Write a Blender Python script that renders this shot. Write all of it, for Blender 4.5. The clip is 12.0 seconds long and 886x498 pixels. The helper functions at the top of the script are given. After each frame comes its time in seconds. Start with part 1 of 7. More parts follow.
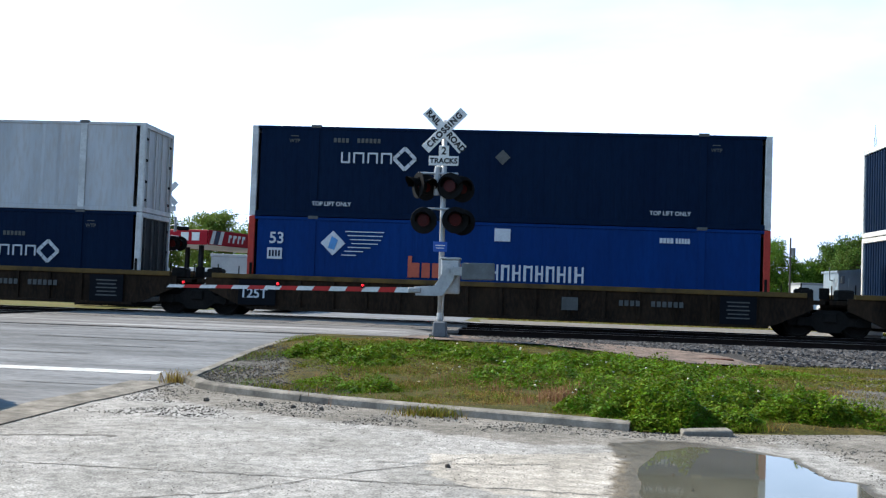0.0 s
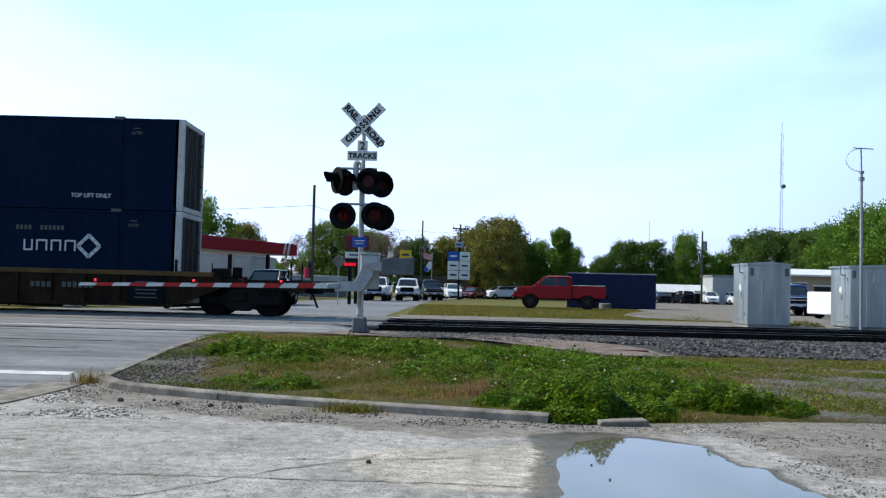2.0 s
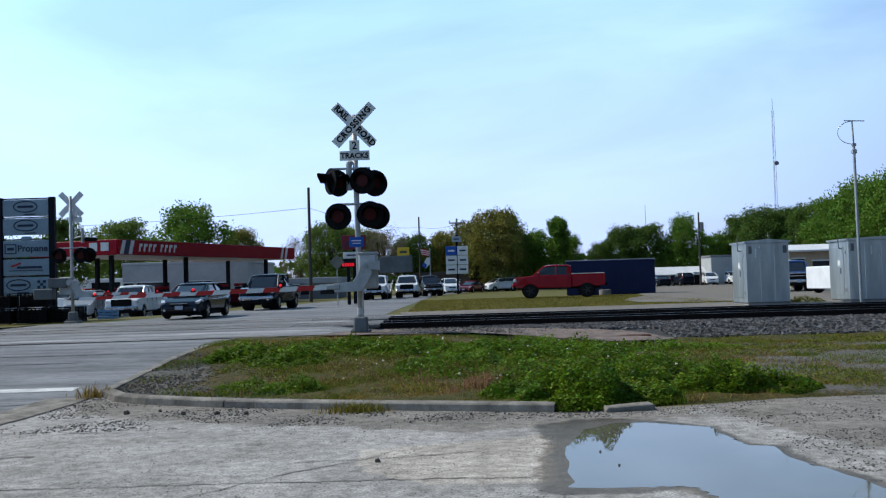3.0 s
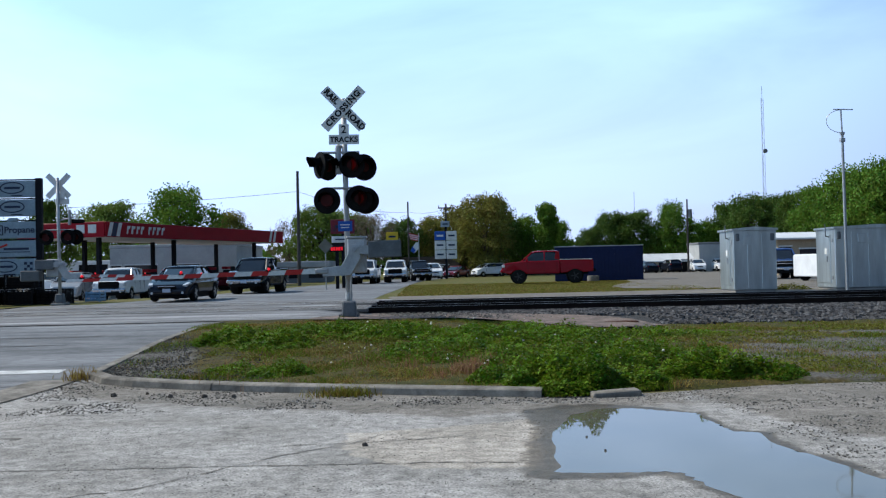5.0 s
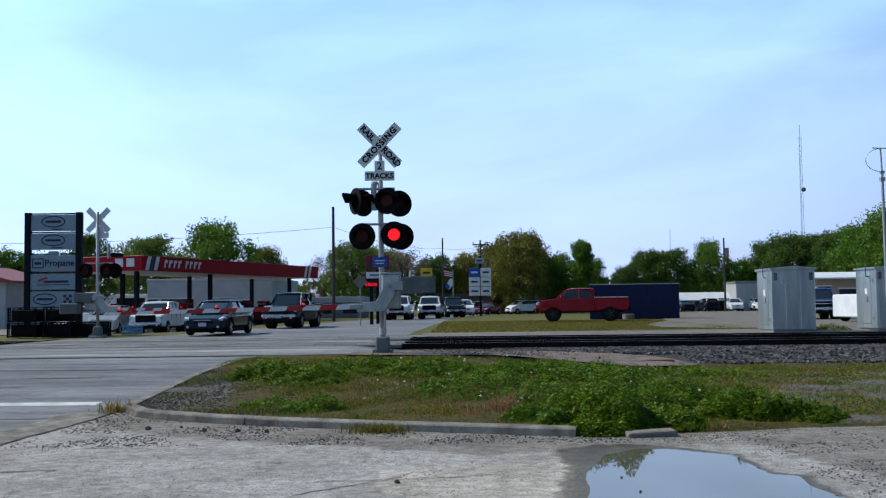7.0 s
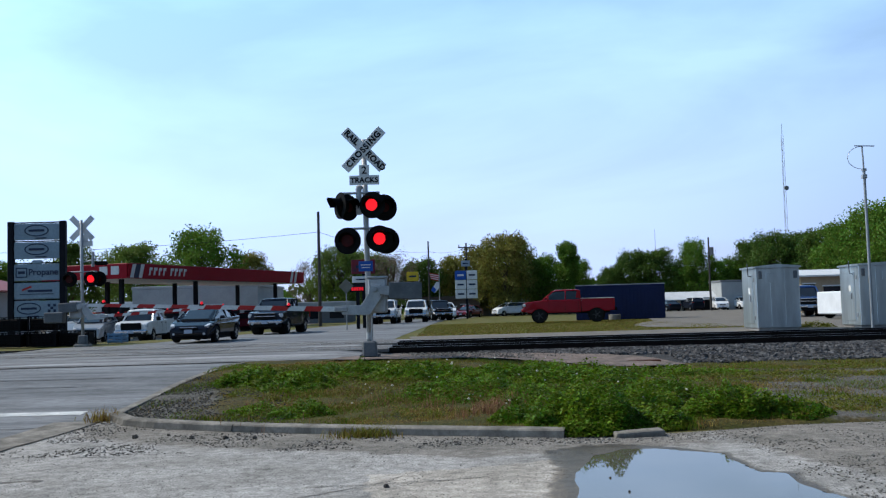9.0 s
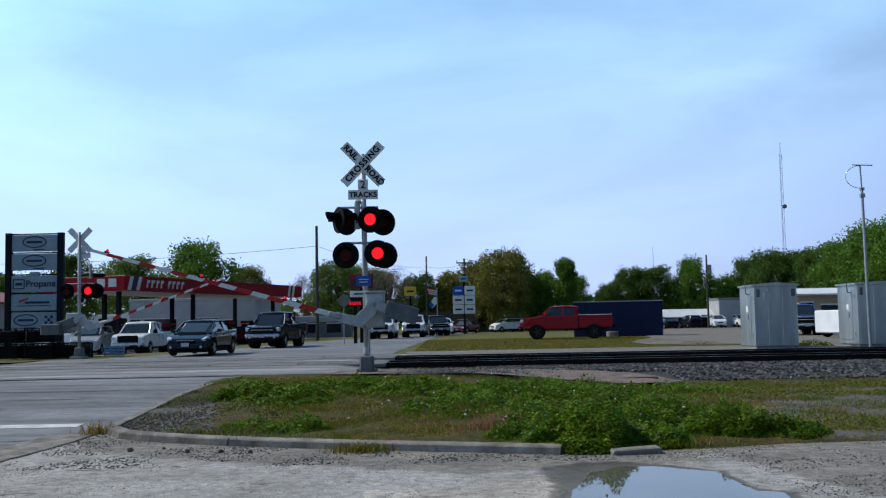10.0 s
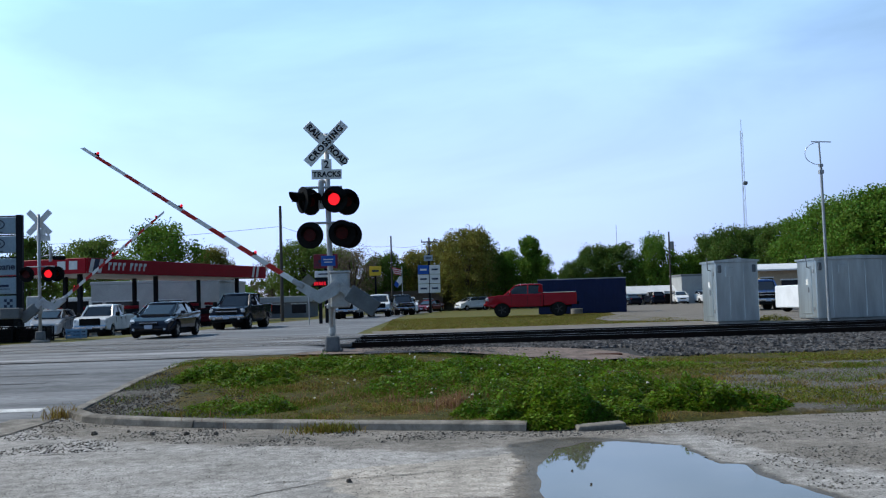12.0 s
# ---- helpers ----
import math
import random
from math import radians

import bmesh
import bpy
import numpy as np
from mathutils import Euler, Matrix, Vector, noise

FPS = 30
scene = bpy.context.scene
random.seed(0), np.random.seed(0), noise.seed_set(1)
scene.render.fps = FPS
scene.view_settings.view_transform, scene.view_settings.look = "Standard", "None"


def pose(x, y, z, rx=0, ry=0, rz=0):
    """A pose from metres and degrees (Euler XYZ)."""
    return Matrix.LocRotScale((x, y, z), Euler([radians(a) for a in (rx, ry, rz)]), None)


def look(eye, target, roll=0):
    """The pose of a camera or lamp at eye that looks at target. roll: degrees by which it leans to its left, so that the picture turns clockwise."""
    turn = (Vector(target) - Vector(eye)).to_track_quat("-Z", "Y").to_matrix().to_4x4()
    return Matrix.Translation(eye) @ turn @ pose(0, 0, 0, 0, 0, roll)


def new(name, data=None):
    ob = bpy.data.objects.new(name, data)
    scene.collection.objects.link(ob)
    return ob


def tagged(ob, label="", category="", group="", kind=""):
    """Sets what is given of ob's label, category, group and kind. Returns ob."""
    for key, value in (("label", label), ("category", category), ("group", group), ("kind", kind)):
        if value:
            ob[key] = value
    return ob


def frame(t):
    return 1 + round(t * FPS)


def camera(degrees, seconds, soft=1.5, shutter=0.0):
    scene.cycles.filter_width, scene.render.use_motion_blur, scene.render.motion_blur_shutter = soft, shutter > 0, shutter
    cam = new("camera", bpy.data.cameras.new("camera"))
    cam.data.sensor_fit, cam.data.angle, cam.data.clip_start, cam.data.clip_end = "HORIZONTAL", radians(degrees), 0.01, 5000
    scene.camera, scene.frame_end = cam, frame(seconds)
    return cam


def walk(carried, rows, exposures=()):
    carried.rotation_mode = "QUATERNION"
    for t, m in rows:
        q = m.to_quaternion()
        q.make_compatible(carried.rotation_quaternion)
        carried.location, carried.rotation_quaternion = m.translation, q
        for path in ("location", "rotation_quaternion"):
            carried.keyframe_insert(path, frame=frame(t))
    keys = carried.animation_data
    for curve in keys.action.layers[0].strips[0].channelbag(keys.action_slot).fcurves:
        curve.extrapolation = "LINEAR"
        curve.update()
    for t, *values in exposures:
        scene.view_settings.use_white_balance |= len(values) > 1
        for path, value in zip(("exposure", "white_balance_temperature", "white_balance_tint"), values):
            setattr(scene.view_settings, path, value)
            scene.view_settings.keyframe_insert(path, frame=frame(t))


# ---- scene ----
EYE = 1.6
cam = camera(48.31, 12.0, soft=1.25)
# seconds, yaw, pitch, roll of the hand-held camera, which stands on the spot
TURNS = [
    (0, 4.62, 2.38, 2.03),
    (0.5, 5.50, 2.28, 2.12),
    (1, 4.68, 2.89, 1.22),
    (1.5, 2.77, 2.51, -0.39),
    (2, -0.06, 2.24, 1.47),
    (2.5, -1.06, 2.38, -1.46),
    (3, -0.21, 1.96, -1.69),
    (3.2, -0.00, 1.83, -1.86),
    (4.8, -1.04, 0.95, -1.51),
    (5, -0.84, 1.07, -1.24),
    (5.5, -0.00, 1.72, -0.80),
    (6, 0.43, 2.23, -1.14),
    (6.5, 0.65, 3.05, -0.70),
    (7, 1.12, 3.22, -0.68),
    (9, 0.29, 3.39, -1.56),
    (9.5, 1.14, 3.67, -0.91),
    (10, 0.16, 4.27, -1.05),
    (10.5, -0.25, 3.94, -1.16),
    (11, -0.69, 3.75, -1.24),
    (11.5, -1.95, 2.40, -1.40),
    (12, -1.86, 3.01, -1.70),
]
# the clip's camera closes down once the dark train has gone by
EXPOSURES = [(0, 0.72, 6600, 10), (1.0, 0.68, 6600, 10), (1.6, 0.52, 6500, 10), (2.0, 0.24, 6450, 10), (2.5, -0.08, 6300, 10), (3.0, -0.14, 6250, 10),
             (5.0, -0.04, 6300, 10), (6.0, -0.1, 6250, 10), (7.0, -0.22, 6200, 10), (9.0, -0.18, 6250, 10), (10.0, -0.36, 6150, 10), (10.6, -0.34, 6150, 10), (12.0, -0.18, 6200, 10)]
walk(cam, [(t, pose(0, 0, EYE, 90 + p, 0, y) @ pose(0, 0, 0, 0, 0, r)) for t, y, p, r in TURNS], EXPOSURES)

# ---- world and sun ----
SUN_AZ, SUN_EL = -66.0, 44.0   # degrees: to the left of straight ahead, above the horizon


def build_world():
    w = bpy.data.worlds.new("sky")
    scene.world = w
    w.use_nodes = True
    nt = w.node_tree
    nt.nodes.clear()
    out = nt.nodes.new("ShaderNodeOutputWorld")
    bg = nt.nodes.new("ShaderNodeBackground")
    sky = nt.nodes.new("ShaderNodeTexSky")
    sky.sky_type = "NISHITA"
    sky.sun_disc = False
    sky.sun_elevation = radians(SUN_EL)
    sky.sun_rotation = radians(SUN_AZ)
    sky.air_density, sky.dust_density, sky.ozone_density = 1.2, 0.6, 2.5
    # thin veils of cloud, stretched along the horizon
    co = nt.nodes.new("ShaderNodeTexCoord")
    mp = nt.nodes.new("ShaderNodeMapping")
    mp.inputs["Scale"].default_value = (1.1, 1.1, 4.2)
    mp.inputs["Rotation"].default_value = (0.1, -0.22, 0.5)
    nz = nt.nodes.new("ShaderNodeTexNoise")
    nz.inputs["Scale"].default_value = 1.7
    nz.inputs["Detail"].default_value = 7
    nz.inputs["Roughness"].default_value = 0.52
    nz.inputs["Distortion"].default_value = 0.5
    rp = nt.nodes.new("ShaderNodeValToRGB")
    rp.color_ramp.elements[0].position, rp.color_ramp.elements[0].color = 0.36, (0.54, 0.54, 0.54, 1)
    rp.color_ramp.elements[1].position, rp.color_ramp.elements[1].color = 0.62, (0.94, 0.94, 0.94, 1)
    mx = nt.nodes.new("ShaderNodeMix")
    mx.data_type = "RGBA"
    # haze: brightest round the sun, thinnest opposite it
    dot = nt.nodes.new("ShaderNodeVectorMath")
    dot.operation = "DOT_PRODUCT"
    a, e = radians(SUN_AZ), radians(SUN_EL)
    dot.inputs[1].default_value = (math.sin(a) * math.cos(e), math.cos(a) * math.cos(e), math.sin(e))
    glow = nt.nodes.new("ShaderNodeValToRGB")
    glow.color_ramp.interpolation = "EASE"
    glow.color_ramp.elements[0].position, glow.color_ramp.elements[0].color = 0.30, (0.5, 0.85, 1.5, 1)
    glow.color_ramp.elements[1].position, glow.color_ramp.elements[1].color = 0.95, (9.4, 14.0, 18.3, 1)
    mid = glow.color_ramp.elements.new(0.66)
    mid.color = (7.0, 9.75, 13.7, 1)
    half = nt.nodes.new("ShaderNodeMapRange")
    half.inputs["From Min"].default_value = -1.0
    nt.links.new(co.outputs["Generated"], dot.inputs[0])
    nt.links.new(dot.outputs["Value"], half.inputs["Value"])
    nt.links.new(half.outputs["Result"], glow.inputs["Fac"])
    nt.links.new(glow.outputs["Color"], mx.inputs["B"])
    link = nt.links.new
    link(co.outputs["Generated"], mp.inputs["Vector"])
    link(mp.outputs["Vector"], nz.inputs["Vector"])
    link(nz.outputs["Fac"], rp.inputs["Fac"])
    link(rp.outputs["Color"], mx.inputs["Factor"])
    link(sky.outputs["Color"], mx.inputs["A"])
    # lavender at the horizon, clearer and deeper towards the zenith
    up = nt.nodes.new("ShaderNodeSeparateXYZ")
    link(co.outputs["Generated"], up.inputs["Vector"])
    deep = nt.nodes.new("ShaderNodeValToRGB")
    deep.color_ramp.elements[0].position, deep.color_ramp.elements[0].color = 0.0, (1.08, 0.965, 1.05, 1)
    deep.color_ramp.elements[1].position, deep.color_ramp.elements[1].color = 0.85, (0.16, 0.25, 0.36, 1)
    step = deep.color_ramp.elements.new(0.34)
    step.color = (0.84, 1.0, 1.05, 1)
    high = deep.color_ramp.elements.new(0.52)
    high.color = (0.42, 0.54, 0.63, 1)
    link(up.outputs["Z"], deep.inputs["Fac"])
    tint = nt.nodes.new("ShaderNodeMix")
    tint.data_type, tint.blend_type = "RGBA", "MULTIPLY"
    tint.inputs["Factor"].default_value = 1.0
    link(mx.outputs["Result"], tint.inputs["A"])
    link(deep.outputs["Color"], tint.inputs["B"])
    link(tint.outputs["Result"], bg.inputs["Color"])
    bg.inputs["Strength"].default_value = 0.108
    link(bg.outputs["Background"], out.inputs["Surface"])
    sun = new("sun", bpy.data.lights.new("sun", "SUN"))
    sun.data.energy, sun.data.angle, sun.data.color = 5.0, radians(1.0), (1.0, 0.92, 0.79)
    a, e = radians(SUN_AZ), radians(SUN_EL)
    away = Vector((math.sin(a) * math.cos(e), math.cos(a) * math.cos(e), math.sin(e)))
    sun.matrix_world = look(away * 50, (0, 0, 0))


build_world()

# ---- materials ----
MATS = {}


def mat(name, base, second=None, scale=3.0, rough=0.6, metal=0.0, bump=0.0, fine=40.0, mix=0.5, spec=0.2, stretch=None,
        third=None, emit=0.0, coat=0.0, island=0.0, obrandom=0.0, fine_mix=0.35, mottle=0.0, mottle_scale=5.0):
    """A procedural material: two colours mixed by broad noise, a third by fine grain, relief by the grain."""
    if name in MATS:
        return MATS[name]
    m = bpy.data.materials.new(name)
    m.use_nodes = True
    nt = m.node_tree
    b = nt.nodes["Principled BSDF"]
    b.inputs["Roughness"].default_value = rough
    b.inputs["Metallic"].default_value = metal
    # coarse surfaces shade their own gloss
    b.inputs["Specular IOR Level"].default_value = spec if rough < 0.75 else min(spec, 0.1)
    b.inputs["Coat Weight"].default_value = coat
    c = (*base, 1)
    link = nt.links.new
    if second is None:
        second = tuple(v * 0.78 for v in base)
    co = nt.nodes.new("ShaderNodeTexCoord")
    mp = nt.nodes.new("ShaderNodeMapping")
    mp.inputs["Scale"].default_value = stretch or (1, 1, 1)
    link(co.outputs["Object"], mp.inputs["Vector"])
    n1 = nt.nodes.new("ShaderNodeTexNoise")
    n1.inputs["Scale"].default_value = scale
    n1.inputs["Detail"].default_value = 6
    n1.inputs["Roughness"].default_value = 0.6
    link(mp.outputs["Vector"], n1.inputs["Vector"])
    r1 = nt.nodes.new("ShaderNodeValToRGB")
    r1.color_ramp.elements[0].position = 0.5 - 0.5 * (1 - mix) * 0.6
    r1.color_ramp.elements[1].position = 0.5 + 0.5 * (1 - mix) * 0.6
    r1.color_ramp.elements[0].color, r1.color_ramp.elements[1].color = c, (*second, 1)
    link(n1.outputs["Fac"], r1.inputs["Fac"])
    col = r1.outputs["Color"]
    n2 = nt.nodes.new("ShaderNodeTexNoise")
    n2.inputs["Scale"].default_value = fine
    n2.inputs["Detail"].default_value = 4
    link(mp.outputs["Vector"], n2.inputs["Vector"])
    mx = nt.nodes.new("ShaderNodeMix")
    mx.data_type = "RGBA"
    r2 = nt.nodes.new("ShaderNodeValToRGB")
    r2.color_ramp.elements[0].position, r2.color_ramp.elements[0].color = 0.42, (0, 0, 0, 1)
    r2.color_ramp.elements[1].position, r2.color_ramp.elements[1].color = 0.68, (fine_mix, fine_mix, fine_mix, 1)
    link(n2.outputs["Fac"], r2.inputs["Fac"])
    link(r2.outputs["Color"], mx.inputs["Factor"])
    link(col, mx.inputs["A"])
    mx.inputs["B"].default_value = (*(third or tuple(v * 0.55 for v in base)), 1)
    col = mx.outputs["Result"]
    if mottle:
        n3 = nt.nodes.new("ShaderNodeTexNoise")
        n3.inputs["Scale"].default_value = mottle_scale
        n3.inputs["Detail"].default_value = 9
        n3.inputs["Roughness"].default_value = 0.72
        n3.inputs["Distortion"].default_value = 0.4
        link(mp.outputs["Vector"], n3.inputs["Vector"])
        r3 = nt.nodes.new("ShaderNodeMapRange")
        r3.inputs["From Min"].default_value, r3.inputs["From Max"].default_value = 0.36, 0.64
        r3.inputs["To Min"].default_value, r3.inputs["To Max"].default_value = 1 - mottle, 1 + mottle
        link(n3.outputs["Fac"], r3.inputs["Value"])
        h3 = nt.nodes.new("ShaderNodeHueSaturation")
        link(r3.outputs["Result"], h3.inputs["Value"])
        link(col, h3.inputs["Color"])
        col = h3.outputs["Color"]
    if island or obrandom:
        src = nt.nodes.new("ShaderNodeNewGeometry").outputs["Random Per Island"] if island else nt.nodes.new("ShaderNodeObjectInfo").outputs["Random"]
        hs = nt.nodes.new("ShaderNodeHueSaturation")
        mr = nt.nodes.new("ShaderNodeMapRange")
        amount = island or obrandom
        mr.inputs["To Min"].default_value, mr.inputs["To Max"].default_value = 1 - amount, 1 + amount
        link(src, mr.inputs["Value"])
        link(mr.outputs["Result"], hs.inputs["Value"])
        mr2 = nt.nodes.new("ShaderNodeMapRange")
        mr2.inputs["To Min"].default_value, mr2.inputs["To Max"].default_value = 0.5 - amount * 0.07, 0.5 + amount * 0.07
        link(src, mr2.inputs["Value"])
        link(mr2.outputs["Result"], hs.inputs["Hue"])
        link(col, hs.inputs["Color"])
        col = hs.outputs["Color"]
    link(col, b.inputs["Base Color"])
    if bump:
        bp = nt.nodes.new("ShaderNodeBump")
        bp.inputs["Strength"].default_value = min(1.0, bump)
        bp.inputs["Distance"].default_value = 0.02
        link(n2.outputs["Fac"], bp.inputs["Height"])
        link(bp.outputs["Normal"], b.inputs["Normal"])
    if emit:
        b.inputs["Emission Color"].default_value = c
        b.inputs["Emission Strength"].default_value = emit
    MATS[name] = m
    return m


def leaf_mat(name, base, second, amount=0.35, scale=0.6):
    m = mat(name, base, second, scale=scale, fine=6, rough=0.6, spec=0.12, island=amount)
    b = m.node_tree.nodes["Principled BSDF"]
    b.inputs["Subsurface Weight"].default_value = 0.0
    tr = m.node_tree.nodes.new("ShaderNodeBsdfTranslucent")
    ms = m.node_tree.nodes.new("ShaderNodeMixShader")
    ms.inputs["Fac"].default_value = 0.3
    src = b.inputs["Base Color"].links[0].from_socket
    m.node_tree.links.new(src, tr.inputs["Color"])
    out = m.node_tree.nodes["Material Output"]
    m.node_tree.links.new(b.outputs["BSDF"], ms.inputs[1])
    m.node_tree.links.new(tr.outputs["BSDF"], ms.inputs[2])
    m.node_tree.links.new(ms.outputs["Shader"], out.inputs["Surface"])
    return m


CONCRETE = mat("lot_concrete", (0.385, 0.368, 0.345), (0.28, 0.267, 0.246), scale=0.8, fine=48, rough=0.9, bump=0.45, third=(0.09, 0.085, 0.075), fine_mix=0.75, mix=0.7, mottle=0.34, mottle_scale=7.0)
FORECOURT = mat("forecourt_concrete", (0.24, 0.225, 0.20), (0.17, 0.16, 0.145), scale=0.4, fine=20, rough=0.85, bump=0.3, mottle=0.2, mottle_scale=1.5)
GRAVELLY = mat("gravel_dirt", (0.215, 0.19, 0.16), (0.14, 0.125, 0.105), mottle=0.3, mottle_scale=9.0, scale=0.9, fine=30, rough=0.95, bump=0.9, third=(0.11, 0.11, 0.105), fine_mix=0.7)
DIRT = mat("reddish_dirt", (0.21, 0.16, 0.135), (0.115, 0.095, 0.082), scale=1.8, fine=25, rough=0.95, bump=0.9, mix=0.7, mottle=0.3, mottle_scale=6)
ASPHALT = mat("old_asphalt", (0.19, 0.193, 0.20), (0.14, 0.142, 0.147), scale=0.35, fine=24, rough=0.75, bump=0.35, third=(0.06, 0.06, 0.06), fine_mix=0.5, stretch=(0.22, 1, 1), mottle=0.4, mottle_scale=1.6)
CROSSING = mat("crossing_asphalt", (0.27, 0.265, 0.265), (0.115, 0.113, 0.112), scale=0.8, fine=20, rough=0.75, bump=0.35, third=(0.05, 0.05, 0.05), fine_mix=0.5, stretch=(0.14, 1, 1), mix=0.7, mottle=0.5, mottle_scale=1.8)
PATCH = mat("asphalt_patch", (0.10, 0.10, 0.105), (0.14, 0.14, 0.14), scale=1.0, fine=30, rough=0.8, bump=0.3)
PAINT_LINE = mat("road_paint", (0.62, 0.62, 0.60), (0.34, 0.34, 0.33), mottle=0.3, scale=2.5, fine=20, rough=0.7)
KERB = mat("kerb_concrete", (0.24, 0.22, 0.19), (0.14, 0.128, 0.11), scale=2.2, fine=30, rough=0.9, bump=0.2, mottle=0.3, mix=0.65)
GRASSLAND = mat("grass_soil", (0.085, 0.093, 0.02), (0.14, 0.11, 0.038), mottle=0.3, scale=0.35, fine=14, rough=0.95, bump=0.8, third=(0.04, 0.055, 0.014), fine_mix=0.6)
SOIL = mat("weedy_soil", (0.088, 0.064, 0.02), (0.048, 0.056, 0.012), scale=1.6, fine=26, rough=0.95, bump=0.9, third=(0.03, 0.026, 0.012), fine_mix=0.7, mottle=0.35, mottle_scale=7.0)
BALLAST = mat("ballast_stone", (0.11, 0.105, 0.105), (0.05, 0.048, 0.046), scale=2, fine=25, rough=0.9, bump=0.5, island=0.6)
BALLAST_BED = mat("ballast_bed", (0.05, 0.047, 0.045), (0.035, 0.033, 0.03), scale=2, fine=28, rough=0.95, bump=1.0, third=(0.10, 0.10, 0.105), fine_mix=0.6)
WATER = mat("puddle_water", (0.12, 0.115, 0.085), (0.085, 0.085, 0.06), scale=0.9, fine=3, rough=0.035, spec=0.3)
TIE = mat("creosoted_tie", (0.022, 0.018, 0.015), (0.015, 0.012, 0.011), scale=3, fine=30, rough=0.9, bump=0.5, obrandom=0.3)
RAIL = mat("rusty_rail", (0.018, 0.012, 0.01), (0.012, 0.009, 0.008), scale=3, fine=40, rough=0.85, spec=0.1)
RAILTOP = mat("polished_railhead", (0.3, 0.3, 0.31), rough=0.3, metal=1.0)

# ---- small building kit ----
class Kit:
    """A bmesh with a few ways of adding shaped pieces to it."""

    def __init__(self):
        self.bm = bmesh.new()

    def box(self, size, at=(0, 0, 0), rot=(0, 0, 0), bevel=0.0, taper=None, seg=1):
        r = bmesh.ops.create_cube(self.bm, size=1)
        vs = r["verts"]
        for v in vs:
            x, y, z = v.co
            if taper and z > 0:
                x, y = x * taper[0], y * taper[1]
            v.co = (x * size[0], y * size[1], z * size[2])
        if bevel:
            es = list({e for v in vs for e in v.link_edges})
            out = bmesh.ops.bevel(self.bm, geom=es, offset=bevel, segments=seg, affect="EDGES", profile=0.5)
            vs = list({v for f in out["faces"] for v in f.verts} | {v for v in vs if v.is_valid})
        bmesh.ops.transform(self.bm, matrix=pose(*at, *rot), verts=vs)
        return self

    def cyl(self, p0, p1, r0, r1=None, n=12, cap=True):
        p0, p1 = Vector(p0), Vector(p1)
        r1 = r0 if r1 is None else r1
        d = p1 - p0
        r = bmesh.ops.create_cone(self.bm, cap_ends=cap, segments=n, radius1=r0, radius2=r1, depth=d.length)
        q = d.to_track_quat("Z", "Y").to_matrix().to_4x4()
        bmesh.ops.transform(self.bm, matrix=Matrix.Translation((p0 + p1) / 2) @ q, verts=r["verts"])
        return self

    def prism(self, poly, depth, m=None, bevel=0.0):
        """A polygon in the xz plane, pushed along y by depth about the middle."""
        a = [self.bm.verts.new((x, -depth / 2, z)) for x, z in poly]
        b = [self.bm.verts.new((x, depth / 2, z)) for x, z in poly]
        fs = [self.bm.faces.new(a), self.bm.faces.new(b[::-1])]
        for i in range(len(poly)):
            j = (i + 1) % len(poly)
            fs.append(self.bm.faces.new((a[j], a[i], b[i], b[j])))
        bmesh.ops.recalc_face_normals(self.bm, faces=fs)
        vs = a + b
        if bevel:
            es = list({e for f in fs for e in f.edges})
            out = bmesh.ops.bevel(self.bm, geom=es, offset=bevel, segments=2, affect="EDGES", profile=0.5)
            vs = list({v for f in out["faces"] for v in f.verts} | {v for v in vs if v.is_valid})
        if m is not None:
            bmesh.ops.transform(self.bm, matrix=m, verts=vs)
        return self

    def loft(self, rings, close=True):
        """Skin over rings of equal length; the ends are capped."""
        vr = [[self.bm.verts.new(p) for p in ring] for ring in rings]
        n = len(vr[0])
        fs = []
        for a, b in zip(vr, vr[1:]):
            for i in range(n if close else n - 1):
                j = (i + 1) % n
                fs.append(self.bm.faces.new((a[i], a[j], b[j], b[i])))
        if close:
            fs.append(self.bm.faces.new(vr[0][::-1]))
            fs.append(self.bm.faces.new(vr[-1]))
        bmesh.ops.recalc_face_normals(self.bm, faces=fs)
        return self

    def lathe(self, profile, m=None, n=24):
        """Turn (radius, height) pairs about z."""
        rings = []
        for r, z in profile:
            rings.append([self.bm.verts.new((r * math.cos(2 * math.pi * i / n), r * math.sin(2 * math.pi * i / n), z)) for i in range(n)])
        for a, b in zip(rings, rings[1:]):
            for i in range(n):
                j = (i + 1) % n
                self.bm.faces.new((a[i], a[j], b[j], b[i]))
        self.bm.faces.new(rings[0][::-1])
        self.bm.faces.new(rings[-1])
        if m is not None:
            bmesh.ops.transform(self.bm, matrix=m, verts=[v for ring in rings for v in ring])
        return self

    def quad(self, a, b, c, d):
        self.bm.faces.new([self.bm.verts.new(p) for p in (a, b, c, d)])
        return self


def mesh_of(name, kit, material, smooth=False):
    me = bpy.data.meshes.new(name)
    bm = kit.bm if isinstance(kit, Kit) else kit
    bm.to_mesh(me)
    bm.free()
    me.materials.append(material)
    if smooth:
        for p in me.polygons:
            p.use_smooth = True
    return me


def part(name, kit, material, parent, label="", at=None, smooth=False):
    me = kit if isinstance(kit, bpy.types.Mesh) else mesh_of(name, kit, material, smooth)
    ob = new(name, me)
    ob.parent = parent
    if at is not None:
        ob.matrix_basis = at
    if label:
        tagged(ob, label)
    return ob


def thing(name, label, category, at=(0, 0, 0), rz=0.0, group="", kind=""):
    ob = new(name)
    ob.empty_display_size = 0.2
    ob.matrix_basis = pose(*at, 0, 0, rz)
    return tagged(ob, label, category, group, kind)


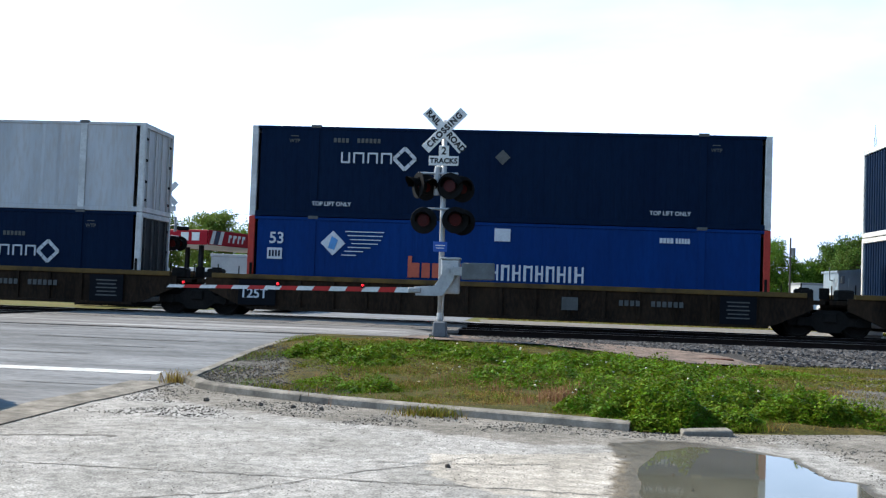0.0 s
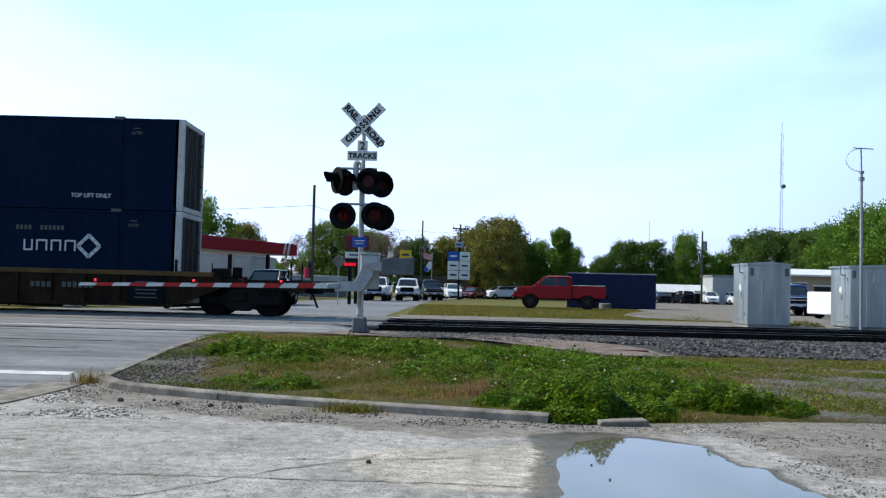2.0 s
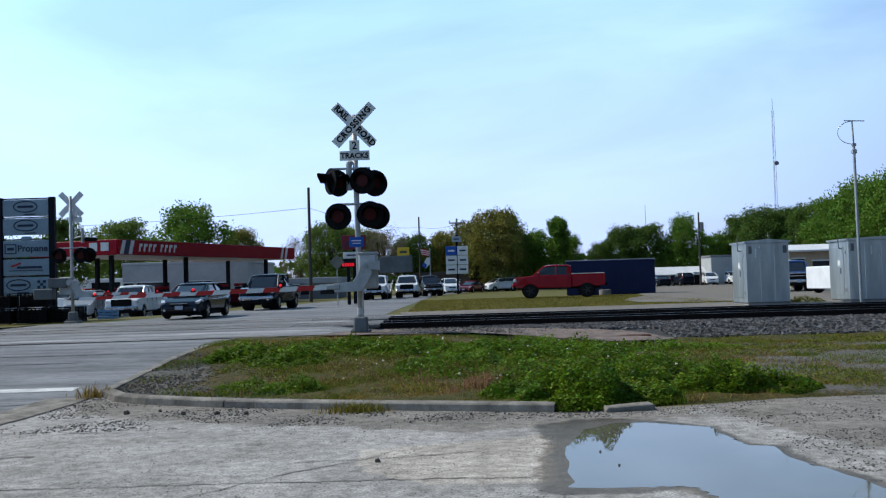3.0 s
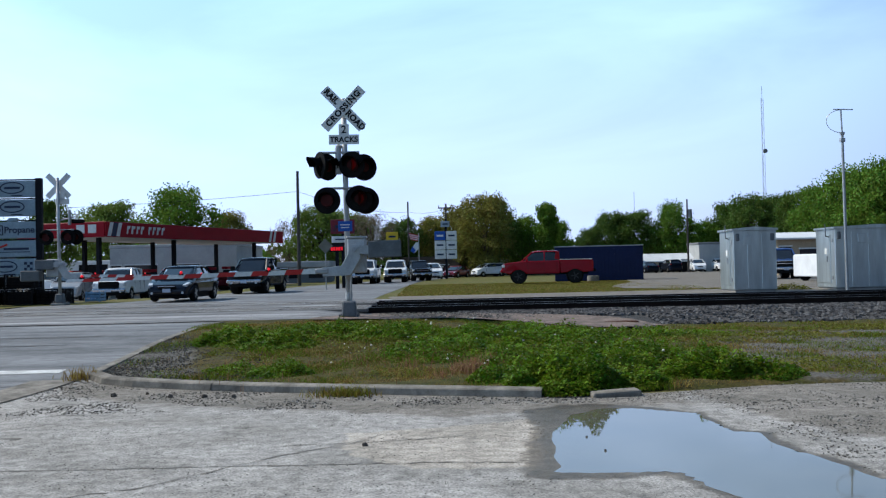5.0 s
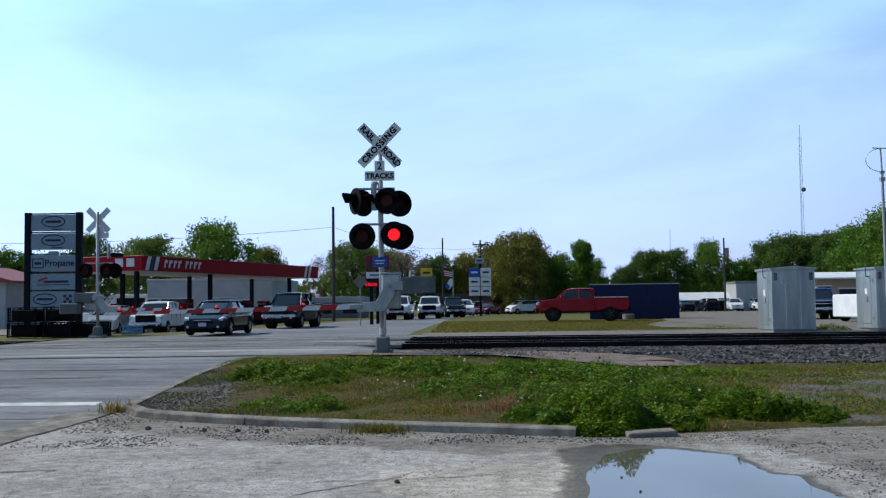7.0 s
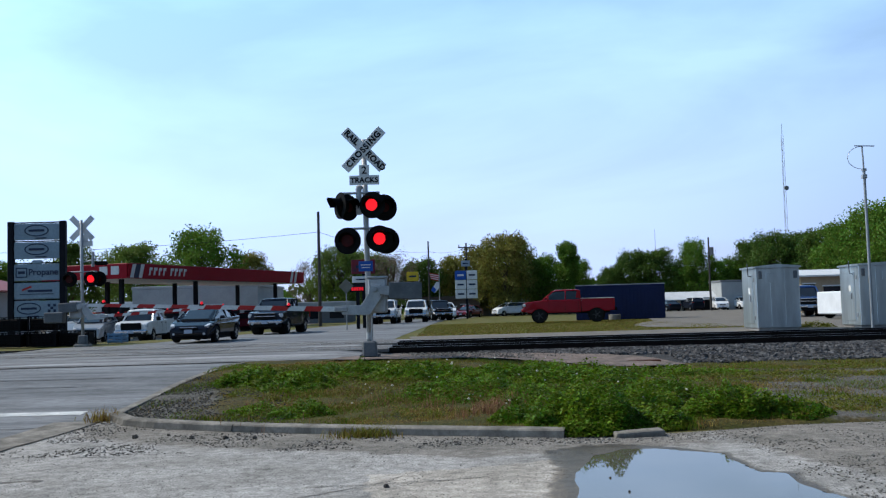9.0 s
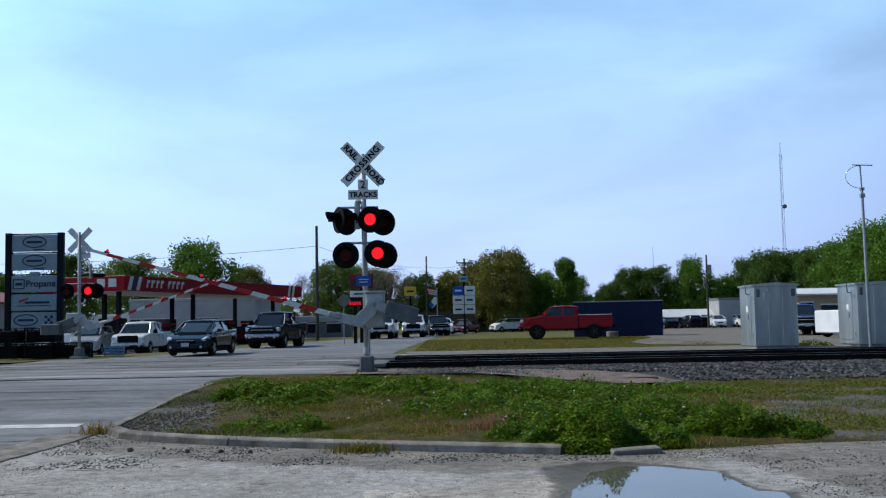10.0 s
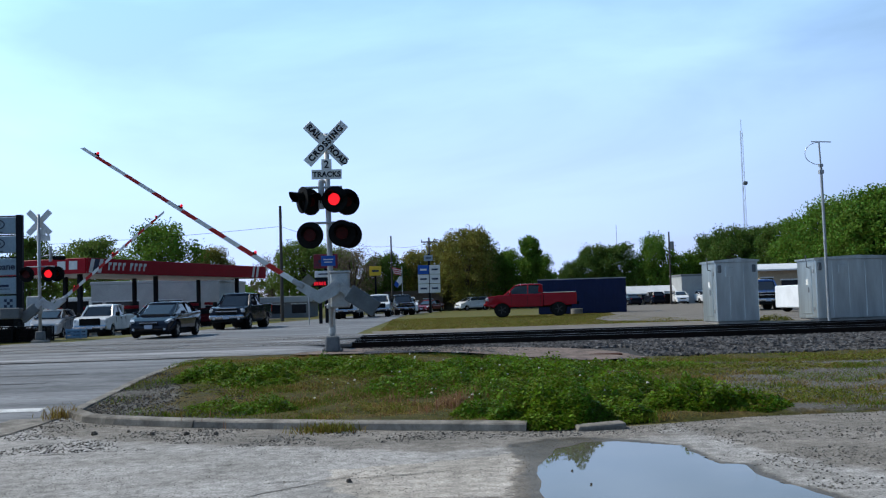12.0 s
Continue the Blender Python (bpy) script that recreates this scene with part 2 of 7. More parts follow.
def mesh_thing(name, kit, material, label, category, at=None, group="", kind="", smooth=False):
    ob = new(name, mesh_of(name, kit, material, smooth))
    if at is not None:
        ob.matrix_basis = at
    return tagged(ob, label, category, group, kind)


def structure(name, kit, material, label, smooth=False, at=None):
    ob = new(name, mesh_of(name, kit, material, smooth))
    if at is not None:
        ob.matrix_basis = at
    return tagged(ob, label, name.replace("_", " "), kind="structure")


def text(words, size, material, parent, m, name="lettering", depth=0.004, spread=1.0, align="CENTER", weight=0.018):
    """Words as a mesh of their own: upright in the xz plane, facing -y, before the pose m."""
    cu = bpy.data.curves.new(name, "FONT")
    cu.body, cu.size, cu.extrude, cu.space_character = words, size, depth, spread
    cu.offset = size * weight
    cu.align_x, cu.align_y = align, "CENTER"
    tmp = bpy.data.objects.new("tmp", cu)
    scene.collection.objects.link(tmp)
    bpy.context.view_layer.update()
    me = bpy.data.meshes.new_from_object(tmp)
    bpy.data.objects.remove(tmp)
    bpy.data.curves.remove(cu)
    me.materials.clear()
    me.materials.append(material)
    ob = new(name, me)
    ob.parent = parent
    ob.matrix_basis = m @ pose(0, 0, 0, 90, 0, 0)
    return ob


def bars(widths, height, gap, material, parent, m, name="lettering", depth=0.006):
    """Writing as plain bars: a bar for each letter, in the xz plane from x = 0."""
    x = 0.0
    for w in widths:
        if w > 0:
            part(name, Kit().box((w, depth, height), (x + w / 2, 0, 0)), material, parent, at=m)
        x += abs(w) + gap


def smoothstep(a, b, v):
    s = min(1.0, max(0.0, (v - a) / (b - a)))
    return s * s * (3 - 2 * s)


def lie(x, y):
    """The height of the land: the lot is low, and the crossing and what lies beyond are a little higher."""
    hump = 0.075 * smoothstep(20.5, 26.0, y) * (1 - smoothstep(34.5, 39, y)) * (1 - smoothstep(-2.4, -1.0, x)) * smoothstep(-17, -14, x)
    dip = 0.13 * smoothstep(23.6, 26.0, y) * (1 - smoothstep(34.5, 37.5, y)) * max(smoothstep(-2.2, -1.1, x), smoothstep(-14.2, -15.4, x))
    right = smoothstep(0.0, 4.5, x)
    rise = (1 - right) * 0.45 * smoothstep(12.5, 21.5, y) + right * (0.13 * smoothstep(12.5, 21, y) + 0.32 * smoothstep(22.8, 26.2, y))
    court = 0.42 * smoothstep(-11.5, -19.5, x) * smoothstep(44, 58, y) * (1 - smoothstep(86, 106, y))
    return rise - 0.25 * smoothstep(70, 160, y) + hump - dip - court


def sheet(left, right, dz, across=1, along=1, rough=0.0, skirt=0.0):
    """A strip of land between two edges, given as lists of (x, y), laid dz above the land."""
    k = Kit()

    def fine(pts):
        out = []
        for (x0, y0), (x1, y1) in zip(pts, pts[1:]):
            for i in range(along):
                out.append((x0 + (x1 - x0) * i / along, y0 + (y1 - y0) * i / along))
        return out + [pts[-1]]

    a, b = fine(left), fine(right)
    rows = []
    for (x0, y0), (x1, y1) in zip(a, b):
        row = []
        for i in range(across + 1):
            s = i / across
            x, y = x0 + (x1 - x0) * s, y0 + (y1 - y0) * s
            z = lie(x, y) + dz + (rough * noise.noise((x * 1.3, y * 1.3, 0)) if rough else 0)
            row.append(k.bm.verts.new((x, y, z - (skirt if i == 0 else 0))))
        rows.append(row)
    for r0, r1 in zip(rows, rows[1:]):
        for i in range(across):
            k.bm.faces.new((r0[i], r0[i + 1], r1[i + 1], r1[i]))
    bmesh.ops.recalc_face_normals(k.bm, faces=k.bm.faces)
    if k.bm.faces[:] and sum(f.normal.z for f in k.bm.faces) < 0:
        bmesh.ops.reverse_faces(k.bm, faces=k.bm.faces)
    return k


def outline(pts, n=4, wobble=0.0, seed=0):
    """A closed outline smoothed through its points, with a little wobble."""
    out, m = [], len(pts)
    rnd = random.Random(seed)
    for i in range(m):
        p0, p1, p2, p3 = (Vector(pts[(i + j - 1) % m]) for j in range(4))
        for j in range(n):
            s = j / n
            p = 0.5 * ((2 * p1) + (p2 - p0) * s + (2 * p0 - 5 * p1 + 4 * p2 - p3) * s * s + (3 * p1 - p0 - 3 * p2 + p3) * s ** 3)
            out.append((p.x + rnd.uniform(-1, 1) * wobble, p.y + rnd.uniform(-1, 1) * wobble))
    return out


def blot(pts, dz, n=5, wobble=0.04, seed=1):
    """A flat patch of land with an uneven outline."""
    k = Kit()
    pts = outline(pts, n, wobble, seed)
    f = k.bm.faces.new([k.bm.verts.new((x, y, lie(x, y) + dz)) for x, y in pts])
    if f.normal.z < 0 or sum((pts[i - 1][0] * pts[i][1] - pts[i][0] * pts[i - 1][1]) for i in range(len(pts))) < 0:
        f.normal_flip()
    bmesh.ops.triangulate(k.bm, faces=k.bm.faces[:])
    return k

# ---- land ----
def build_ground():
    xs = [-900, -500, -260, -140, -80, -60, -50, -40, -34, -28] + [-26 + 1.5 * i for i in range(10)] + [-11 + 2 * i for i in range(21)] + [36, 50, 80, 140, 260, 500, 900]
    ys = [-300, -120, -60, -30, -15, -6, 0, 4, 8] + [10 + 0.75 * i for i in range(20)] + [28, 34, 38, 42] + [44 + 2 * i for i in range(33)] + [112, 120, 140, 160, 200, 300, 500, 900, 1500]
    bm = bmesh.new()
    grid = [[bm.verts.new((x, y, lie(x, y) - 0.03)) for x in xs] for y in ys]
    for a, b in zip(grid, grid[1:]):
        for i in range(len(xs) - 1):
            bm.faces.new((a[i], a[i + 1], b[i + 1], b[i]))
    structure("ground", bm, GRASSLAND, "grassy soil that runs on to the horizon", smooth=True)


build_ground()

# edge of the lot, along the kerb and the weeds, from the street to the far right
KERB_LINE = [(-5.15, 14.9), (-4.75, 14.35), (-4.2, 14.0), (-3.0, 13.5), (-1.4, 13.0), (0.0, 12.58), (1.35, 12.15)]
LOT_EDGE = [(-5.7, 15.0)] + KERB_LINE + [(2.2, 12.2), (3.4, 12.5), (4.6, 12.9), (6.0, 12.9), (8.0, 13.5), (12, 14), (40, 15)]

PUDDLE = [(0.93, 7.74), (1.04, 8.3), (1.08, 9.0), (1.23, 9.7), (1.52, 10.7), (1.9, 11.1), (2.25, 11.05), (2.55, 10.8), (2.82, 10.6), (2.83, 9.9), (2.85, 9.45), (3.07, 9.3), (3.06, 8.9), (3.06, 8.4), (3.17, 8.1), (3.23, 7.7), (3.3, 7.2), (3.2, 6.3), (2.3, 6.2), (1.98, 7.3), (1.9, 7.62), (1.42, 7.68)]
SLAB = [(-0.83, 9.8), (0.36, 10.15), (1.0, 10.5), (1.1, 9.9), (1.0, 9.2), (0.95, 8.4), (0.9, 7.95), (-0.14, 8.0), (-0.75, 8.7)]
SILT_BAND = [(-5.6, 14.6), (-3.4, 14.2), (-0.2, 13.3), (1.6, 13), (3.2, 12.6), (2.9, 11.3), (1.7, 11.2), (0.9, 10.9), (0.3, 10.7), (-1.2, 11.4), (-3.4, 12.3), (-5.0, 13.3)]
GRAVEL_APRON = [(3.0, 13), (5.0, 13.6), (8, 14), (30, 16), (30, 9), (9, 6.5), (6.0, 7.0), (4.4, 8.2), (3.6, 9.8)]


def inside(pts, x, y):
    """How far (x, y) lies inside an outline, in metres; negative outside."""
    best, within = 1e9, False
    for (x0, y0), (x1, y1) in zip(pts, pts[1:] + pts[:1]):
        dx, dy = x1 - x0, y1 - y0
        k = max(0.0, min(1.0, ((x - x0) * dx + (y - y0) * dy) / (dx * dx + dy * dy)))
        best = min(best, (x - x0 - k * dx) ** 2 + (y - y0 - k * dy) ** 2)
        if (y0 > y) != (y1 > y) and x < x0 + (y - y0) * dx / dy:
            within = not within
    return math.sqrt(best) * (1 if within else -1)


def spread_fields(m, fields):
    """Lay stains on a material: (field of the mesh, spread, softness, tint or colour, blend, roughness)."""
    nt = m.node_tree
    link = nt.links.new
    b = nt.nodes["Principled BSDF"]
    co = nt.nodes.new("ShaderNodeTexCoord")
    nz = nt.nodes.new("ShaderNodeTexNoise")
    nz.inputs["Scale"].default_value, nz.inputs["Detail"].default_value, nz.inputs["Roughness"].default_value = 3.2, 10, 0.75
    link(co.outputs["Object"], nz.inputs["Vector"])
    col = b.inputs["Base Color"].links[0].from_socket
    for field, spread, edge, tint, blend, rough in fields:
        at = nt.nodes.new("ShaderNodeAttribute")
        at.attribute_name = field
        ad = nt.nodes.new("ShaderNodeMath")
        ad.operation = "MULTIPLY_ADD"
        ad.inputs[1].default_value = spread
        link(nz.outputs["Fac"], ad.inputs[0])
        link(at.outputs["Fac"], ad.inputs[2])
        mr = nt.nodes.new("ShaderNodeMapRange")
        mr.interpolation_type = "SMOOTHSTEP"
        mr.inputs["From Min"].default_value, mr.inputs["From Max"].default_value = spread * 0.5 - edge, spread * 0.5 + edge
        link(ad.outputs["Value"], mr.inputs["Value"])
        mx = nt.nodes.new("ShaderNodeMix")
        mx.data_type, mx.blend_type = "RGBA", blend
        link(mr.outputs["Result"], mx.inputs["Factor"])
        link(col, mx.inputs["A"])
        if isinstance(tint, tuple):
            mx.inputs["B"].default_value = (*tint, 1)
        else:
            grain = nt.nodes.new("ShaderNodeTexNoise")
            grain.inputs["Scale"].default_value, grain.inputs["Detail"].default_value = 22, 5
            link(co.outputs["Object"], grain.inputs["Vector"])
            rp = nt.nodes.new("ShaderNodeValToRGB")
            for k, e in enumerate(rp.color_ramp.elements):
                e.position, e.color = (0.35, 0.65)[k], (*tint[k], 1)
            link(grain.outputs["Fac"], rp.inputs["Fac"])
            link(rp.outputs["Color"], mx.inputs["B"])
        col = mx.outputs["Result"]
        if rough:
            rg = nt.nodes.new("ShaderNodeMapRange")
            rg.inputs["To Min"].default_value, rg.inputs["To Max"].default_value = 0.88, rough
            link(mr.outputs["Result"], rg.inputs["Value"])
            link(rg.outputs["Result"], b.inputs["Roughness"])
    link(col, b.inputs["Base Color"])


def edge_y(x):
    for (x0, y0), (x1, y1) in zip(LOT_EDGE, LOT_EDGE[1:]):
        if x0 <= x <= x1:
            return y0 + (y1 - y0) * (x - x0) / (x1 - x0)
    return LOT_EDGE[-1][1]


def build_lot():
    """The lot: one sheet, close-meshed before the camera, with a shallow hollow that holds the puddle."""
    xs = [-5.7 + 0.1 * i for i in range(125)] + [7 + i for i in range(8)] + [17, 22, 30, 40]
    bm = bmesh.new()
    fields = {n: bm.verts.layers.float.new(n) for n in ("slab", "grit", "damp")}
    grid = []
    for x in xs:
        e = edge_y(x)
        col = []
        for y in [-30, -12, -4, 0, 3, 5] + [6 + (e - 6) * i / 90 for i in range(91)]:
            p = inside(PUDDLE, x, y) if -1 < x < 5 and 5 < y < 13 else -2.0
            v = bm.verts.new((x, y, lie(x, y) - 0.022 + 0.003 * noise.noise((x * 2.2, y * 2.2, 1)) - 0.006 * smoothstep(-0.06, 0.12, p)))
            v[fields["slab"]] = inside(SLAB, x, y) if -3 < x < 3 and 6 < y < 12 else -2.0
            v[fields["grit"]] = max(inside(SILT_BAND, x, y), inside(GRAVEL_APRON, x, y)) if y > 5 else -2.0
            v[fields["damp"]] = p + 0.10 + 0.14 * smoothstep(1.9, 1.2, x) + 0.35 * smoothstep(9.6, 11.2, y) * smoothstep(3.0, 1.2, x)
            col.append(v)
        grid.append(col)
    for a, b in zip(grid, grid[1:]):
        for i in range(len(a) - 1):
            bm.faces.new((a[i], b[i], b[i + 1], a[i + 1]))
    structure("lot_pavement", bm, CONCRETE, "worn pale concrete lot with cracks, grit and a damp hollow", smooth=True)


spread_fields(CONCRETE, [("grit", 0.9, 0.16, (0.67, 0.64, 0.60), "MULTIPLY", 0), ("slab", 0.5, 0.028, (1.30, 1.24, 1.16), "MULTIPLY", 0), ("damp", 0.45, 0.05, (0.38, 0.33, 0.25), "MULTIPLY", 0.42)])
build_lot()
street = structure("road", sheet([(-40, -30), (-40, 12), (-30, 20), (-14.2, 26), (-13.9, 37), (-12.4, 43), (-9.2, 71), (-6.4, 92), (-2, 140), (6, 240)],
                                 [(-5.75, -30), (-5.75, 12), (-4.98, 17), (-4.6, 22), (-2.2, 37), (-2.1, 43), (-1.6, 60), (-0.6, 92), (4.5, 140), (14, 240)], -0.016, across=10, along=6), ASPHALT,
                   "grey patched asphalt street that leads over the tracks")
structure("crossing_pavement", sheet([(-14.2, 22.5), (-14.2, 38)], [(-1.3, 22.9), (-1.3, 37)], 0.005, across=8, along=10), CROSSING, "asphalt and concrete surface of the level crossing")
structure("stop_line", sheet([(-12, 15.38), (-12, 15.7)], [(-5.75, 15.38), (-5.75, 15.7)], -0.010, across=12, along=2), PAINT_LINE, "worn white stop line on asphalt")
structure("gutter", sheet([(-6.25, 4), (-6.2, 12.6), (-5.9, 14.7)], [(-5.55, 4), (-5.55, 12.6), (-5.2, 14.75)], -0.009, across=2, along=5), KERB, "pale concrete gutter strip between street and lot")
structure("gravel_road", sheet([(-1.4, 36.0), (40, 36.0)], [(-1.7, 40.5), (40, 43.0)], 0.0, across=6, along=8), GRAVELLY, "pale gravel strip behind the tracks")
structure("gravel_yard", blot([(11, 43), (45, 42), (70, 60), (75, 130), (24, 150), (17, 96), (13.5, 66)], 0.004, wobble=0.3), GRAVELLY, "gravel yard before the low buildings")
structure("station_pavement", sheet([(-60, 46), (-60, 120)], [(-16.5, 46), (-11.5, 110)], -0.002, across=30, along=36), FORECOURT, "concrete forecourt of the filling station")

# patches and seams on the street
for i, (x, y, l, w) in enumerate([(-9.0, 17.3, 2.6, 0.10), (-8.2, 19.6, 3.6, 0.16), (-11, 22.0, 4.2, 0.14), (-7.5, 18.4, 1.6, 0.08), (-6.7, 14.2, 1.8, 0.07), (-10.5, 39.2, 5, 0.16), (-7, 44, 5, 0.2)]):
    structure("asphalt_seam", blot([(x - l / 2, y), (x - l / 4, y + w / 2), (x + l / 4, y + w * 0.4), (x + l / 2, y + 0.02), (x + l / 4, y - w / 2), (x - l / 4, y - w * 0.3)], -0.009 if not 22 < y < 38 else 0.011, 3, 0.015, i), PATCH, "dark tarred seam in asphalt")


def ribbon(pts, width, dz, seed=0):
    rnd = random.Random(seed)
    k = Kit()
    fine = []
    for (x0, y0), (x1, y1) in zip(pts, pts[1:]):
        n = max(2, int(math.hypot(x1 - x0, y1 - y0) / 0.09))
        for i in range(n):
            s = i / n
            fine.append((x0 + (x1 - x0) * s + rnd.uniform(-0.02, 0.02), y0 + (y1 - y0) * s + rnd.uniform(-0.025, 0.025)))
    rows = []
    for x, y in fine:
        w = width * rnd.uniform(0.3, 1.25)
        rows.append((k.bm.verts.new((x, y - w, lie(x, y) + dz)), k.bm.verts.new((x, y + w, lie(x, y) + dz))))
    for a, b in zip(rows, rows[1:]):
        k.bm.faces.new((a[0], b[0], b[1], a[1]))
    bmesh.ops.recalc_face_normals(k.bm, faces=k.bm.faces)
    return k


CRACK = mat("crack_dirt", (0.13, 0.12, 0.11), (0.2, 0.19, 0.17), scale=6, fine=60, rough=1.0)
for i, (pts, w) in enumerate([
        ([(-6, 8.35), (-3, 8.3), (-1.2, 8.28), (0.2, 8.25), (1.0, 8.1)], 0.012),
        ([(-3.2, 7.0), (-2.2, 7.55), (-1.75, 8.2), (-1.35, 8.7), (-0.7, 9.3), (-0.3, 10.1)], 0.016),
        ([(-5.4, 9.6), (-4.6, 9.9), (-4.0, 10.0)], 0.03),
        ([(-4.4, 11.5), (-3.9, 11.55)], 0.03),
        ([(-1.4, 9.2), (-0.5, 9.3), (0.4, 9.55)], 0.012)]):
    structure("pavement_crack", ribbon(pts, w, -0.0175, i), CRACK, "dark dirt-filled crack in concrete")

structure("puddle", blot([(1.0 + (x - 2.1) * 1.03 + 1.1, y + 0.02) for x, y in PUDDLE], -0.0235, 8, 0.03, 3), WATER, "still rain puddle that mirrors the sky")


def loose_stones(name, n, where, size, material, label, seed):
    rnd = random.Random(seed)
    bm = bmesh.new()
    cube = [(-1, -1, -1), (1, -1, -1), (1, 1, -1), (-1, 1, -1), (-1, -1, 1), (1, -1, 1), (1, 1, 1), (-1, 1, 1)]
    for _ in range(n):
        x, y, z = where(rnd)
        s = size * rnd.uniform(0.5, 1.5)
        rot = Euler((rnd.uniform(0, 3), rnd.uniform(0, 3), rnd.uniform(0, 3))).to_matrix()
        vs = []
        for c in cube:
            p = rot @ Vector([v * s * rnd.uniform(0.55, 1.0) for v in c])
            vs.append(bm.verts.new((x + p.x, y + p.y, z + p.z * 0.7)))
        for f in ((0, 3, 2, 1), (4, 5, 6, 7), (0, 1, 5, 4), (1, 2, 6, 5), (2, 3, 7, 6), (3, 0, 4, 7)):
            bm.faces.new([vs[i] for i in f])
    return tagged(new(name, mesh_of(name, bm, material)), label, "stones", kind="stuff")


def on_land(x0, x1, y0, y1, dz=0.0):
    def f(rnd):
        x, y = rnd.uniform(x0, x1), rnd.uniform(y0, y1)
        return x, y, lie(x, y) + dz
    return f


# ---- the two tracks ----
NEAR_TRACK, FAR_TRACK, RAIL_TOP = 28.0, 32.3, 0.54


def build_tracks():
    ys = [22.6, 23.6, 24.6, 25.6, 26.4, 27.2, 28.8, 30.2, 31.4, 33.2, 34.2, 36.2]
    for name, x0, x1 in (("ballast_bed", -1.25, 160), ("ballast_bed", -160, -14.1)):
        k = Kit()
        xs = [x0 + (x1 - x0) * i / 60 for i in range(61)]
        rows = [[k.bm.verts.new((x, y, lie(x, y) + (0.03 if 23.5 < y < 36 else -0.02))) for x in xs] for y in ys]
        for a, b in zip(rows, rows[1:]):
            for i in range(60):
                k.bm.faces.new((a[i], a[i + 1], b[i + 1], b[i]))
        structure(name, k, BALLAST_BED, "grey crushed-stone bed of the railway")
    # rails: foot, web and head
    prof = [(-0.07, 0), (0.07, 0), (0.07, 0.02), (0.012, 0.035), (0.012, 0.125), (0.036, 0.135), (0.036, 0.17), (-0.036, 0.17), (-0.036, 0.135), (-0.012, 0.125), (-0.012, 0.035), (-0.07, 0.02)]
    for centre in (NEAR_TRACK, FAR_TRACK):
        track = thing("railway_track", "steel rails on dark creosoted timber ties", "railway track", (0, centre, RAIL_TOP - 0.17))
        for side in (-0.75, 0.75):
            k = Kit()
            k.loft([[(x, side + a, b) for a, b in prof] for x in (-250, 250)])
            rail = part("rail", k, RAIL, track)
            part("railhead", Kit().box((500, 0.05, 0.006), (0, side, 0.171)), RAILTOP, rail, "bright worn top of the rail")
        tie = mesh_of("tie", Kit().box((0.23, 2.6, 0.18), (0, 0, 0), bevel=0.012), TIE)
        for i in range(90):
            ob = new("tie", tie)
            ob.parent = track
            ob.matrix_basis = pose(-1.0 + i * 0.52 + random.uniform(-0.03, 0.03), random.uniform(-0.04, 0.04), -0.09 + random.uniform(-0.01, 0.01), 0, 0, random.uniform(-1, 1))
    # panels of the crossing between the rails
    panel = mat("crossing_panel", (0.21, 0.20, 0.19), (0.11, 0.105, 0.10), mottle=0.35, mottle_scale=2.5, stretch=(0.3, 1, 1), scale=0.8, fine=30, rough=0.85, bump=0.4, obrandom=0.2)
    for centre in (NEAR_TRACK, FAR_TRACK):
        deck = thing("crossing_deck", "dark timber and concrete panels between the rails", "crossing deck", (0, centre, RAIL_TOP), kind="structure")
        me = mesh_of("panel", Kit().box((2.4, 1.32, 0.1), (0, 0, -0.045), bevel=0.015), panel)
        me2 = mesh_of("panel", Kit().box((2.4, 0.5, 0.1), (0, 0, -0.045), bevel=0.015), panel)
        for i in range(5):
            for m, y in ((me, 0), (me2, -1.06), (me2, 1.06)):
                ob = new("panel", m)
                ob.parent = deck
                ob.matrix_basis = pose(-12.6 + i * 2.43, y, random.uniform(-0.008, 0.0))


build_tracks()

# ---- kerb ----
def kerb(pts, name="kerb", tall=1.0):
    fine = []
    for (x0, y0), (x1, y1) in zip(pts, pts[1:]):
        for i in range(4):
            fine.append((x0 + (x1 - x0) * i / 4, y0 + (y1 - y0) * i / 4))
    fine.append(pts[-1])
    prof = [(-0.02, -0.03), (0.0, 0.058 * tall), (0.02, 0.074 * tall), (0.15, 0.092 * tall), (0.18, 0.08 * tall), (0.19, -0.03)]
    rings = []
    for i, (x, y) in enumerate(fine):
        a, b = fine[max(0, i - 1)], fine[min(len(fine) - 1, i + 1)]
        d = Vector((b[0] - a[0], b[1] - a[1])).normalized()
        n = Vector((-d.y, d.x))
        rings.append([(x + n.x * u, y + n.y * u, lie(x, y) + w + 0.008 * noise.noise((x * 3, y * 3, 0))) for u, w in prof])
    k = Kit()
    k.loft(rings)
    return structure(name, k, KERB, "weathered concrete kerb with a rounded top", smooth=False)


kerb([KERB_LINE[i] for i in range(4)])
kerb([(KERB_LINE[i][0] + (0.015 if i == 3 else 0), KERB_LINE[i][1]) for i in range(3, len(KERB_LINE))])
kerb([(-4.75, 22.0), (-4.95, 20), (-5.1, 18), (-5.18, 16), (-5.2, 15.2)], tall=0.5)
mesh_thing("broken_kerb_stone", Kit().box((0.62, 0.22, 0.1), (0, 0, 0.0), (3, -2, 4), bevel=0.03, seg=2), KERB, "broken pale kerb stone half sunk in weeds", "stone", pose(2.25, 12.12, 0.0, 0, 0, 4))

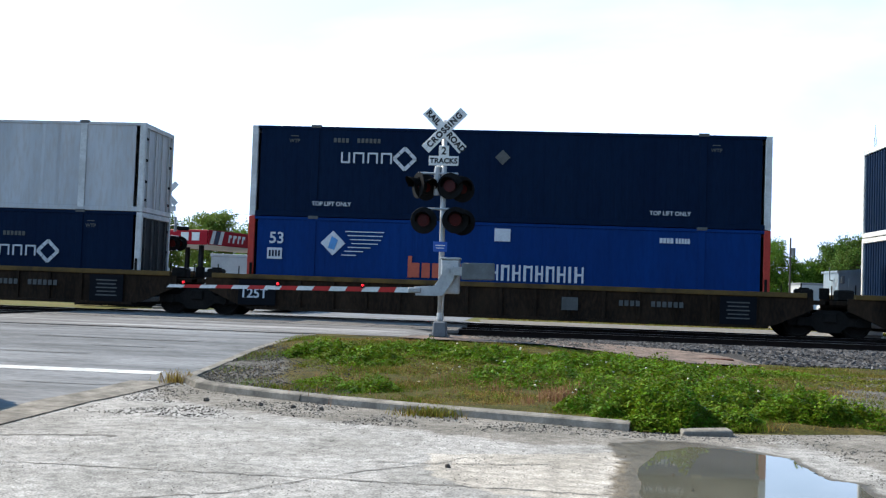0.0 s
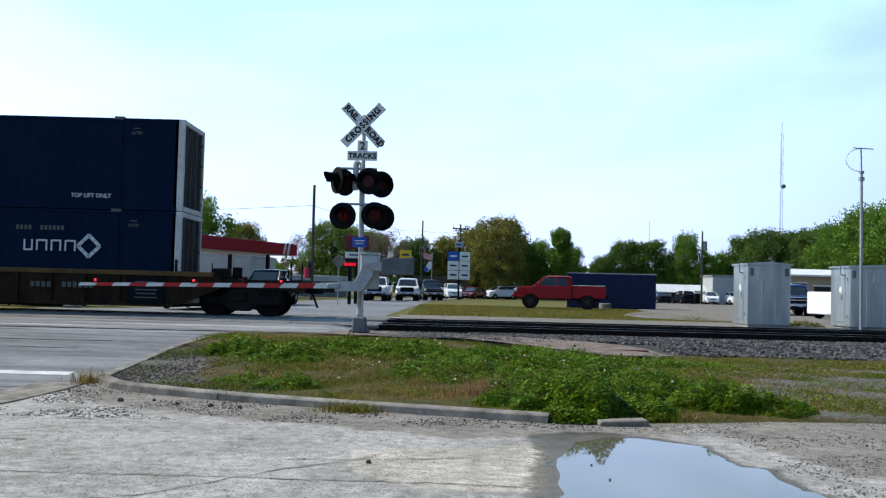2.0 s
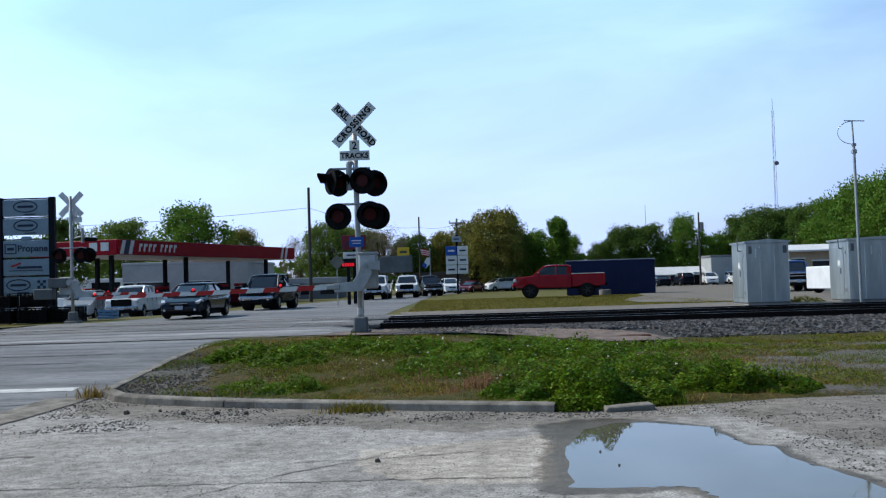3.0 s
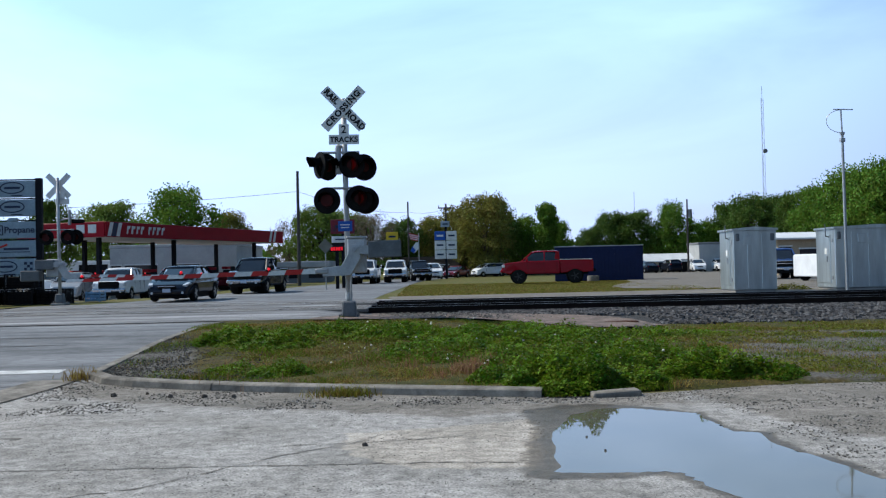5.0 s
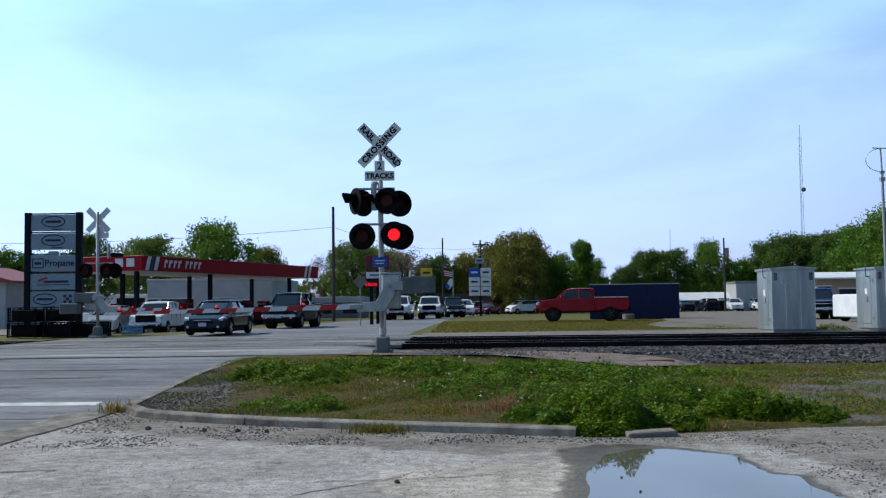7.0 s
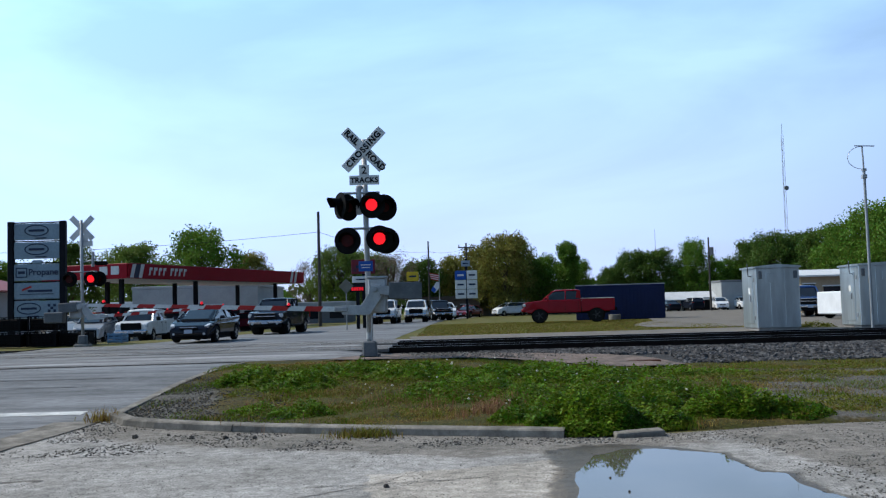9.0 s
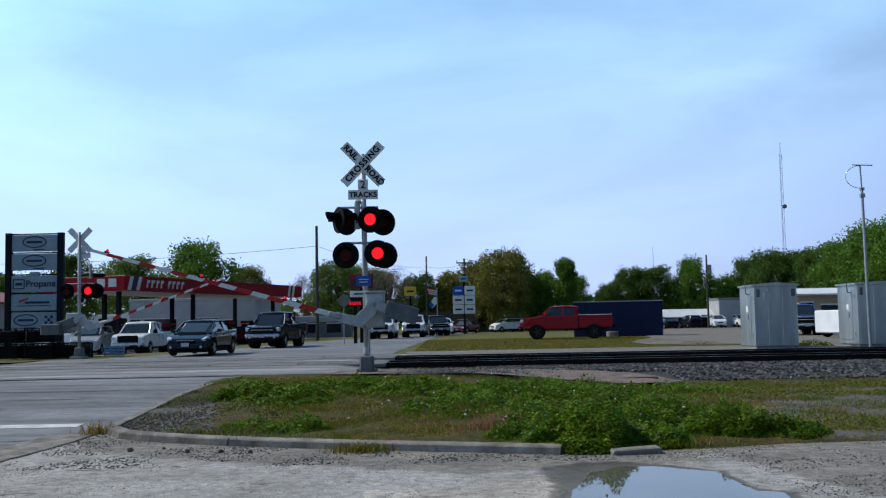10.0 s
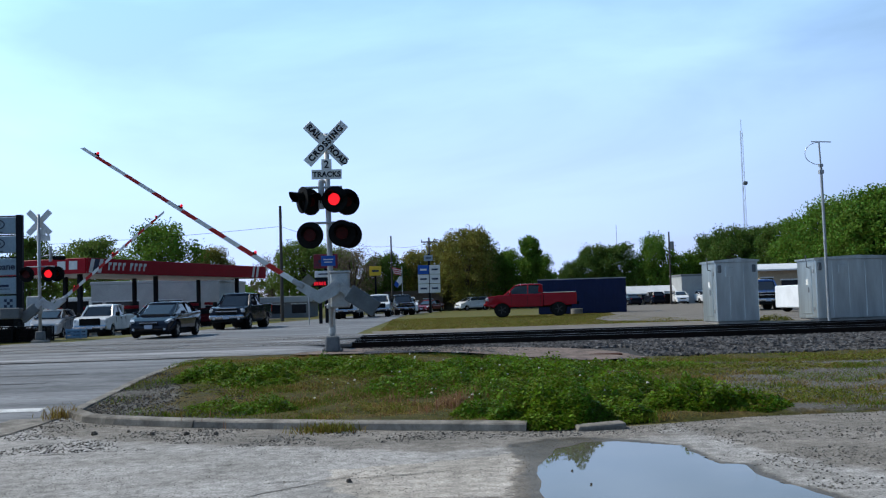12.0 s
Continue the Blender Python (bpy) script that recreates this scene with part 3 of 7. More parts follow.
# ---- train ----
TRAIN_SPEED = 18.05
NAVY = mat("navy_container_paint", (0.0024, 0.010, 0.031), (0.0034, 0.013, 0.036), scale=0.8, fine=12, rough=0.6, spec=0.04, stretch=(1, 1, 0.25))
BLUE = mat("blue_container_paint", (0.003, 0.034, 0.155), (0.004, 0.027, 0.12), scale=0.8, fine=12, rough=0.6, spec=0.04, stretch=(1, 1, 0.25))
PALE = mat("pale_container_paint", (0.46, 0.47, 0.48), (0.37, 0.38, 0.39), scale=0.9, fine=10, rough=0.5, stretch=(1, 1, 0.2), third=(0.35, 0.27, 0.2))
POST = mat("container_post_paint", (0.62, 0.62, 0.6), (0.45, 0.44, 0.42), scale=2, fine=18, rough=0.55)
REDPOST = mat("red_post_paint", (0.5, 0.05, 0.03), (0.38, 0.04, 0.03), scale=2, fine=18, rough=0.5)
DOORGREY = mat("worn_door_paint", (0.012, 0.015, 0.02), (0.022, 0.023, 0.025), scale=2, fine=12, rough=0.6, spec=0.05)
WELL = mat("rusty_brown_car_paint", (0.030, 0.019, 0.012), (0.012, 0.009, 0.007), mottle=0.3, mottle_scale=2.0, scale=1.2, fine=14, rough=0.75, bump=0.2, stretch=(1, 1, 0.35), third=(0.06, 0.032, 0.017), spec=0.05)
YELLOWRUST = mat("rusty_yellow_edge", (0.16, 0.095, 0.03), (0.06, 0.04, 0.022), scale=1.4, fine=14, rough=0.8)
IRON = mat("grimy_iron", (0.012, 0.011, 0.01), (0.02, 0.017, 0.015), scale=3, fine=20, rough=0.8, spec=0.05)
DARKPANEL = mat("dark_stencil_panel", (0.009, 0.010, 0.013), rough=0.6, spec=0.04)
WHITE_DECAL = mat("white_decal", (0.62, 0.64, 0.66), (0.5, 0.52, 0.55), scale=5, fine=30, rough=0.6)
GREY_DECAL = mat("grey_decal", (0.11, 0.11, 0.105), (0.08, 0.08, 0.075), scale=5, fine=30, rough=0.6)
RED_DECAL = mat("orange_red_decal", (0.55, 0.12, 0.07), rough=0.6)
L53, CW, CH = 16.36, 2.6, 2.9


def container(kind, z, label):
    """A 53-foot box, its middle at the origin's x and y, standing at z = 0; side towards -y is the one seen."""
    paint = {"navy": NAVY, "blue": BLUE, "pale": PALE}[kind]
    post = REDPOST if kind == "blue" else POST
    c = thing("container", label, "container", (0, 0, z), group="containers on the train")
    # corrugated or smooth side sheets between rails
    for sy in (-1, 1):
        k = Kit()
        n = 92 if kind != "pale" else 30
        prof = []
        x = -L53 / 2 + 0.28
        step = (L53 - 0.56) / n
        for i in range(n):
            d = (0.0 if i % 2 else 0.004) if kind != "pale" else (0.0 if i % 6 else 0.02)
            prof += [(x + 0.1 * step, d), (x + 0.9 * step, d)]
            x += step
        lo = [k.bm.verts.new((px, sy * (CW / 2 - 0.03 + d * 1.0), 0.16)) for px, d in prof]
        hi = [k.bm.verts.new((px, sy * (CW / 2 - 0.03 + d * 1.0), CH - 0.09)) for px, d in prof]
        for i in range(len(prof) - 1):
            k.bm.faces.new((lo[i], lo[i + 1], hi[i + 1], hi[i]))
        part("side_panel", k, paint, c)
        part("top_rail", Kit().box((L53 - 0.3, 0.05, 0.1), (0, sy * (CW / 2 - 0.025), CH - 0.05), bevel=0.012), paint, c)
        part("bottom_rail", Kit().box((L53 - 0.3, 0.06, 0.16), (0, sy * (CW / 2 - 0.03), 0.08), bevel=0.012), paint, c)
        for px in (-6.1, 6.1):
            part("lifting_post", Kit().box((0.22, 0.03, CH - 0.2), (px, sy * (CW / 2 - 0.012), CH / 2), bevel=0.008), paint if kind != "pale" else POST, c)
            part("lift_casting", Kit().box((0.32, 0.1, 0.1), (px, sy * (CW / 2 - 0.04), CH - 0.0), bevel=0.01), GREY_DECAL, c)
    part("roof", Kit().box((L53 - 0.1, CW - 0.06, 0.03), (0, 0, CH - 0.03)), paint, c)
    part("floor", Kit().box((L53 - 0.1, CW - 0.1, 0.12), (0, 0, 0.1)), IRON, c)
    for sx in (-1, 1):
        for sy in (-1, 1):
            part("corner_post", Kit().box((0.2, 0.12, CH), (sx * (L53 / 2 - 0.1), sy * (CW / 2 - 0.055), CH / 2), bevel=0.015), post, c)
        for z1 in (0.08, CH - 0.08):
            part("end_rail", Kit().box((0.12, CW - 0.2, 0.16), (sx * (L53 / 2 - 0.07), 0, z1), bevel=0.015), post if kind != "pale" else POST, c)
        if sx < 0:
            wall = part("front_wall", Kit().box((0.03, CW - 0.2, CH - 0.3), (-L53 / 2 + 0.1, 0, CH / 2)), paint, c)
            for i in range(11):
                part("rib", Kit().box((0.05, 0.13, CH - 0.3), (-L53 / 2 + 0.08, -1.1 + i * 0.22, CH / 2), bevel=0.015), paint, wall)
        else:
            for sy in (-0.6, 0.6):
                door = part("door", Kit().box((0.05, 1.17, CH - 0.32), (L53 / 2 - 0.09, sy, CH / 2), bevel=0.01), PALE if kind == "pale" else DOORGREY, c)
                for o in (-0.32, 0.3):
                    part("lock_rod", Kit().cyl((L53 / 2 - 0.03, sy + o, 0.1), (L53 / 2 - 0.03, sy + o, CH - 0.1), 0.022, n=8), POST if kind == "pale" else GREY_DECAL, door)
                for hz in (0.4, 1.0, 1.7, 2.4):
                    part("hinge", Kit().box((0.04, 0.2, 0.08), (L53 / 2 - 0.04, sy * 1.75, hz)), IRON, door)
    return c


def side(x, z):
    """A place on the near side of a container; x from its middle, z from its floor."""
    return pose(x * 1.013, -CW / 2 - 0.012, z)


def navy_marks(c, logo_x, logo_z, upper=True, shift=0.0):
    """Plain shapes where the lettering and the diamond of the box's owner stand."""
    x = 0.0
    for w in (0.26, 0.32, 0.3, 0.32):
        low = -0.15 if x == 0 else 0.15
        part("owner_mark", Kit().prism([(0, -0.17), (0.055, -0.17), (0.055, low - 0.028), (w, low - 0.028), (w, low + 0.028), (0.055, low + 0.028), (0.055, 0.17), (0, 0.17)], 0.008), WHITE_DECAL, c, "white letter-like bar", at=side(logo_x + x, logo_z))
        part("owner_mark", Kit().box((0.055, 0.008, 0.34)), WHITE_DECAL, c, at=side(logo_x + x + w, logo_z))
        x += w + 0.13
    for r, n in ((0.33, 4),):
        for i in range(4):
            for o in (-0.13, 0.13):
                a = math.radians(45 + 90 * i)
                kk = Kit().box((0.24, 0.008, 0.11), (0, 0, 0))
                m = side(logo_x + x + 0.3, logo_z) @ pose(0, 0, 0, 0, 45 + 90 * i, 0) @ pose(o, 0, 0.24)
                part("diamond_bar", kk, WHITE_DECAL, c, at=m)
    bars([0.09, 0.09, 0.09, 0.09, -0.2, 0.09, 0.09, 0.09, 0.09, 0.09, 0.09], 0.14, 0.04, GREY_DECAL, c, side(logo_x - 0.25, logo_z + 0.55), "number_bar")
    for wx in (-6.7 + shift, 6.4 + shift * 0.6):
        text("WTP", 0.16, GREY_DECAL, c, side(wx, 2.42), "stencil")
        part("stencil_line", Kit().box((0.24, 0.008, 0.03)), GREY_DECAL, c, at=side(wx, 2.58))
    if upper:
        text("TOP LIFT ONLY", 0.18, WHITE_DECAL, c, side(-5.45 + shift, 0.42), "stencil")
        text("TOP LIFT ONLY", 0.18, WHITE_DECAL, c, side(5.05 + shift * 0.6, 0.42), "stencil")
    part("placard", Kit().box((0.34, 0.012, 0.34), (0, 0, 0), (0, 45, 0)), GREY_DECAL, c, "bare grey diamond placard holder", at=side(-0.12 + shift, 2.05 if upper else 2.02))


def blue_marks(c):
    text("53", 0.5, WHITE_DECAL, c, side(-7.15, 2.2), "number")
    part("size_panel", Kit().box((0.48, 0.01, 0.36)), WHITE_DECAL, c, "small white panel with plain bars", at=side(-7.2, 1.72))
    bars([0.06, 0.06, 0.06, 0.06], 0.2, 0.04, NAVY, c, side(-7.38, 1.72) @ pose(0, -0.01, 0), "number_bar")
    part("diamond_mark", Kit().box((0.56, 0.01, 0.56), (0, 0, 0), (0, 45, 0)), WHITE_DECAL, c, "white diamond with speed lines", at=side(-5.35, 2.1))
    part("diamond_heart", Kit().prism([(-0.16, -0.16), (0.05, -0.22), (0.16, 0.1), (-0.04, 0.22)], 0.01), mat("pale_blue_decal", (0.1, 0.3, 0.6), rough=0.6), c, at=side(-5.35, 2.1) @ pose(0, -0.01, 0))
    for i in range(7):
        w = 1.25 - 0.13 * i
        part("speed_line", Kit().box((w, 0.008, 0.03)), WHITE_DECAL, c, at=side(-4.98 + w / 2 + (0.0, 0.08, 0.16, 0.2, 0.1, 0.0, -0.1)[i], 2.48 - i * 0.125))
    # the operator's name, kept as plain upright bars of its size
    bars([0.36, 0.26, 0.26, 0.24, 0.26], 0.46, 0.07, RED_DECAL, c, side(-2.95, 1.33), "name_bar")
    part("initial_bar", Kit().box((0.13, 0.01, 0.68)), RED_DECAL, c, at=side(-2.9, 1.43))
    part("initial_bar", Kit().prism([(-0.2, -0.34), (0.2, -0.2), (0.2, 0.02), (-0.05, 0.0), (-0.2, 0.34), (0.18, 0.34), (0.18, 0.22), (-0.2, 0.22)][:4], 0.01), WHITE_DECAL, c, at=side(-0.7, 1.43))
    x = 0.0
    for i, w in enumerate([0.26, 0.28, 0.28, 0.3, 0.26, 0.28, 0.28, 0.12, 0.3]):
        at = side(-0.4 + x, 1.34)
        part("name_bar", Kit().box((0.085, 0.01, 0.5), (0.06, 0, 0)), WHITE_DECAL, c, at=at)
        if w > 0.2:
            part("name_bar", Kit().box((0.06, 0.01, 0.5), (w - 0.03, 0, 0)), WHITE_DECAL, c, at=at)
            part("name_bar", Kit().box((w - 0.16, 0.009, 0.07), (w / 2 + 0.02, 0, 0.2 if i % 2 else 0.0)), WHITE_DECAL, c, at=at)
        x += w + 0.065
    part("white_panel", Kit().box((0.5, 0.012, 0.4)), WHITE_DECAL, c, "blank white placard", at=side(-0.05, 2.52))
    bars([0.09, 0.09, 0.09, 0.09, -0.03, 0.07, 0.07, 0.07, 0.07, 0.07], 0.16, 0.02, WHITE_DECAL, c, side(4.75, 2.5), "number_bar")


def wheelset(parent, x, y):
    for sy in (-0.72, 0.72):
        k = Kit().lathe([(0.49, -0.02), (0.49, 0.015), (0.455, 0.02), (0.455, 0.12), (0.40, 0.13), (0.38, 0.08), (0.16, 0.06), (0.14, 0.14), (0.0, 0.14)][:8], pose(x, y + sy, 0.455, 90 if sy < 0 else -90))
        part("wheel", k, IRON, parent, smooth=False)
    part("axle", Kit().cyl((x, y - 0.9, 0.455), (x, y + 0.9, 0.455), 0.08), IRON, parent)


def truck(parent, x):
    for dx in (-0.87, 0.87):
        wheelset(parent, x + dx, 0)
    for sy in (-1.0, 1.0):
        k = Kit().prism([(-1.25, 0.36), (-1.25, 0.62), (-0.6, 0.62), (-0.35, 0.85), (0.35, 0.85), (0.6, 0.62), (1.25, 0.62), (1.25, 0.36), (0.55, 0.36), (0.3, 0.16), (-0.3, 0.16), (-0.55, 0.36)], 0.16, pose(x, sy, 0), bevel=0.02)
        part("side_frame", k, IRON, parent)
        for i in (-0.16, 0.0, 0.16):
            part("spring", Kit().cyl((x + i, sy - 0.02 * sy, 0.26), (x + i, sy - 0.02 * sy, 0.55), 0.06, n=10), IRON, parent)
        for dx in (-0.87, 0.87):
            part("journal_box", Kit().cyl((x + dx, sy, 0.47), (x + dx, sy * 1.13, 0.47), 0.12, n=12), IRON, parent)
    part("bolster", Kit().box((0.4, 2.3, 0.3), (x, 0, 0.62), bevel=0.03), IRON, parent)


def well_car(last=False):
    """One unit of an articulated well car; the well's middle at x = 0, rail top at z = 0."""
    w = thing("well_car", "rusty brown well wagon with black bogies, carrying stacked containers", "railway wagon", group="wagons of the train")
    lo, hi, half = 0.26, 1.28, 8.45
    for sy in (-1, 1):
        k = Kit().prism([(-half - 1.0, 0.85), (-half + 0.1, lo + 0.1), (-half + 0.5, lo), (half - 0.5, lo), (half - 0.1, lo + 0.1), (half + 1.0, 0.85), (half + 1.0, hi - 0.06), (-half - 1.0, hi - 0.06)], 0.07, pose(0, sy * 1.4, 0))
        part("side_sill", k, WELL, w)
        part("top_chord", Kit().box((2 * half + 1.6, 0.2, 0.15), (0, sy * 1.4, hi), bevel=0.015), YELLOWRUST, w, "top edge with worn yellow paint")
        part("bottom_chord", Kit().box((2 * half - 0.8, 0.16, 0.1), (0, sy * 1.42, lo + 0.03), bevel=0.01), WELL, w)
        for i in range(15):
            part("stiffener", Kit().box((0.1, 0.08, hi - lo - 0.15), (-half + 1.0 + i * 1.06, sy * 1.46, (hi + lo) / 2), bevel=0.01), WELL, w)
    part("well_floor", Kit().box((2 * half - 0.6, 2.7, 0.08), (0, 0, lo + 0.02)), IRON, w)
    part("stencil_panel", Kit().box((1.2, 0.02, 0.8), (-7.75, -1.515, 0.78)), DARKPANEL, w, "black stencilled panel")
    text("125T", 0.42, WHITE_DECAL, w, pose(-7.85, -1.53, 0.74), "number")
    part("stencil_panel", Kit().box((1.1, 0.02, 0.85), (7.2, -1.515, 0.75)), DARKPANEL, w, "black stencilled panel")
    for i in range(5):
        part("stencil_bar", Kit().box((0.7 - 0.08 * (i % 2), 0.01, 0.04), (7.2, -1.53, 1.0 - i * 0.12)), GREY_DECAL, w)
    part("patch_panel", Kit().box((0.5, 0.02, 0.4), (2.1, -1.515, 0.78)), GREY_DECAL, w, "grey patch")
    bars([0.12, 0.12, 0.12, 0.12, -0.25, 0.12, 0.12, 0.12, 0.12, 0.12, 0.12], 0.17, 0.05, GREY_DECAL, w, pose(3.6, -1.53, 0.86), "number_bar")
    for sx in (-1, 1):
        part("end_platform", Kit().box((1.5, 2.2, 0.14), (sx * (half + 0.85), 0, 1.08), bevel=0.02), WELL, w)
        part("end_bulkhead", Kit().box((0.2, 2.5, 0.5), (sx * (half + 0.05), 0, 1.1), bevel=0.03), WELL, w)
        part("brake_gear", Kit().box((0.5, 0.5, 0.35), (sx * (half + 0.9), -0.7, 1.32), bevel=0.05), IRON, w)
        part("brake_valve", Kit().cyl((sx * (half + 1.2), 0.3, 1.2), (sx * (half + 1.2), 0.3, 1.55), 0.16), IRON, w)
        for sy in (-1.3, 1.3):
            part("guide_post", Kit().box((0.08, 0.08, 0.5), (sx * (half - 0.4), sy, hi + 0.2), bevel=0.01), IRON, w)
            part("grab_rail", Kit().cyl((sx * (half + 0.7), sy * 0.9, 1.1), (sx * (half + 0.7), sy * 0.9, 1.65), 0.02, n=8), IRON, w)
    truck(w, half + 1.6)
    if last:
        part("end_sill", Kit().box((0.25, 2.6, 0.4), (half + 3.4, 0, 0.98), bevel=0.03), WELL, w)
        part("draft_beam", Kit().box((2.6, 0.9, 0.35), (half + 2.2, 0, 0.98), bevel=0.03), WELL, w)
        part("coupler", Kit().box((0.6, 0.25, 0.3), (half + 3.8, 0, 0.9), bevel=0.06, seg=2), IRON, w)
        part("air_hose", Kit().cyl((half + 3.75, -0.3, 0.8), (half + 3.95, -0.3, 0.3), 0.035, n=8), IRON, w)
        for sy in (-1.2, 1.2):
            part("ladder_rail", Kit().cyl((half + 3.2, sy, 0.7), (half + 3.2, sy, 1.75), 0.025, n=8), IRON, w)
        part("brake_wheel", Kit().cyl((half + 3.5, 0.6, 1.55), (half + 3.56, 0.6, 1.55), 0.28, n=16), IRON, w)
        part("marker_light", Kit().cyl((half + 3.55, -0.2, 1.25), (half + 3.55, -0.2, 1.6), 0.09), mat("end_device_red", (0.6, 0.05, 0.1), rough=0.4), w, "small red end-of-train device")
    return w


MOVING = []   # things of the train: (object, x at the clip's start, y, z)


def build_train():
    y = FAR_TRACK
    lower, upper = RAIL_TOP + 0.33, RAIL_TOP + 0.33 + CH + 0.02
    white_x, a_x, b_x = -12.3 - L53 / 2, -0.6, 19.33
    for mid, last in ((white_x, False), (a_x, False), (b_x, True)):
        MOVING.append((well_car(last), mid, y, RAIL_TOP))
    # the first bogie of the string
    c = container("pale", 0, "dirty pale grey container on top of a navy one")
    MOVING.append((c, white_x, y, upper))
    c = container("navy", 0, "navy blue container low in a well wagon")
    navy_marks(c, 3.0, 1.55, False)
    MOVING.append((c, white_x, y, lower))
    c = container("navy", 0, "navy blue container with white marks on a blue one")
    navy_marks(c, -5.2, 1.92)
    MOVING.append((c, a_x, y, upper))
    c = container("blue", 0, "bright blue container with red posts in a well wagon")
    blue_marks(c)
    MOVING.append((c, a_x, y, lower))
    c = container("navy", 0, "navy blue container with white marks, stacked on another")
    navy_marks(c, -4.72, 1.93, shift=0.3)
    MOVING.append((c, b_x, y, upper))
    c = container("navy", 0, "navy blue container in the last well wagon")
    navy_marks(c, 3.2, 1.75, False, 0.3)
    MOVING.append((c, b_x, y, lower))


build_train()

# ---- crossing signals ----
GALV = mat("galvanised_steel", (0.42, 0.43, 0.44), (0.32, 0.33, 0.34), scale=3, fine=25, rough=0.5, metal=0.5)
SILVER = mat("aluminium_paint", (0.46, 0.47, 0.48), (0.34, 0.35, 0.36), scale=2.5, fine=25, rough=0.55, metal=0.2)
DULLSTEEL = mat("dull_weight_steel", (0.15, 0.16, 0.17), (0.11, 0.115, 0.12), scale=3, fine=20, rough=0.7)
BLACK = mat("matt_black_paint", (0.007, 0.007, 0.008), (0.011, 0.011, 0.011), scale=4, fine=20, rough=0.7, spec=0.06)
SIGNWHITE = mat("reflective_white", (0.74, 0.74, 0.72), (0.62, 0.62, 0.61), scale=3, fine=25, rough=0.5)
SIGNBLACK = mat("sign_black", (0.015, 0.015, 0.018), rough=0.6)
SIGNBLUE = mat("sign_blue", (0.02, 0.09, 0.4), (0.03, 0.1, 0.36), rough=0.5)
STRIPE_RED = mat("arm_red", (0.5, 0.03, 0.025), (0.4, 0.03, 0.03), scale=3, rough=0.5)
LENS = mat("dark_red_lens", (0.06, 0.003, 0.003), (0.04, 0.003, 0.003), scale=9, fine=60, rough=0.3, spec=0.12)
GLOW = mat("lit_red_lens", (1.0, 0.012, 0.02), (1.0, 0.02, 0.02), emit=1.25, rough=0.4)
ARMLAMP = mat("lit_arm_lamp", (1.0, 0.015, 0.03), (1.0, 0.02, 0.02), emit=0.55, rough=0.4)
CONCRETE_PAD = mat("pad_concrete", (0.3, 0.29, 0.28), (0.22, 0.21, 0.2), scale=3, fine=25, rough=0.9)
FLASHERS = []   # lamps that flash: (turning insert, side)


def crossbuck(parent, z, y=-0.09, written=True, turn=0.0):
    """Two crossed blades; the one lettered CROSSING lies in front."""
    for ang, words in ((46, ("RAIL", "ROAD")), (-46, ("CROSSING",))):
        m = pose(-0.04, y - (0.014 if ang < 0 else 0), z, 0, ang, turn)
        b = part("blade", Kit().box((1.24, 0.012, 0.235), (0, 0, 0), bevel=0.004), SIGNWHITE, parent, at=m)
        if written:
            for i, word in enumerate(words):
                x = 0 if len(words) == 1 else (-0.385, 0.385)[i]
                text(word, 0.19, SIGNBLACK, b, pose(x, -0.009, 0), "lettering", 0.001, 1.02 if i or len(words) > 1 else 1.2, weight=0.045)
        for x in (-0.57, 0.57):
            part("bolt", Kit().cyl((x, -0.006, 0), (x, -0.014, 0), 0.012, n=6), GALV, b)


def flasher(parent, x, y, z, face, side, reach=0.0, hood=True):
    """A lamp head that faces along face (degrees, 0 towards -y); its lit insert turns to flash."""
    m = pose(x, y, z, 0, 0, face)
    head = part("lamp_head", Kit().lathe([(0.30, 0.0), (0.305, 0.01), (0.30, 0.03), (0.17, 0.05), (0.16, 0.16), (0.08, 0.2)], pose(0, 0, 0, -90)), BLACK, parent, "black round target board", at=m)
    if hood:
        k = Kit()
        n = 14
        inner = []
        for ring, r in ((0.0, 0.17), (0.30, 0.18)):
            row = []
            for i in range(n + 1):
                a = math.radians(-10 + 200 * i / n)
                reach_i = ring * (0.55 + 0.45 * max(0, math.sin(a)))
                row.append(k.bm.verts.new((r * math.cos(a), -reach_i, r * math.sin(a))))
            inner.append(row)
        for i in range(n):
            k.bm.faces.new((inner[0][i], inner[0][i + 1], inner[1][i + 1], inner[1][i]))
        bmesh.ops.solidify(k.bm, geom=k.bm.faces[:], thickness=0.008)
        part("hood", k, BLACK, head)
    part("rim", Kit().lathe([(0.165, 0.0), (0.165, 0.03), (0.15, 0.03)], pose(0, 0, 0, 90)), BLACK, head)
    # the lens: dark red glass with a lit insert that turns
    lens = new("lens", mesh_of("lens", Kit().lathe([(0.148, -0.004), (0.148, 0.0), (0.10, 0.012), (0.04, 0.018)], pose(0, 0, 0, 90)), LENS))
    lens.parent = head
    lens.matrix_basis = pose(0, -0.02, 0)
    return head


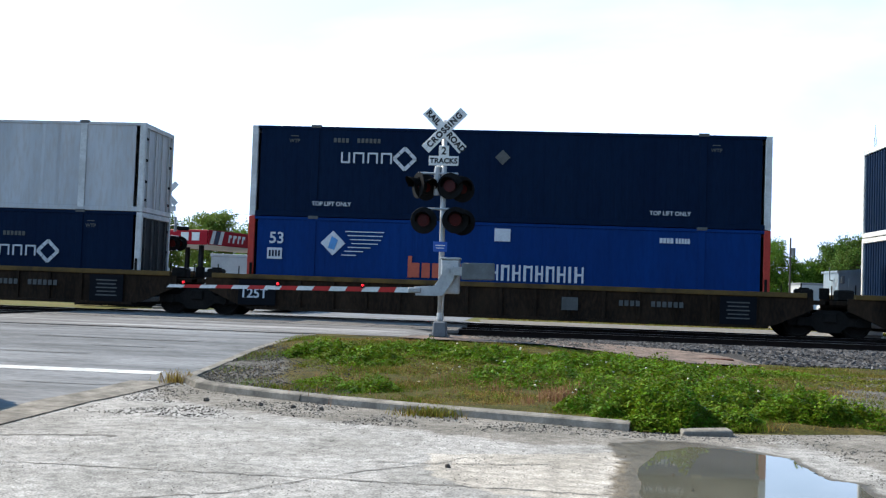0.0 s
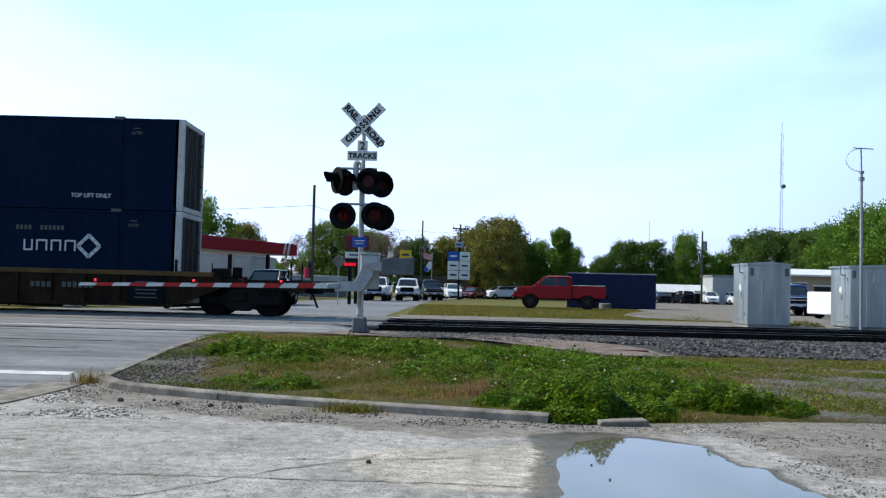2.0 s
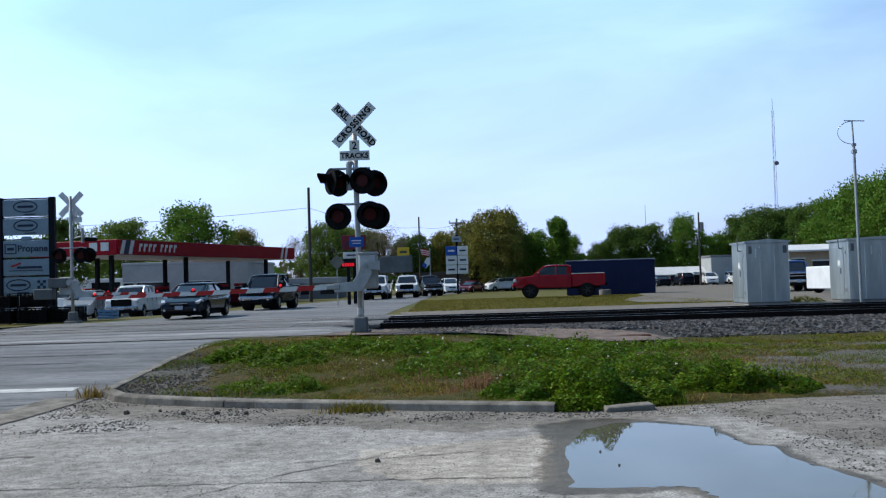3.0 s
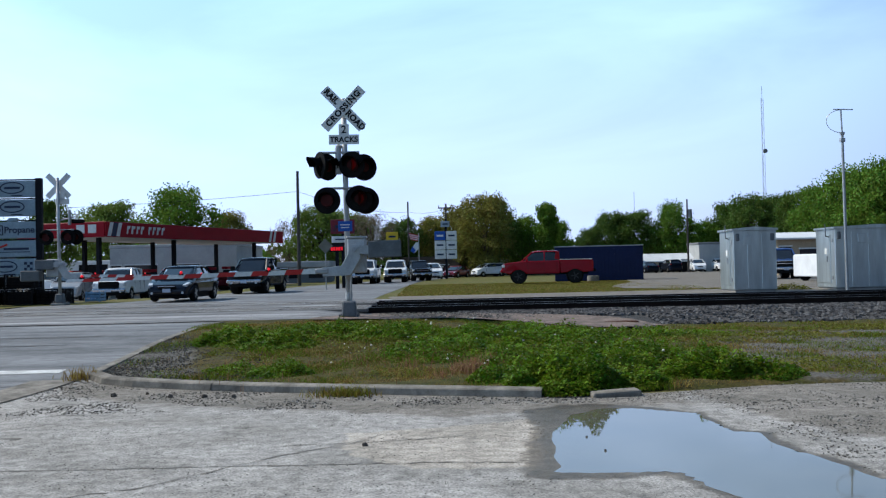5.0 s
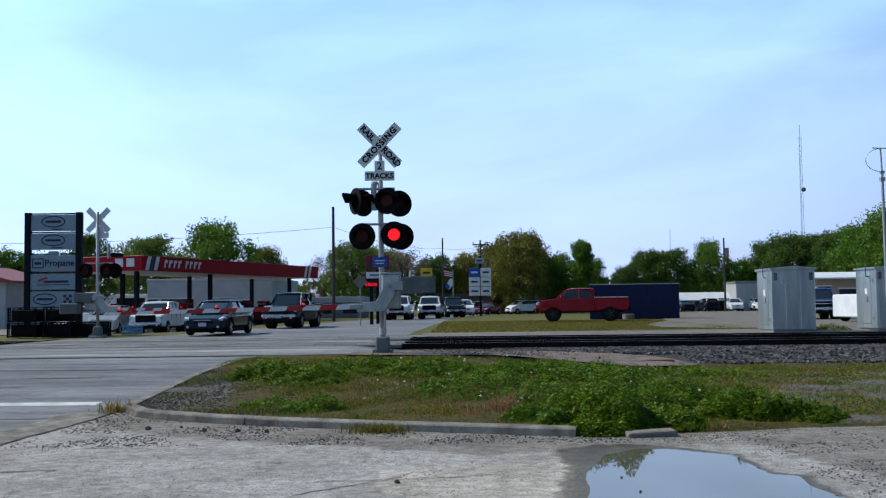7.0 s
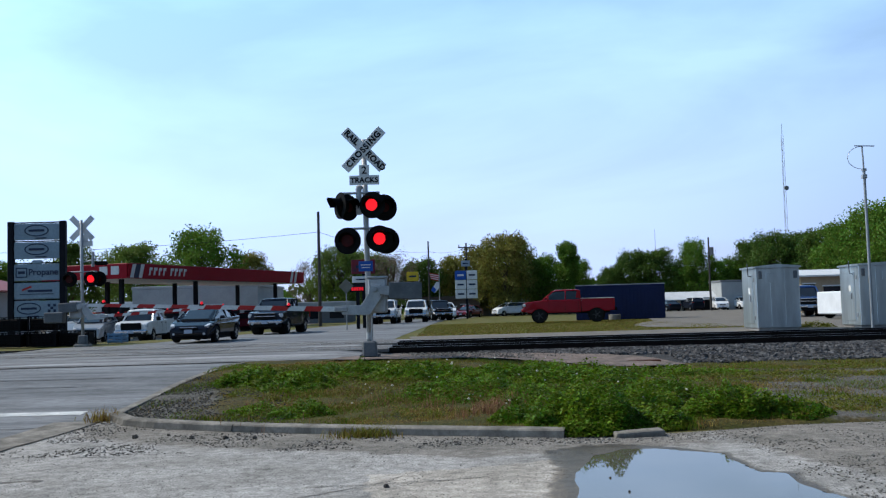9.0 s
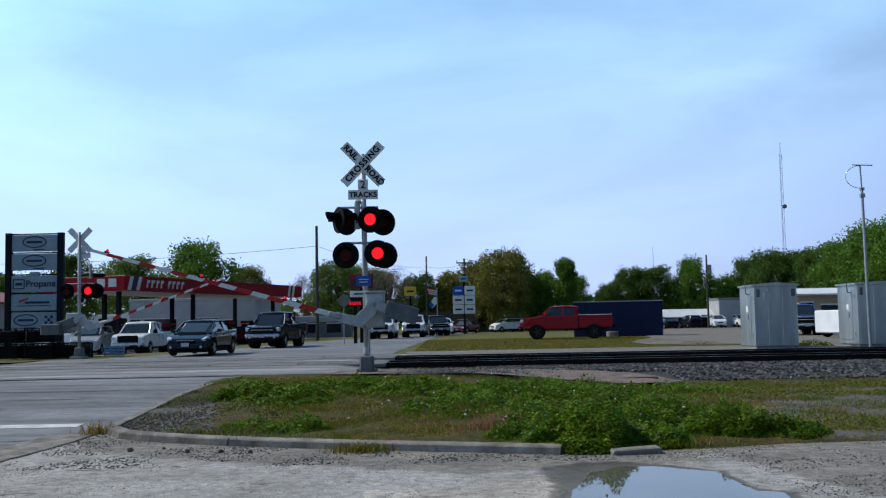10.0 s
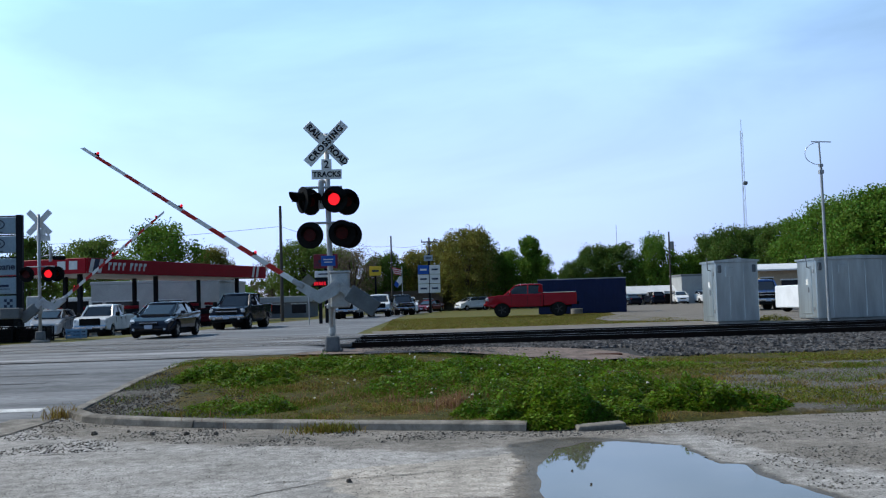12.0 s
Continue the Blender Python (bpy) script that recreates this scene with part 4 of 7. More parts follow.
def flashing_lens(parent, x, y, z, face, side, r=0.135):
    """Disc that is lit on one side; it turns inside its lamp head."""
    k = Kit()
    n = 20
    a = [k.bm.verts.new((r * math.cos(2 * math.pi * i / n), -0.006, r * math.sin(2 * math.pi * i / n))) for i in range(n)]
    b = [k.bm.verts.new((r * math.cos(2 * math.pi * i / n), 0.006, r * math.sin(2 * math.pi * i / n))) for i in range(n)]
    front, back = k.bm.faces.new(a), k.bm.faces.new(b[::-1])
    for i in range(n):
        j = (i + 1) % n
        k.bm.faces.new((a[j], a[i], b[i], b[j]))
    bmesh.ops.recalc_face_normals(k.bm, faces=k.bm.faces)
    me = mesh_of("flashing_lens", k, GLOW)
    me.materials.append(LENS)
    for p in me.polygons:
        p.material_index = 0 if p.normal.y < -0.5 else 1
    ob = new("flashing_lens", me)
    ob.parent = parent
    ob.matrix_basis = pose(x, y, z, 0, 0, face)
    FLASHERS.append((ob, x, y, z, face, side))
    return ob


def signal_mast(at, far=False):
    s = thing("crossing_signal", "silver crossing mast with crossbuck, black red-lens flashers and gate box" if not far else "distant crossing mast with white crossbuck, red flasher and gate box",
              "crossing signal", at, group="crossing signals")
    part("base_pad", Kit().box((0.56, 0.56, 0.1), (0, 0, 0.02), bevel=0.02), CONCRETE_PAD, s)
    for sx in (-0.2, 0.2):
        for sy in (-0.2, 0.2):
            part("anchor_bolt", Kit().cyl((sx, sy, 0.06), (sx, sy, 0.14), 0.022, n=6), DULLSTEEL, s)
    part("base_casting", Kit().box((0.34, 0.34, 0.36), (0, 0, 0.25), bevel=0.03, taper=(0.86, 0.86)), DULLSTEEL, s)
    part("mast", Kit().cyl((0, 0, 0.1), (-0.045, 0, 5.02), 0.062, n=16), SILVER, s, smooth=True)
    if not far:
        crossbuck(s, 4.78)
        p = part("number_plate_sign", Kit().box((0.23, 0.012, 0.26), (0, 0, 0), bevel=0.004), SIGNWHITE, s, "white plate with a black figure", at=pose(-0.04, -0.08, 4.30))
        text("2", 0.24, SIGNBLACK, p, pose(0, -0.009, 0), "lettering", 0.001)
        p = part("tracks_sign", Kit().box((0.68, 0.012, 0.22), (0, 0, 0), bevel=0.004), SIGNWHITE, s, "white plate lettered in black", at=pose(-0.04, -0.085, 4.08))
        text("TRACKS", 0.165, SIGNBLACK, p, pose(0, -0.009, -0.005), "lettering", 0.001, 1.05, weight=0.04)
        # upper arm: heads turned towards the street; lower arm: heads towards the approach
        part("upper_arm", Kit().cyl((-0.62, -0.05, 3.79), (0.3, -0.05, 3.79), 0.028), GALV, s)
        part("arm_clamp", Kit().cyl((-0.18, -0.02, 3.3), (-0.18, -0.02, 3.9), 0.07), SILVER, s)
        part("finial", Kit().lathe([(0.05, 0), (0.08, 0.03), (0.08, 0.07), (0.03, 0.1)], pose(-0.16, 0, 3.88)), SILVER, s)
        part("lower_arm", Kit().cyl((-0.5, -0.06, 2.98), (0.42, -0.06, 2.98), 0.028), GALV, s)
        heads = [(-0.60, -0.16, 3.50, -58, "x"), (-0.42, -0.10, 3.46, 40, "x"), (0.13, -0.16, 3.50, -12, "u"), (0.40, 0.0, 3.45, 22, "x"),
                 (-0.44, -0.16, 2.70, -3, "l"), (0.28, -0.16, 2.73, 3, "r"), (0.42, 0.06, 2.70, 10, "x")]
        for x, y, z, face, sd in heads:
            h = flasher(s, x, y, z, face, sd)
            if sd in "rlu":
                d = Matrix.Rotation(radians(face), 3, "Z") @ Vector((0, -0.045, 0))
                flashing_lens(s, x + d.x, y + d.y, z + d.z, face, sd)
        part("lamp_drop", Kit().cyl((0.2, -0.05, 3.79), (0.2, -0.05, 3.6), 0.03), GALV, s)
        part("blue_sign", Kit().box((0.32, 0.012, 0.23), (-0.05, -0.08, 2.12), bevel=0.004), SIGNBLUE, s, "small blue emergency notice plate")
        part("sign_line", Kit().box((0.22, 0.004, 0.02), (-0.05, -0.089, 2.15)), SIGNWHITE, s)
        part("sign_line", Kit().box((0.18, 0.004, 0.02), (-0.05, -0.089, 2.09)), SIGNWHITE, s)
        # gate machine
        k = Kit().box((0.42, 0.42, 0.78), (0.2, 0.0, 1.45), bevel=0.03)
        box = part("gate_machine", k, SILVER, s)
        part("lid", Kit().box((0.46, 0.46, 0.05), (0.2, 0, 1.86), bevel=0.015), SILVER, box)
        part("hinge", Kit().cyl((0.41, -0.1, 1.2), (0.41, -0.1, 1.7), 0.015, n=8), GALV, box)
        part("clamp", Kit().box((0.22, 0.22, 0.12), (0, 0, 1.1), bevel=0.02), GALV, s)
        part("conduit", Kit().cyl((0.05, -0.08, 0.4), (0.07, -0.1, 1.1), 0.02, n=8), GALV, s)
        part("collar", Kit().cyl((0, 0, 0.48), (0, 0, 0.62), 0.08), SILVER, s)
    else:
        crossbuck(s, 4.7, 0.08, False)
        part("sign_back", Kit().box((0.55, 0.02, 0.22), (0.12, 0.05, 4.08)), SIGNWHITE, s, "white back of the track sign")
        part("sign_back", Kit().box((0.24, 0.02, 0.28), (0.1, 0.05, 4.3)), SIGNWHITE, s)
        part("upper_arm", Kit().cyl((-0.1, 0, 3.3), (0.75, 0, 3.5), 0.025), GALV, s)
        part("drop_pipe", Kit().cyl((0.42, 0, 3.15), (0.42, 0, 3.75), 0.06), GALV, s)
        part("lamp_hood", Kit().box((0.5, 0.2, 0.16), (0.75, 0, 3.28), bevel=0.05), BLACK, s)
        part("lower_arm", Kit().cyl((-0.5, -0.06, 2.95), (0.6, -0.06, 2.95), 0.025), GALV, s)
        for x, y, sd in ((-0.46, -0.16, "l"), (0.40, -0.16, "r"), (0.62, 0.1, "x")):
            flasher(s, x, y, 2.66, 0, sd)
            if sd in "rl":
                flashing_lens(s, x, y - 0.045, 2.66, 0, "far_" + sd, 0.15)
        part("gate_machine", Kit().box((0.5, 0.42, 0.7), (-0.22, 0.0, 1.45), bevel=0.03), SILVER, s)
        part("control_box", Kit().box((0.75, 0.4, 0.42), (-0.95, -0.4, 1.15), bevel=0.03), DULLSTEEL, s)
    return s


near_at, far_at = (-1.82, 22.4, 0.46), (-14.6, 39.3, 0.46)
signal_mast(near_at)
signal_mast(far_at, True)
PIVOT_NEAR, PIVOT_FAR = (-1.66, 22.1, 2.05), (-14.4, 39.0, 2.05)


def gate(name, sign, length, at, label):
    """A gate arm that turns about its pivot, with bracket and counterweight; sign: -1 reaches towards -x."""
    gt = thing(name, label, "gate arm", at, group="gate arms")
    drop = -0.46
    # cranked bracket from the pivot down to the arm
    part("bracket", Kit().prism([(0.12 * sign, 0.1), (-0.12 * sign, 0.1), (-0.14 * sign, -0.2), (0.1 * sign, drop - 0.12), (0.72 * sign, drop - 0.12), (0.74 * sign, drop + 0.08), (0.3 * sign, drop + 0.1), (0.14 * sign, -0.1)], 0.06, bevel=0.008), SILVER, gt)
    part("bracket", Kit().prism([(0.1 * sign, drop - 0.1), (0.62 * sign, drop - 0.1), (0.62 * sign, drop + 0.06), (0.1 * sign, drop + 0.06)], 0.05, pose(0, 0.16, 0)), SILVER, gt)
    part("pivot_shaft", Kit().cyl((0, -0.08, 0), (0, 0.4, 0), 0.05), GALV, gt)
    part("weight_lever", Kit().prism([(-0.1 * sign, 0.06), (-0.1 * sign, -0.1), (-1.0 * sign, -0.2), (-1.02 * sign, 0.16)], 0.05, pose(0, -0.03, 0)), GALV, gt)
    part("counterweight", Kit().box((0.74, 0.14, 0.38), (-0.68 * sign, 0.0, -0.02), bevel=0.02), DULLSTEEL, gt, "dull grey steel counterweight plates")
    part("arm_socket", Kit().box((0.3, 0.1, 0.12), (0.74 * sign, 0, drop), bevel=0.02), GALV, gt)
    n = 15
    step = length / n
    for i in range(n):
        x = 0.8 + step * (i + 0.5)
        h = 0.115 - 0.05 * i / n
        skew = 0.03
        a, b = x - step / 2, x + step / 2
        k = Kit().prism([(a * sign - skew, drop - h / 2), (b * sign - skew, drop - h / 2), (b * sign + skew, drop + h / 2), (a * sign + skew, drop + h / 2)], 0.03)
        part("arm_stripe", k, STRIPE_RED if i % 2 else SIGNWHITE, gt)
    for x in (length + 0.8 - 0.35, length + 0.8 - 2.55, length + 0.8 - 4.5):
        lamp = part("arm_lamp", Kit().lathe([(0.03, 0), (0.034, 0.02), (0.03, 0.055), (0.012, 0.07)], pose(x * sign, 0, drop + 0.05)), ARMLAMP, gt, "small red lamp on the arm")
        part("lamp_foot", Kit().box((0.1, 0.06, 0.04), (x * sign, 0, drop + 0.05)), BLACK, lamp)
    return gt


near_gate = gate("gate_arm", -1, 5.62, PIVOT_NEAR, "red and white striped gate arm with lamps")
far_gate = gate("gate_arm", 1, 5.0, PIVOT_FAR, "striped gate arm of the far mast")

# ---- vehicles ----
GLASS_DARK = mat("car_glass", (0.012, 0.015, 0.02), (0.018, 0.02, 0.025), rough=0.06, spec=0.45)
TYRE = mat("tyre_rubber", (0.015, 0.015, 0.015), rough=0.85, spec=0.2)
RIM = mat("alloy_rim", (0.55, 0.56, 0.58), rough=0.3, metal=0.8)
DARKRIM = mat("black_rim", (0.05, 0.05, 0.053), rough=0.4, metal=0.6)
CHROME = mat("chrome", (0.62, 0.63, 0.66), rough=0.2, metal=1.0)
LAMPGLASS = mat("headlight_glass", (0.6, 0.62, 0.64), (0.45, 0.47, 0.5), rough=0.12, spec=0.8)
TAILRED = mat("tail_light_red", (0.35, 0.01, 0.01), rough=0.2)
PLATE = mat("blank_plate", (0.45, 0.5, 0.6), rough=0.5)


def paint(name, c, flake=0.3):
    return mat("car_paint_" + name, c, tuple(v * 0.85 for v in c), scale=1.2, fine=30, rough=0.14, metal=flake * 0.4, coat=0.08, spec=0.16, fine_mix=0.1)


PAINTS = {"grey": paint("dark_grey", (0.007, 0.010, 0.020), 0.0), "white": paint("white", (0.76, 0.77, 0.78), 0.0), "red": paint("red", (0.29, 0.004, 0.012), 0.0),
          "silver": paint("silver", (0.36, 0.37, 0.38), 0.5), "blue": paint("blue", (0.03, 0.07, 0.2)), "maroon": paint("maroon", (0.16, 0.02, 0.03)), "black": paint("black", (0.015, 0.016, 0.02))}


def ring(x, w, z0, z1, shoulder=0.9):
    """A cross-section of a car's cabin: y across, z up."""
    zm = z0 + (z1 - z0) * 0.55
    pts = [(-w * 0.99, z0), (-w, z0 + 0.05), (-w * (0.45 + 0.55 * shoulder), zm), (-w * shoulder - 0.02, z1 - 0.07), (-w * shoulder + 0.08, z1)]
    return [(x, y, z) for y, z in pts] + [(x, -y, z) for y, z in reversed(pts)]


def wheel_cut(x, r, z, n=8):
    """The points of a wheel opening in a side's lower edge, from its rear to its front."""
    return [(x - r * math.cos(math.pi * i / n), max(z, 0.36 + r * 0.98 * math.sin(math.pi * i / n))) for i in range(n + 1)]


def shell(top, low, cuts, w, nose, tail, bevel=0.05):
    """A car's body: its side's outline pushed across, rounded along the edges and drawn in at the ends."""
    pts = list(top)
    for x, r, z in cuts:
        pts += wheel_cut(x, r, z)
    if low:
        pts += low
    k = Kit()
    k.prism(pts, 2 * w, None, bevel)
    x0, x1 = min(p[0] for p in pts), max(p[0] for p in pts)
    for v in k.bm.verts:
        f = max(0.0, (v.co.x - (x1 - 0.75)) / 0.75)
        b = max(0.0, ((x0 + 0.6) - v.co.x) / 0.6)
        waist = 1 - 0.05 * max(0.0, (v.co.z - 0.75)) - 0.07 * max(0.0, 0.5 - v.co.z)
        v.co.y *= waist * (1 - nose * f ** 2.2) * (1 - tail * b ** 2.2)
        v.co.x -= nose * 0.55 * f * (abs(v.co.y) / w) ** 2
    return k


def wheel(v, x, y, r, rim):
    sgn = 1 if y > 0 else -1
    w = part("wheel", Kit().lathe([(r * 0.62, 0.10), (r * 0.9, 0.11), (r, 0.06), (r, -0.06), (r * 0.9, -0.11), (r * 0.62, -0.10)], pose(x, y, r, 90)), TYRE, v, "black rubber tyre", smooth=False)
    k = Kit().cyl((x, y + sgn * 0.06, r), (x, y + sgn * 0.085, r), r * 0.64, n=18)
    part("rim", k, rim, w)
    for i in range(5):
        a = 2 * math.pi * i / 5
        part("spoke", Kit().box((r * 0.58, 0.03, 0.07), (x + r * 0.3 * math.cos(a), y + sgn * 0.095, r + r * 0.3 * math.sin(a)), (0, -math.degrees(a), 0)), rim, w)


def sedan(name, label, colour, at, rz, suv=False):
    v = thing(name, label, "car", (*at, lie(*at) + 0.004), rz, group="waiting cars")
    p = PAINTS[colour]
    h = 0.3 if suv else 0.0
    top = [(2.40, 0.24), (2.44, 0.42), (2.40, 0.56), (2.24, 0.69 + h * 0.7), (1.85, 0.80 + h * 0.9), (1.3, 0.93 + h), (0.0, 0.98 + h), (-1.6, 1.03 + h), (-2.22, 1.05 + h), (-2.40, 0.96 + h), (-2.44, 0.62), (-2.38, 0.28)]
    part("body", shell(top, [], [(-1.42, 0.385, 0.22), (1.46, 0.385, 0.22)], 0.91, 0.2, 0.14, 0.045), p, v)
    # Black box hung low, so it also stands in for shade beneath the car.
    part("underbody", Kit().box((4.4, 1.5, 0.34), (0, 0, 0.31)), BLACK, v)
    roof, z0 = 1.44 + h, 0.95 + h
    back = -2.2 if suv else -1.85
    rear = back + (0.3 if suv else 0.72)
    cab = [(back, 0.76, z0, z0 + 0.1), (rear, 0.76, z0, roof - 0.05), (-0.3, 0.79, z0, roof), (0.4, 0.78, z0, roof - 0.03), (1.5, 0.78, z0 - 0.06, z0 + 0.01)]
    part("cabin_glass", Kit().loft([ring(x, w, a, b, 0.78) for x, w, a, b in cab]), GLASS_DARK, v, "dark tinted glass")
    part("roof", Kit().loft([[(x, -0.66, z - 0.03), (x, -0.62, z + 0.012), (x, -0.3, z + 0.03), (x, 0.3, z + 0.03), (x, 0.62, z + 0.012), (x, 0.66, z - 0.03)] for x, z in ((rear - 0.08, roof - 0.06), (rear + 0.3, roof - 0.01), (-0.3, roof), (0.3, roof - 0.02), (0.54, roof - 0.08))]), p, v, smooth=True)
    for sy in (-1, 1):
        part("pillar", Kit().cyl((0.5, sy * 0.63, roof - 0.06), (1.45, sy * 0.765, z0 - 0.02), 0.035, n=6), p, v)
        part("pillar", Kit().cyl((rear - 0.02, sy * 0.62, roof - 0.06), (back + 0.02, sy * 0.74, z0 + 0.04), 0.055 if not suv else 0.08, n=6), p, v)
        part("pillar", Kit().cyl((-0.28, sy * 0.645, roof - 0.02), (-0.34, sy * 0.79, z0), 0.03, n=6), BLACK, v)
        part("mirror", Kit().box((0.12, 0.2, 0.13), (0.95, sy * 0.98, z0 + 0.06), bevel=0.03), p, v)
        part("headlight", Kit().prism([(-0.22, 0.05), (0.16, -0.06), (0.2, 0.03), (-0.1, 0.12)], 0.16, pose(2.12, sy * 0.74, 0.65 + h * 0.6, 0, 0, -sy * 20), bevel=0.012), LAMPGLASS, v)
        part("tail_light", Kit().box((0.2, 0.34, 0.16), (-2.3, sy * 0.64, 0.88 + h * 0.8), (0, 0, sy * 12), bevel=0.03), TAILRED, v)
        part("fog_light", Kit().cyl((2.3, sy * 0.62, 0.36), (2.4, sy * 0.62, 0.36), 0.05, n=10), LAMPGLASS, v)
        for dx in (-0.36, 0.98, -1.2):
            part("door_seam", Kit().box((0.014, 0.012, 0.52 if dx > -1 else 0.3), (dx, sy * 0.902, 0.7 + h * 0.5 + (0.0 if dx > -1 else 0.14))), BLACK, v)
        for dx in (-0.2, -1.0):
            part("door_handle", Kit().box((0.16, 0.03, 0.03), (dx, sy * 0.905, 0.86 + h), bevel=0.006), p, v)
        for x in (-1.42, 1.46):
            wheel(v, x, sy * 0.8, 0.33, RIM)
    part("grille", Kit().box((0.06, 0.75, 0.13), (2.41, 0, 0.6 + h * 0.4), bevel=0.02), BLACK, v)
    part("grille_bar", Kit().box((0.03, 0.7, 0.025), (2.445, 0, 0.62 + h * 0.4), bevel=0.006), CHROME, v)
    part("intake", Kit().box((0.08, 1.1, 0.1), (2.4, 0, 0.32), bevel=0.02), BLACK, v)
    part("number_plate", Kit().box((0.02, 0.32, 0.15), (2.45, 0, 0.46)), PLATE, v, "blank number plate")
    return v


def pickup(name, label, colour, at, rz, tall=0.0, rim=RIM, black_trim=False):
    v = thing(name, label, "pickup truck", (*at, lie(*at) + 0.004), rz, group="pickup trucks")
    p = PAINTS[colour]
    t = tall
    wheels = (-1.76, 1.82)
    r = 0.39 + t * 0.38
    trim = CHROME if not black_trim else p
    top = [(2.84, 0.55 + t), (2.90, 0.75 + t), (2.88, 1.02 + t), (2.74, 1.13 + t), (2.2, 1.2 + t), (1.56, 1.25 + t), (0.4, 1.26 + t), (-0.78, 1.27 + t), (-0.80, 0.9 + t), (-0.80, 0.45 + t)]
    part("body", shell(top, [], [(wheels[1], r + 0.09, 0.45 + t)], 0.99, 0.10, 0.0, 0.05), p, v)
    low = [(-0.84, 0.48 + t), (-0.82, 0.9 + t), (-0.82, 1.31 + t), (-2.86, 1.31 + t), (-2.9, 1.2 + t), (-2.9, 0.55 + t)]
    bed = part("bed", shell(low, [], [(wheels[0], r + 0.09, 0.5 + t)], 0.99, 0.0, 0.03, 0.035), p, v)
    for sy in (-1, 1):
        part("bed_cap", Kit().box((2.02, 0.08, 0.035), (-1.85, sy * 0.9, 1.325 + t), bevel=0.01), BLACK if not black_trim else SIGNWHITE, bed, "plain cap along the bed's edge")
    part("bed_liner", Kit().box((1.9, 1.62, 0.02), (-1.85, 0, 1.318 + t)), BLACK, bed, "dark liner of the load bed")
    roof, z0 = 1.88 + t, 1.22 + t
    cab = [(-0.80, 0.84, z0, z0 + 0.06), (-0.70, 0.84, z0, roof - 0.06), (0.0, 0.86, z0, roof - 0.01), (0.86, 0.85, z0, roof - 0.05), (1.66, 0.86, z0 - 0.04, z0 + 0.03)]
    part("cabin_glass", Kit().loft([ring(x, w, a, b, 0.82) for x, w, a, b in cab]), GLASS_DARK, v, "dark tinted glass")
    part("roof", Kit().loft([[(x, -0.75, z - 0.05), (x, -0.70, z + 0.01), (x, -0.35, z + 0.035), (x, 0.35, z + 0.035), (x, 0.70, z + 0.01), (x, 0.75, z - 0.05)] for x, z in ((-0.78, roof - 0.07), (-0.6, roof - 0.01), (0.1, roof), (0.75, roof - 0.02), (0.95, roof - 0.08))]), p, v, smooth=True)
    for sy in (-1, 1):
        part("pillar", Kit().cyl((0.92, sy * 0.71, roof - 0.06), (1.64, sy * 0.85, z0), 0.045, n=6), p, v)
        part("pillar", Kit().prism([(-0.80, z0), (-0.46, z0), (-0.56, roof - 0.04), (-0.76, roof - 0.04)], 0.06, pose(0, sy * 0.79, 0)), p, v)
        part("pillar", Kit().cyl((0.16, sy * 0.73, roof - 0.03), (0.18, sy * 0.86, z0), 0.045, n=6), p, v)
        part("mirror", Kit().box((0.14, 0.24, 0.24), (1.28, sy * 1.08, z0 + 0.12), bevel=0.04), BLACK if colour != "red" else p, v)
        part("headlight", Kit().box((0.2, 0.34, 0.2), (2.74, sy * 0.76, 0.96 + t), (0, 0, -sy * 16), bevel=0.04), LAMPGLASS, v)
        part("fog_light", Kit().cyl((2.9, sy * 0.66, 0.56 + t), (2.97, sy * 0.66, 0.56 + t), 0.06, n=10), LAMPGLASS, v)
        part("tail_light", Kit().box((0.1, 0.14, 0.4), (-2.86, sy * 0.9, 1.02 + t), bevel=0.02), TAILRED, v)
        part("step_bar", Kit().cyl((-0.7, sy * 0.95, 0.42 + t), (1.25, sy * 0.95, 0.42 + t), 0.05, n=8), BLACK, v)
        for dx in (-0.62, 0.2, 1.22):
            part("door_seam", Kit().box((0.016, 0.012, 0.62), (dx, sy * 0.982, 0.86 + t)), BLACK, v)
        for dx in (0.34, -0.5):
            part("door_handle", Kit().box((0.16, 0.03, 0.04), (dx, sy * 0.985, 1.1 + t), bevel=0.008), BLACK if colour != "red" else p, v)
        for x in wheels:
            w = part("arch_liner", Kit().cyl((x, sy * 0.5, 0.42 + t * 0.5), (x, sy * 0.86, 0.42 + t * 0.5), r + 0.08, n=16), BLACK, v)
            wheel(v, x, sy * 0.87, r, rim)
    part("grille", Kit().box((0.1, 1.16, 0.4), (2.86, 0, 0.92 + t), bevel=0.05), BLACK, v)
    for zb, wb in ((0.94, 1.14), (1.1, 1.1)):
        part("grille_bar", Kit().box((0.05, wb, 0.05), (2.91, 0, zb + t), bevel=0.012), CHROME if not black_trim and colour != "white" else BLACK, v)
    part("front_bumper", Kit().box((0.24, 1.84, 0.2), (2.86, 0, 0.64 + t), bevel=0.06), trim, v)
    part("air_dam", Kit().box((0.16, 1.7, 0.2), (2.82, 0, 0.45 + t), bevel=0.04), BLACK, v)
    part("rear_bumper", Kit().box((0.2, 1.8, 0.2), (-2.96, 0, 0.62 + t), bevel=0.04), CHROME if not black_trim else BLACK, v)
    part("number_plate", Kit().box((0.02, 0.32, 0.15), (2.99, 0, 0.62 + t)), PLATE, v, "blank number plate")
    part("chassis", Kit().box((5.2, 1.3, 0.24), (0, 0, 0.5 + t)), BLACK, v)
    return v


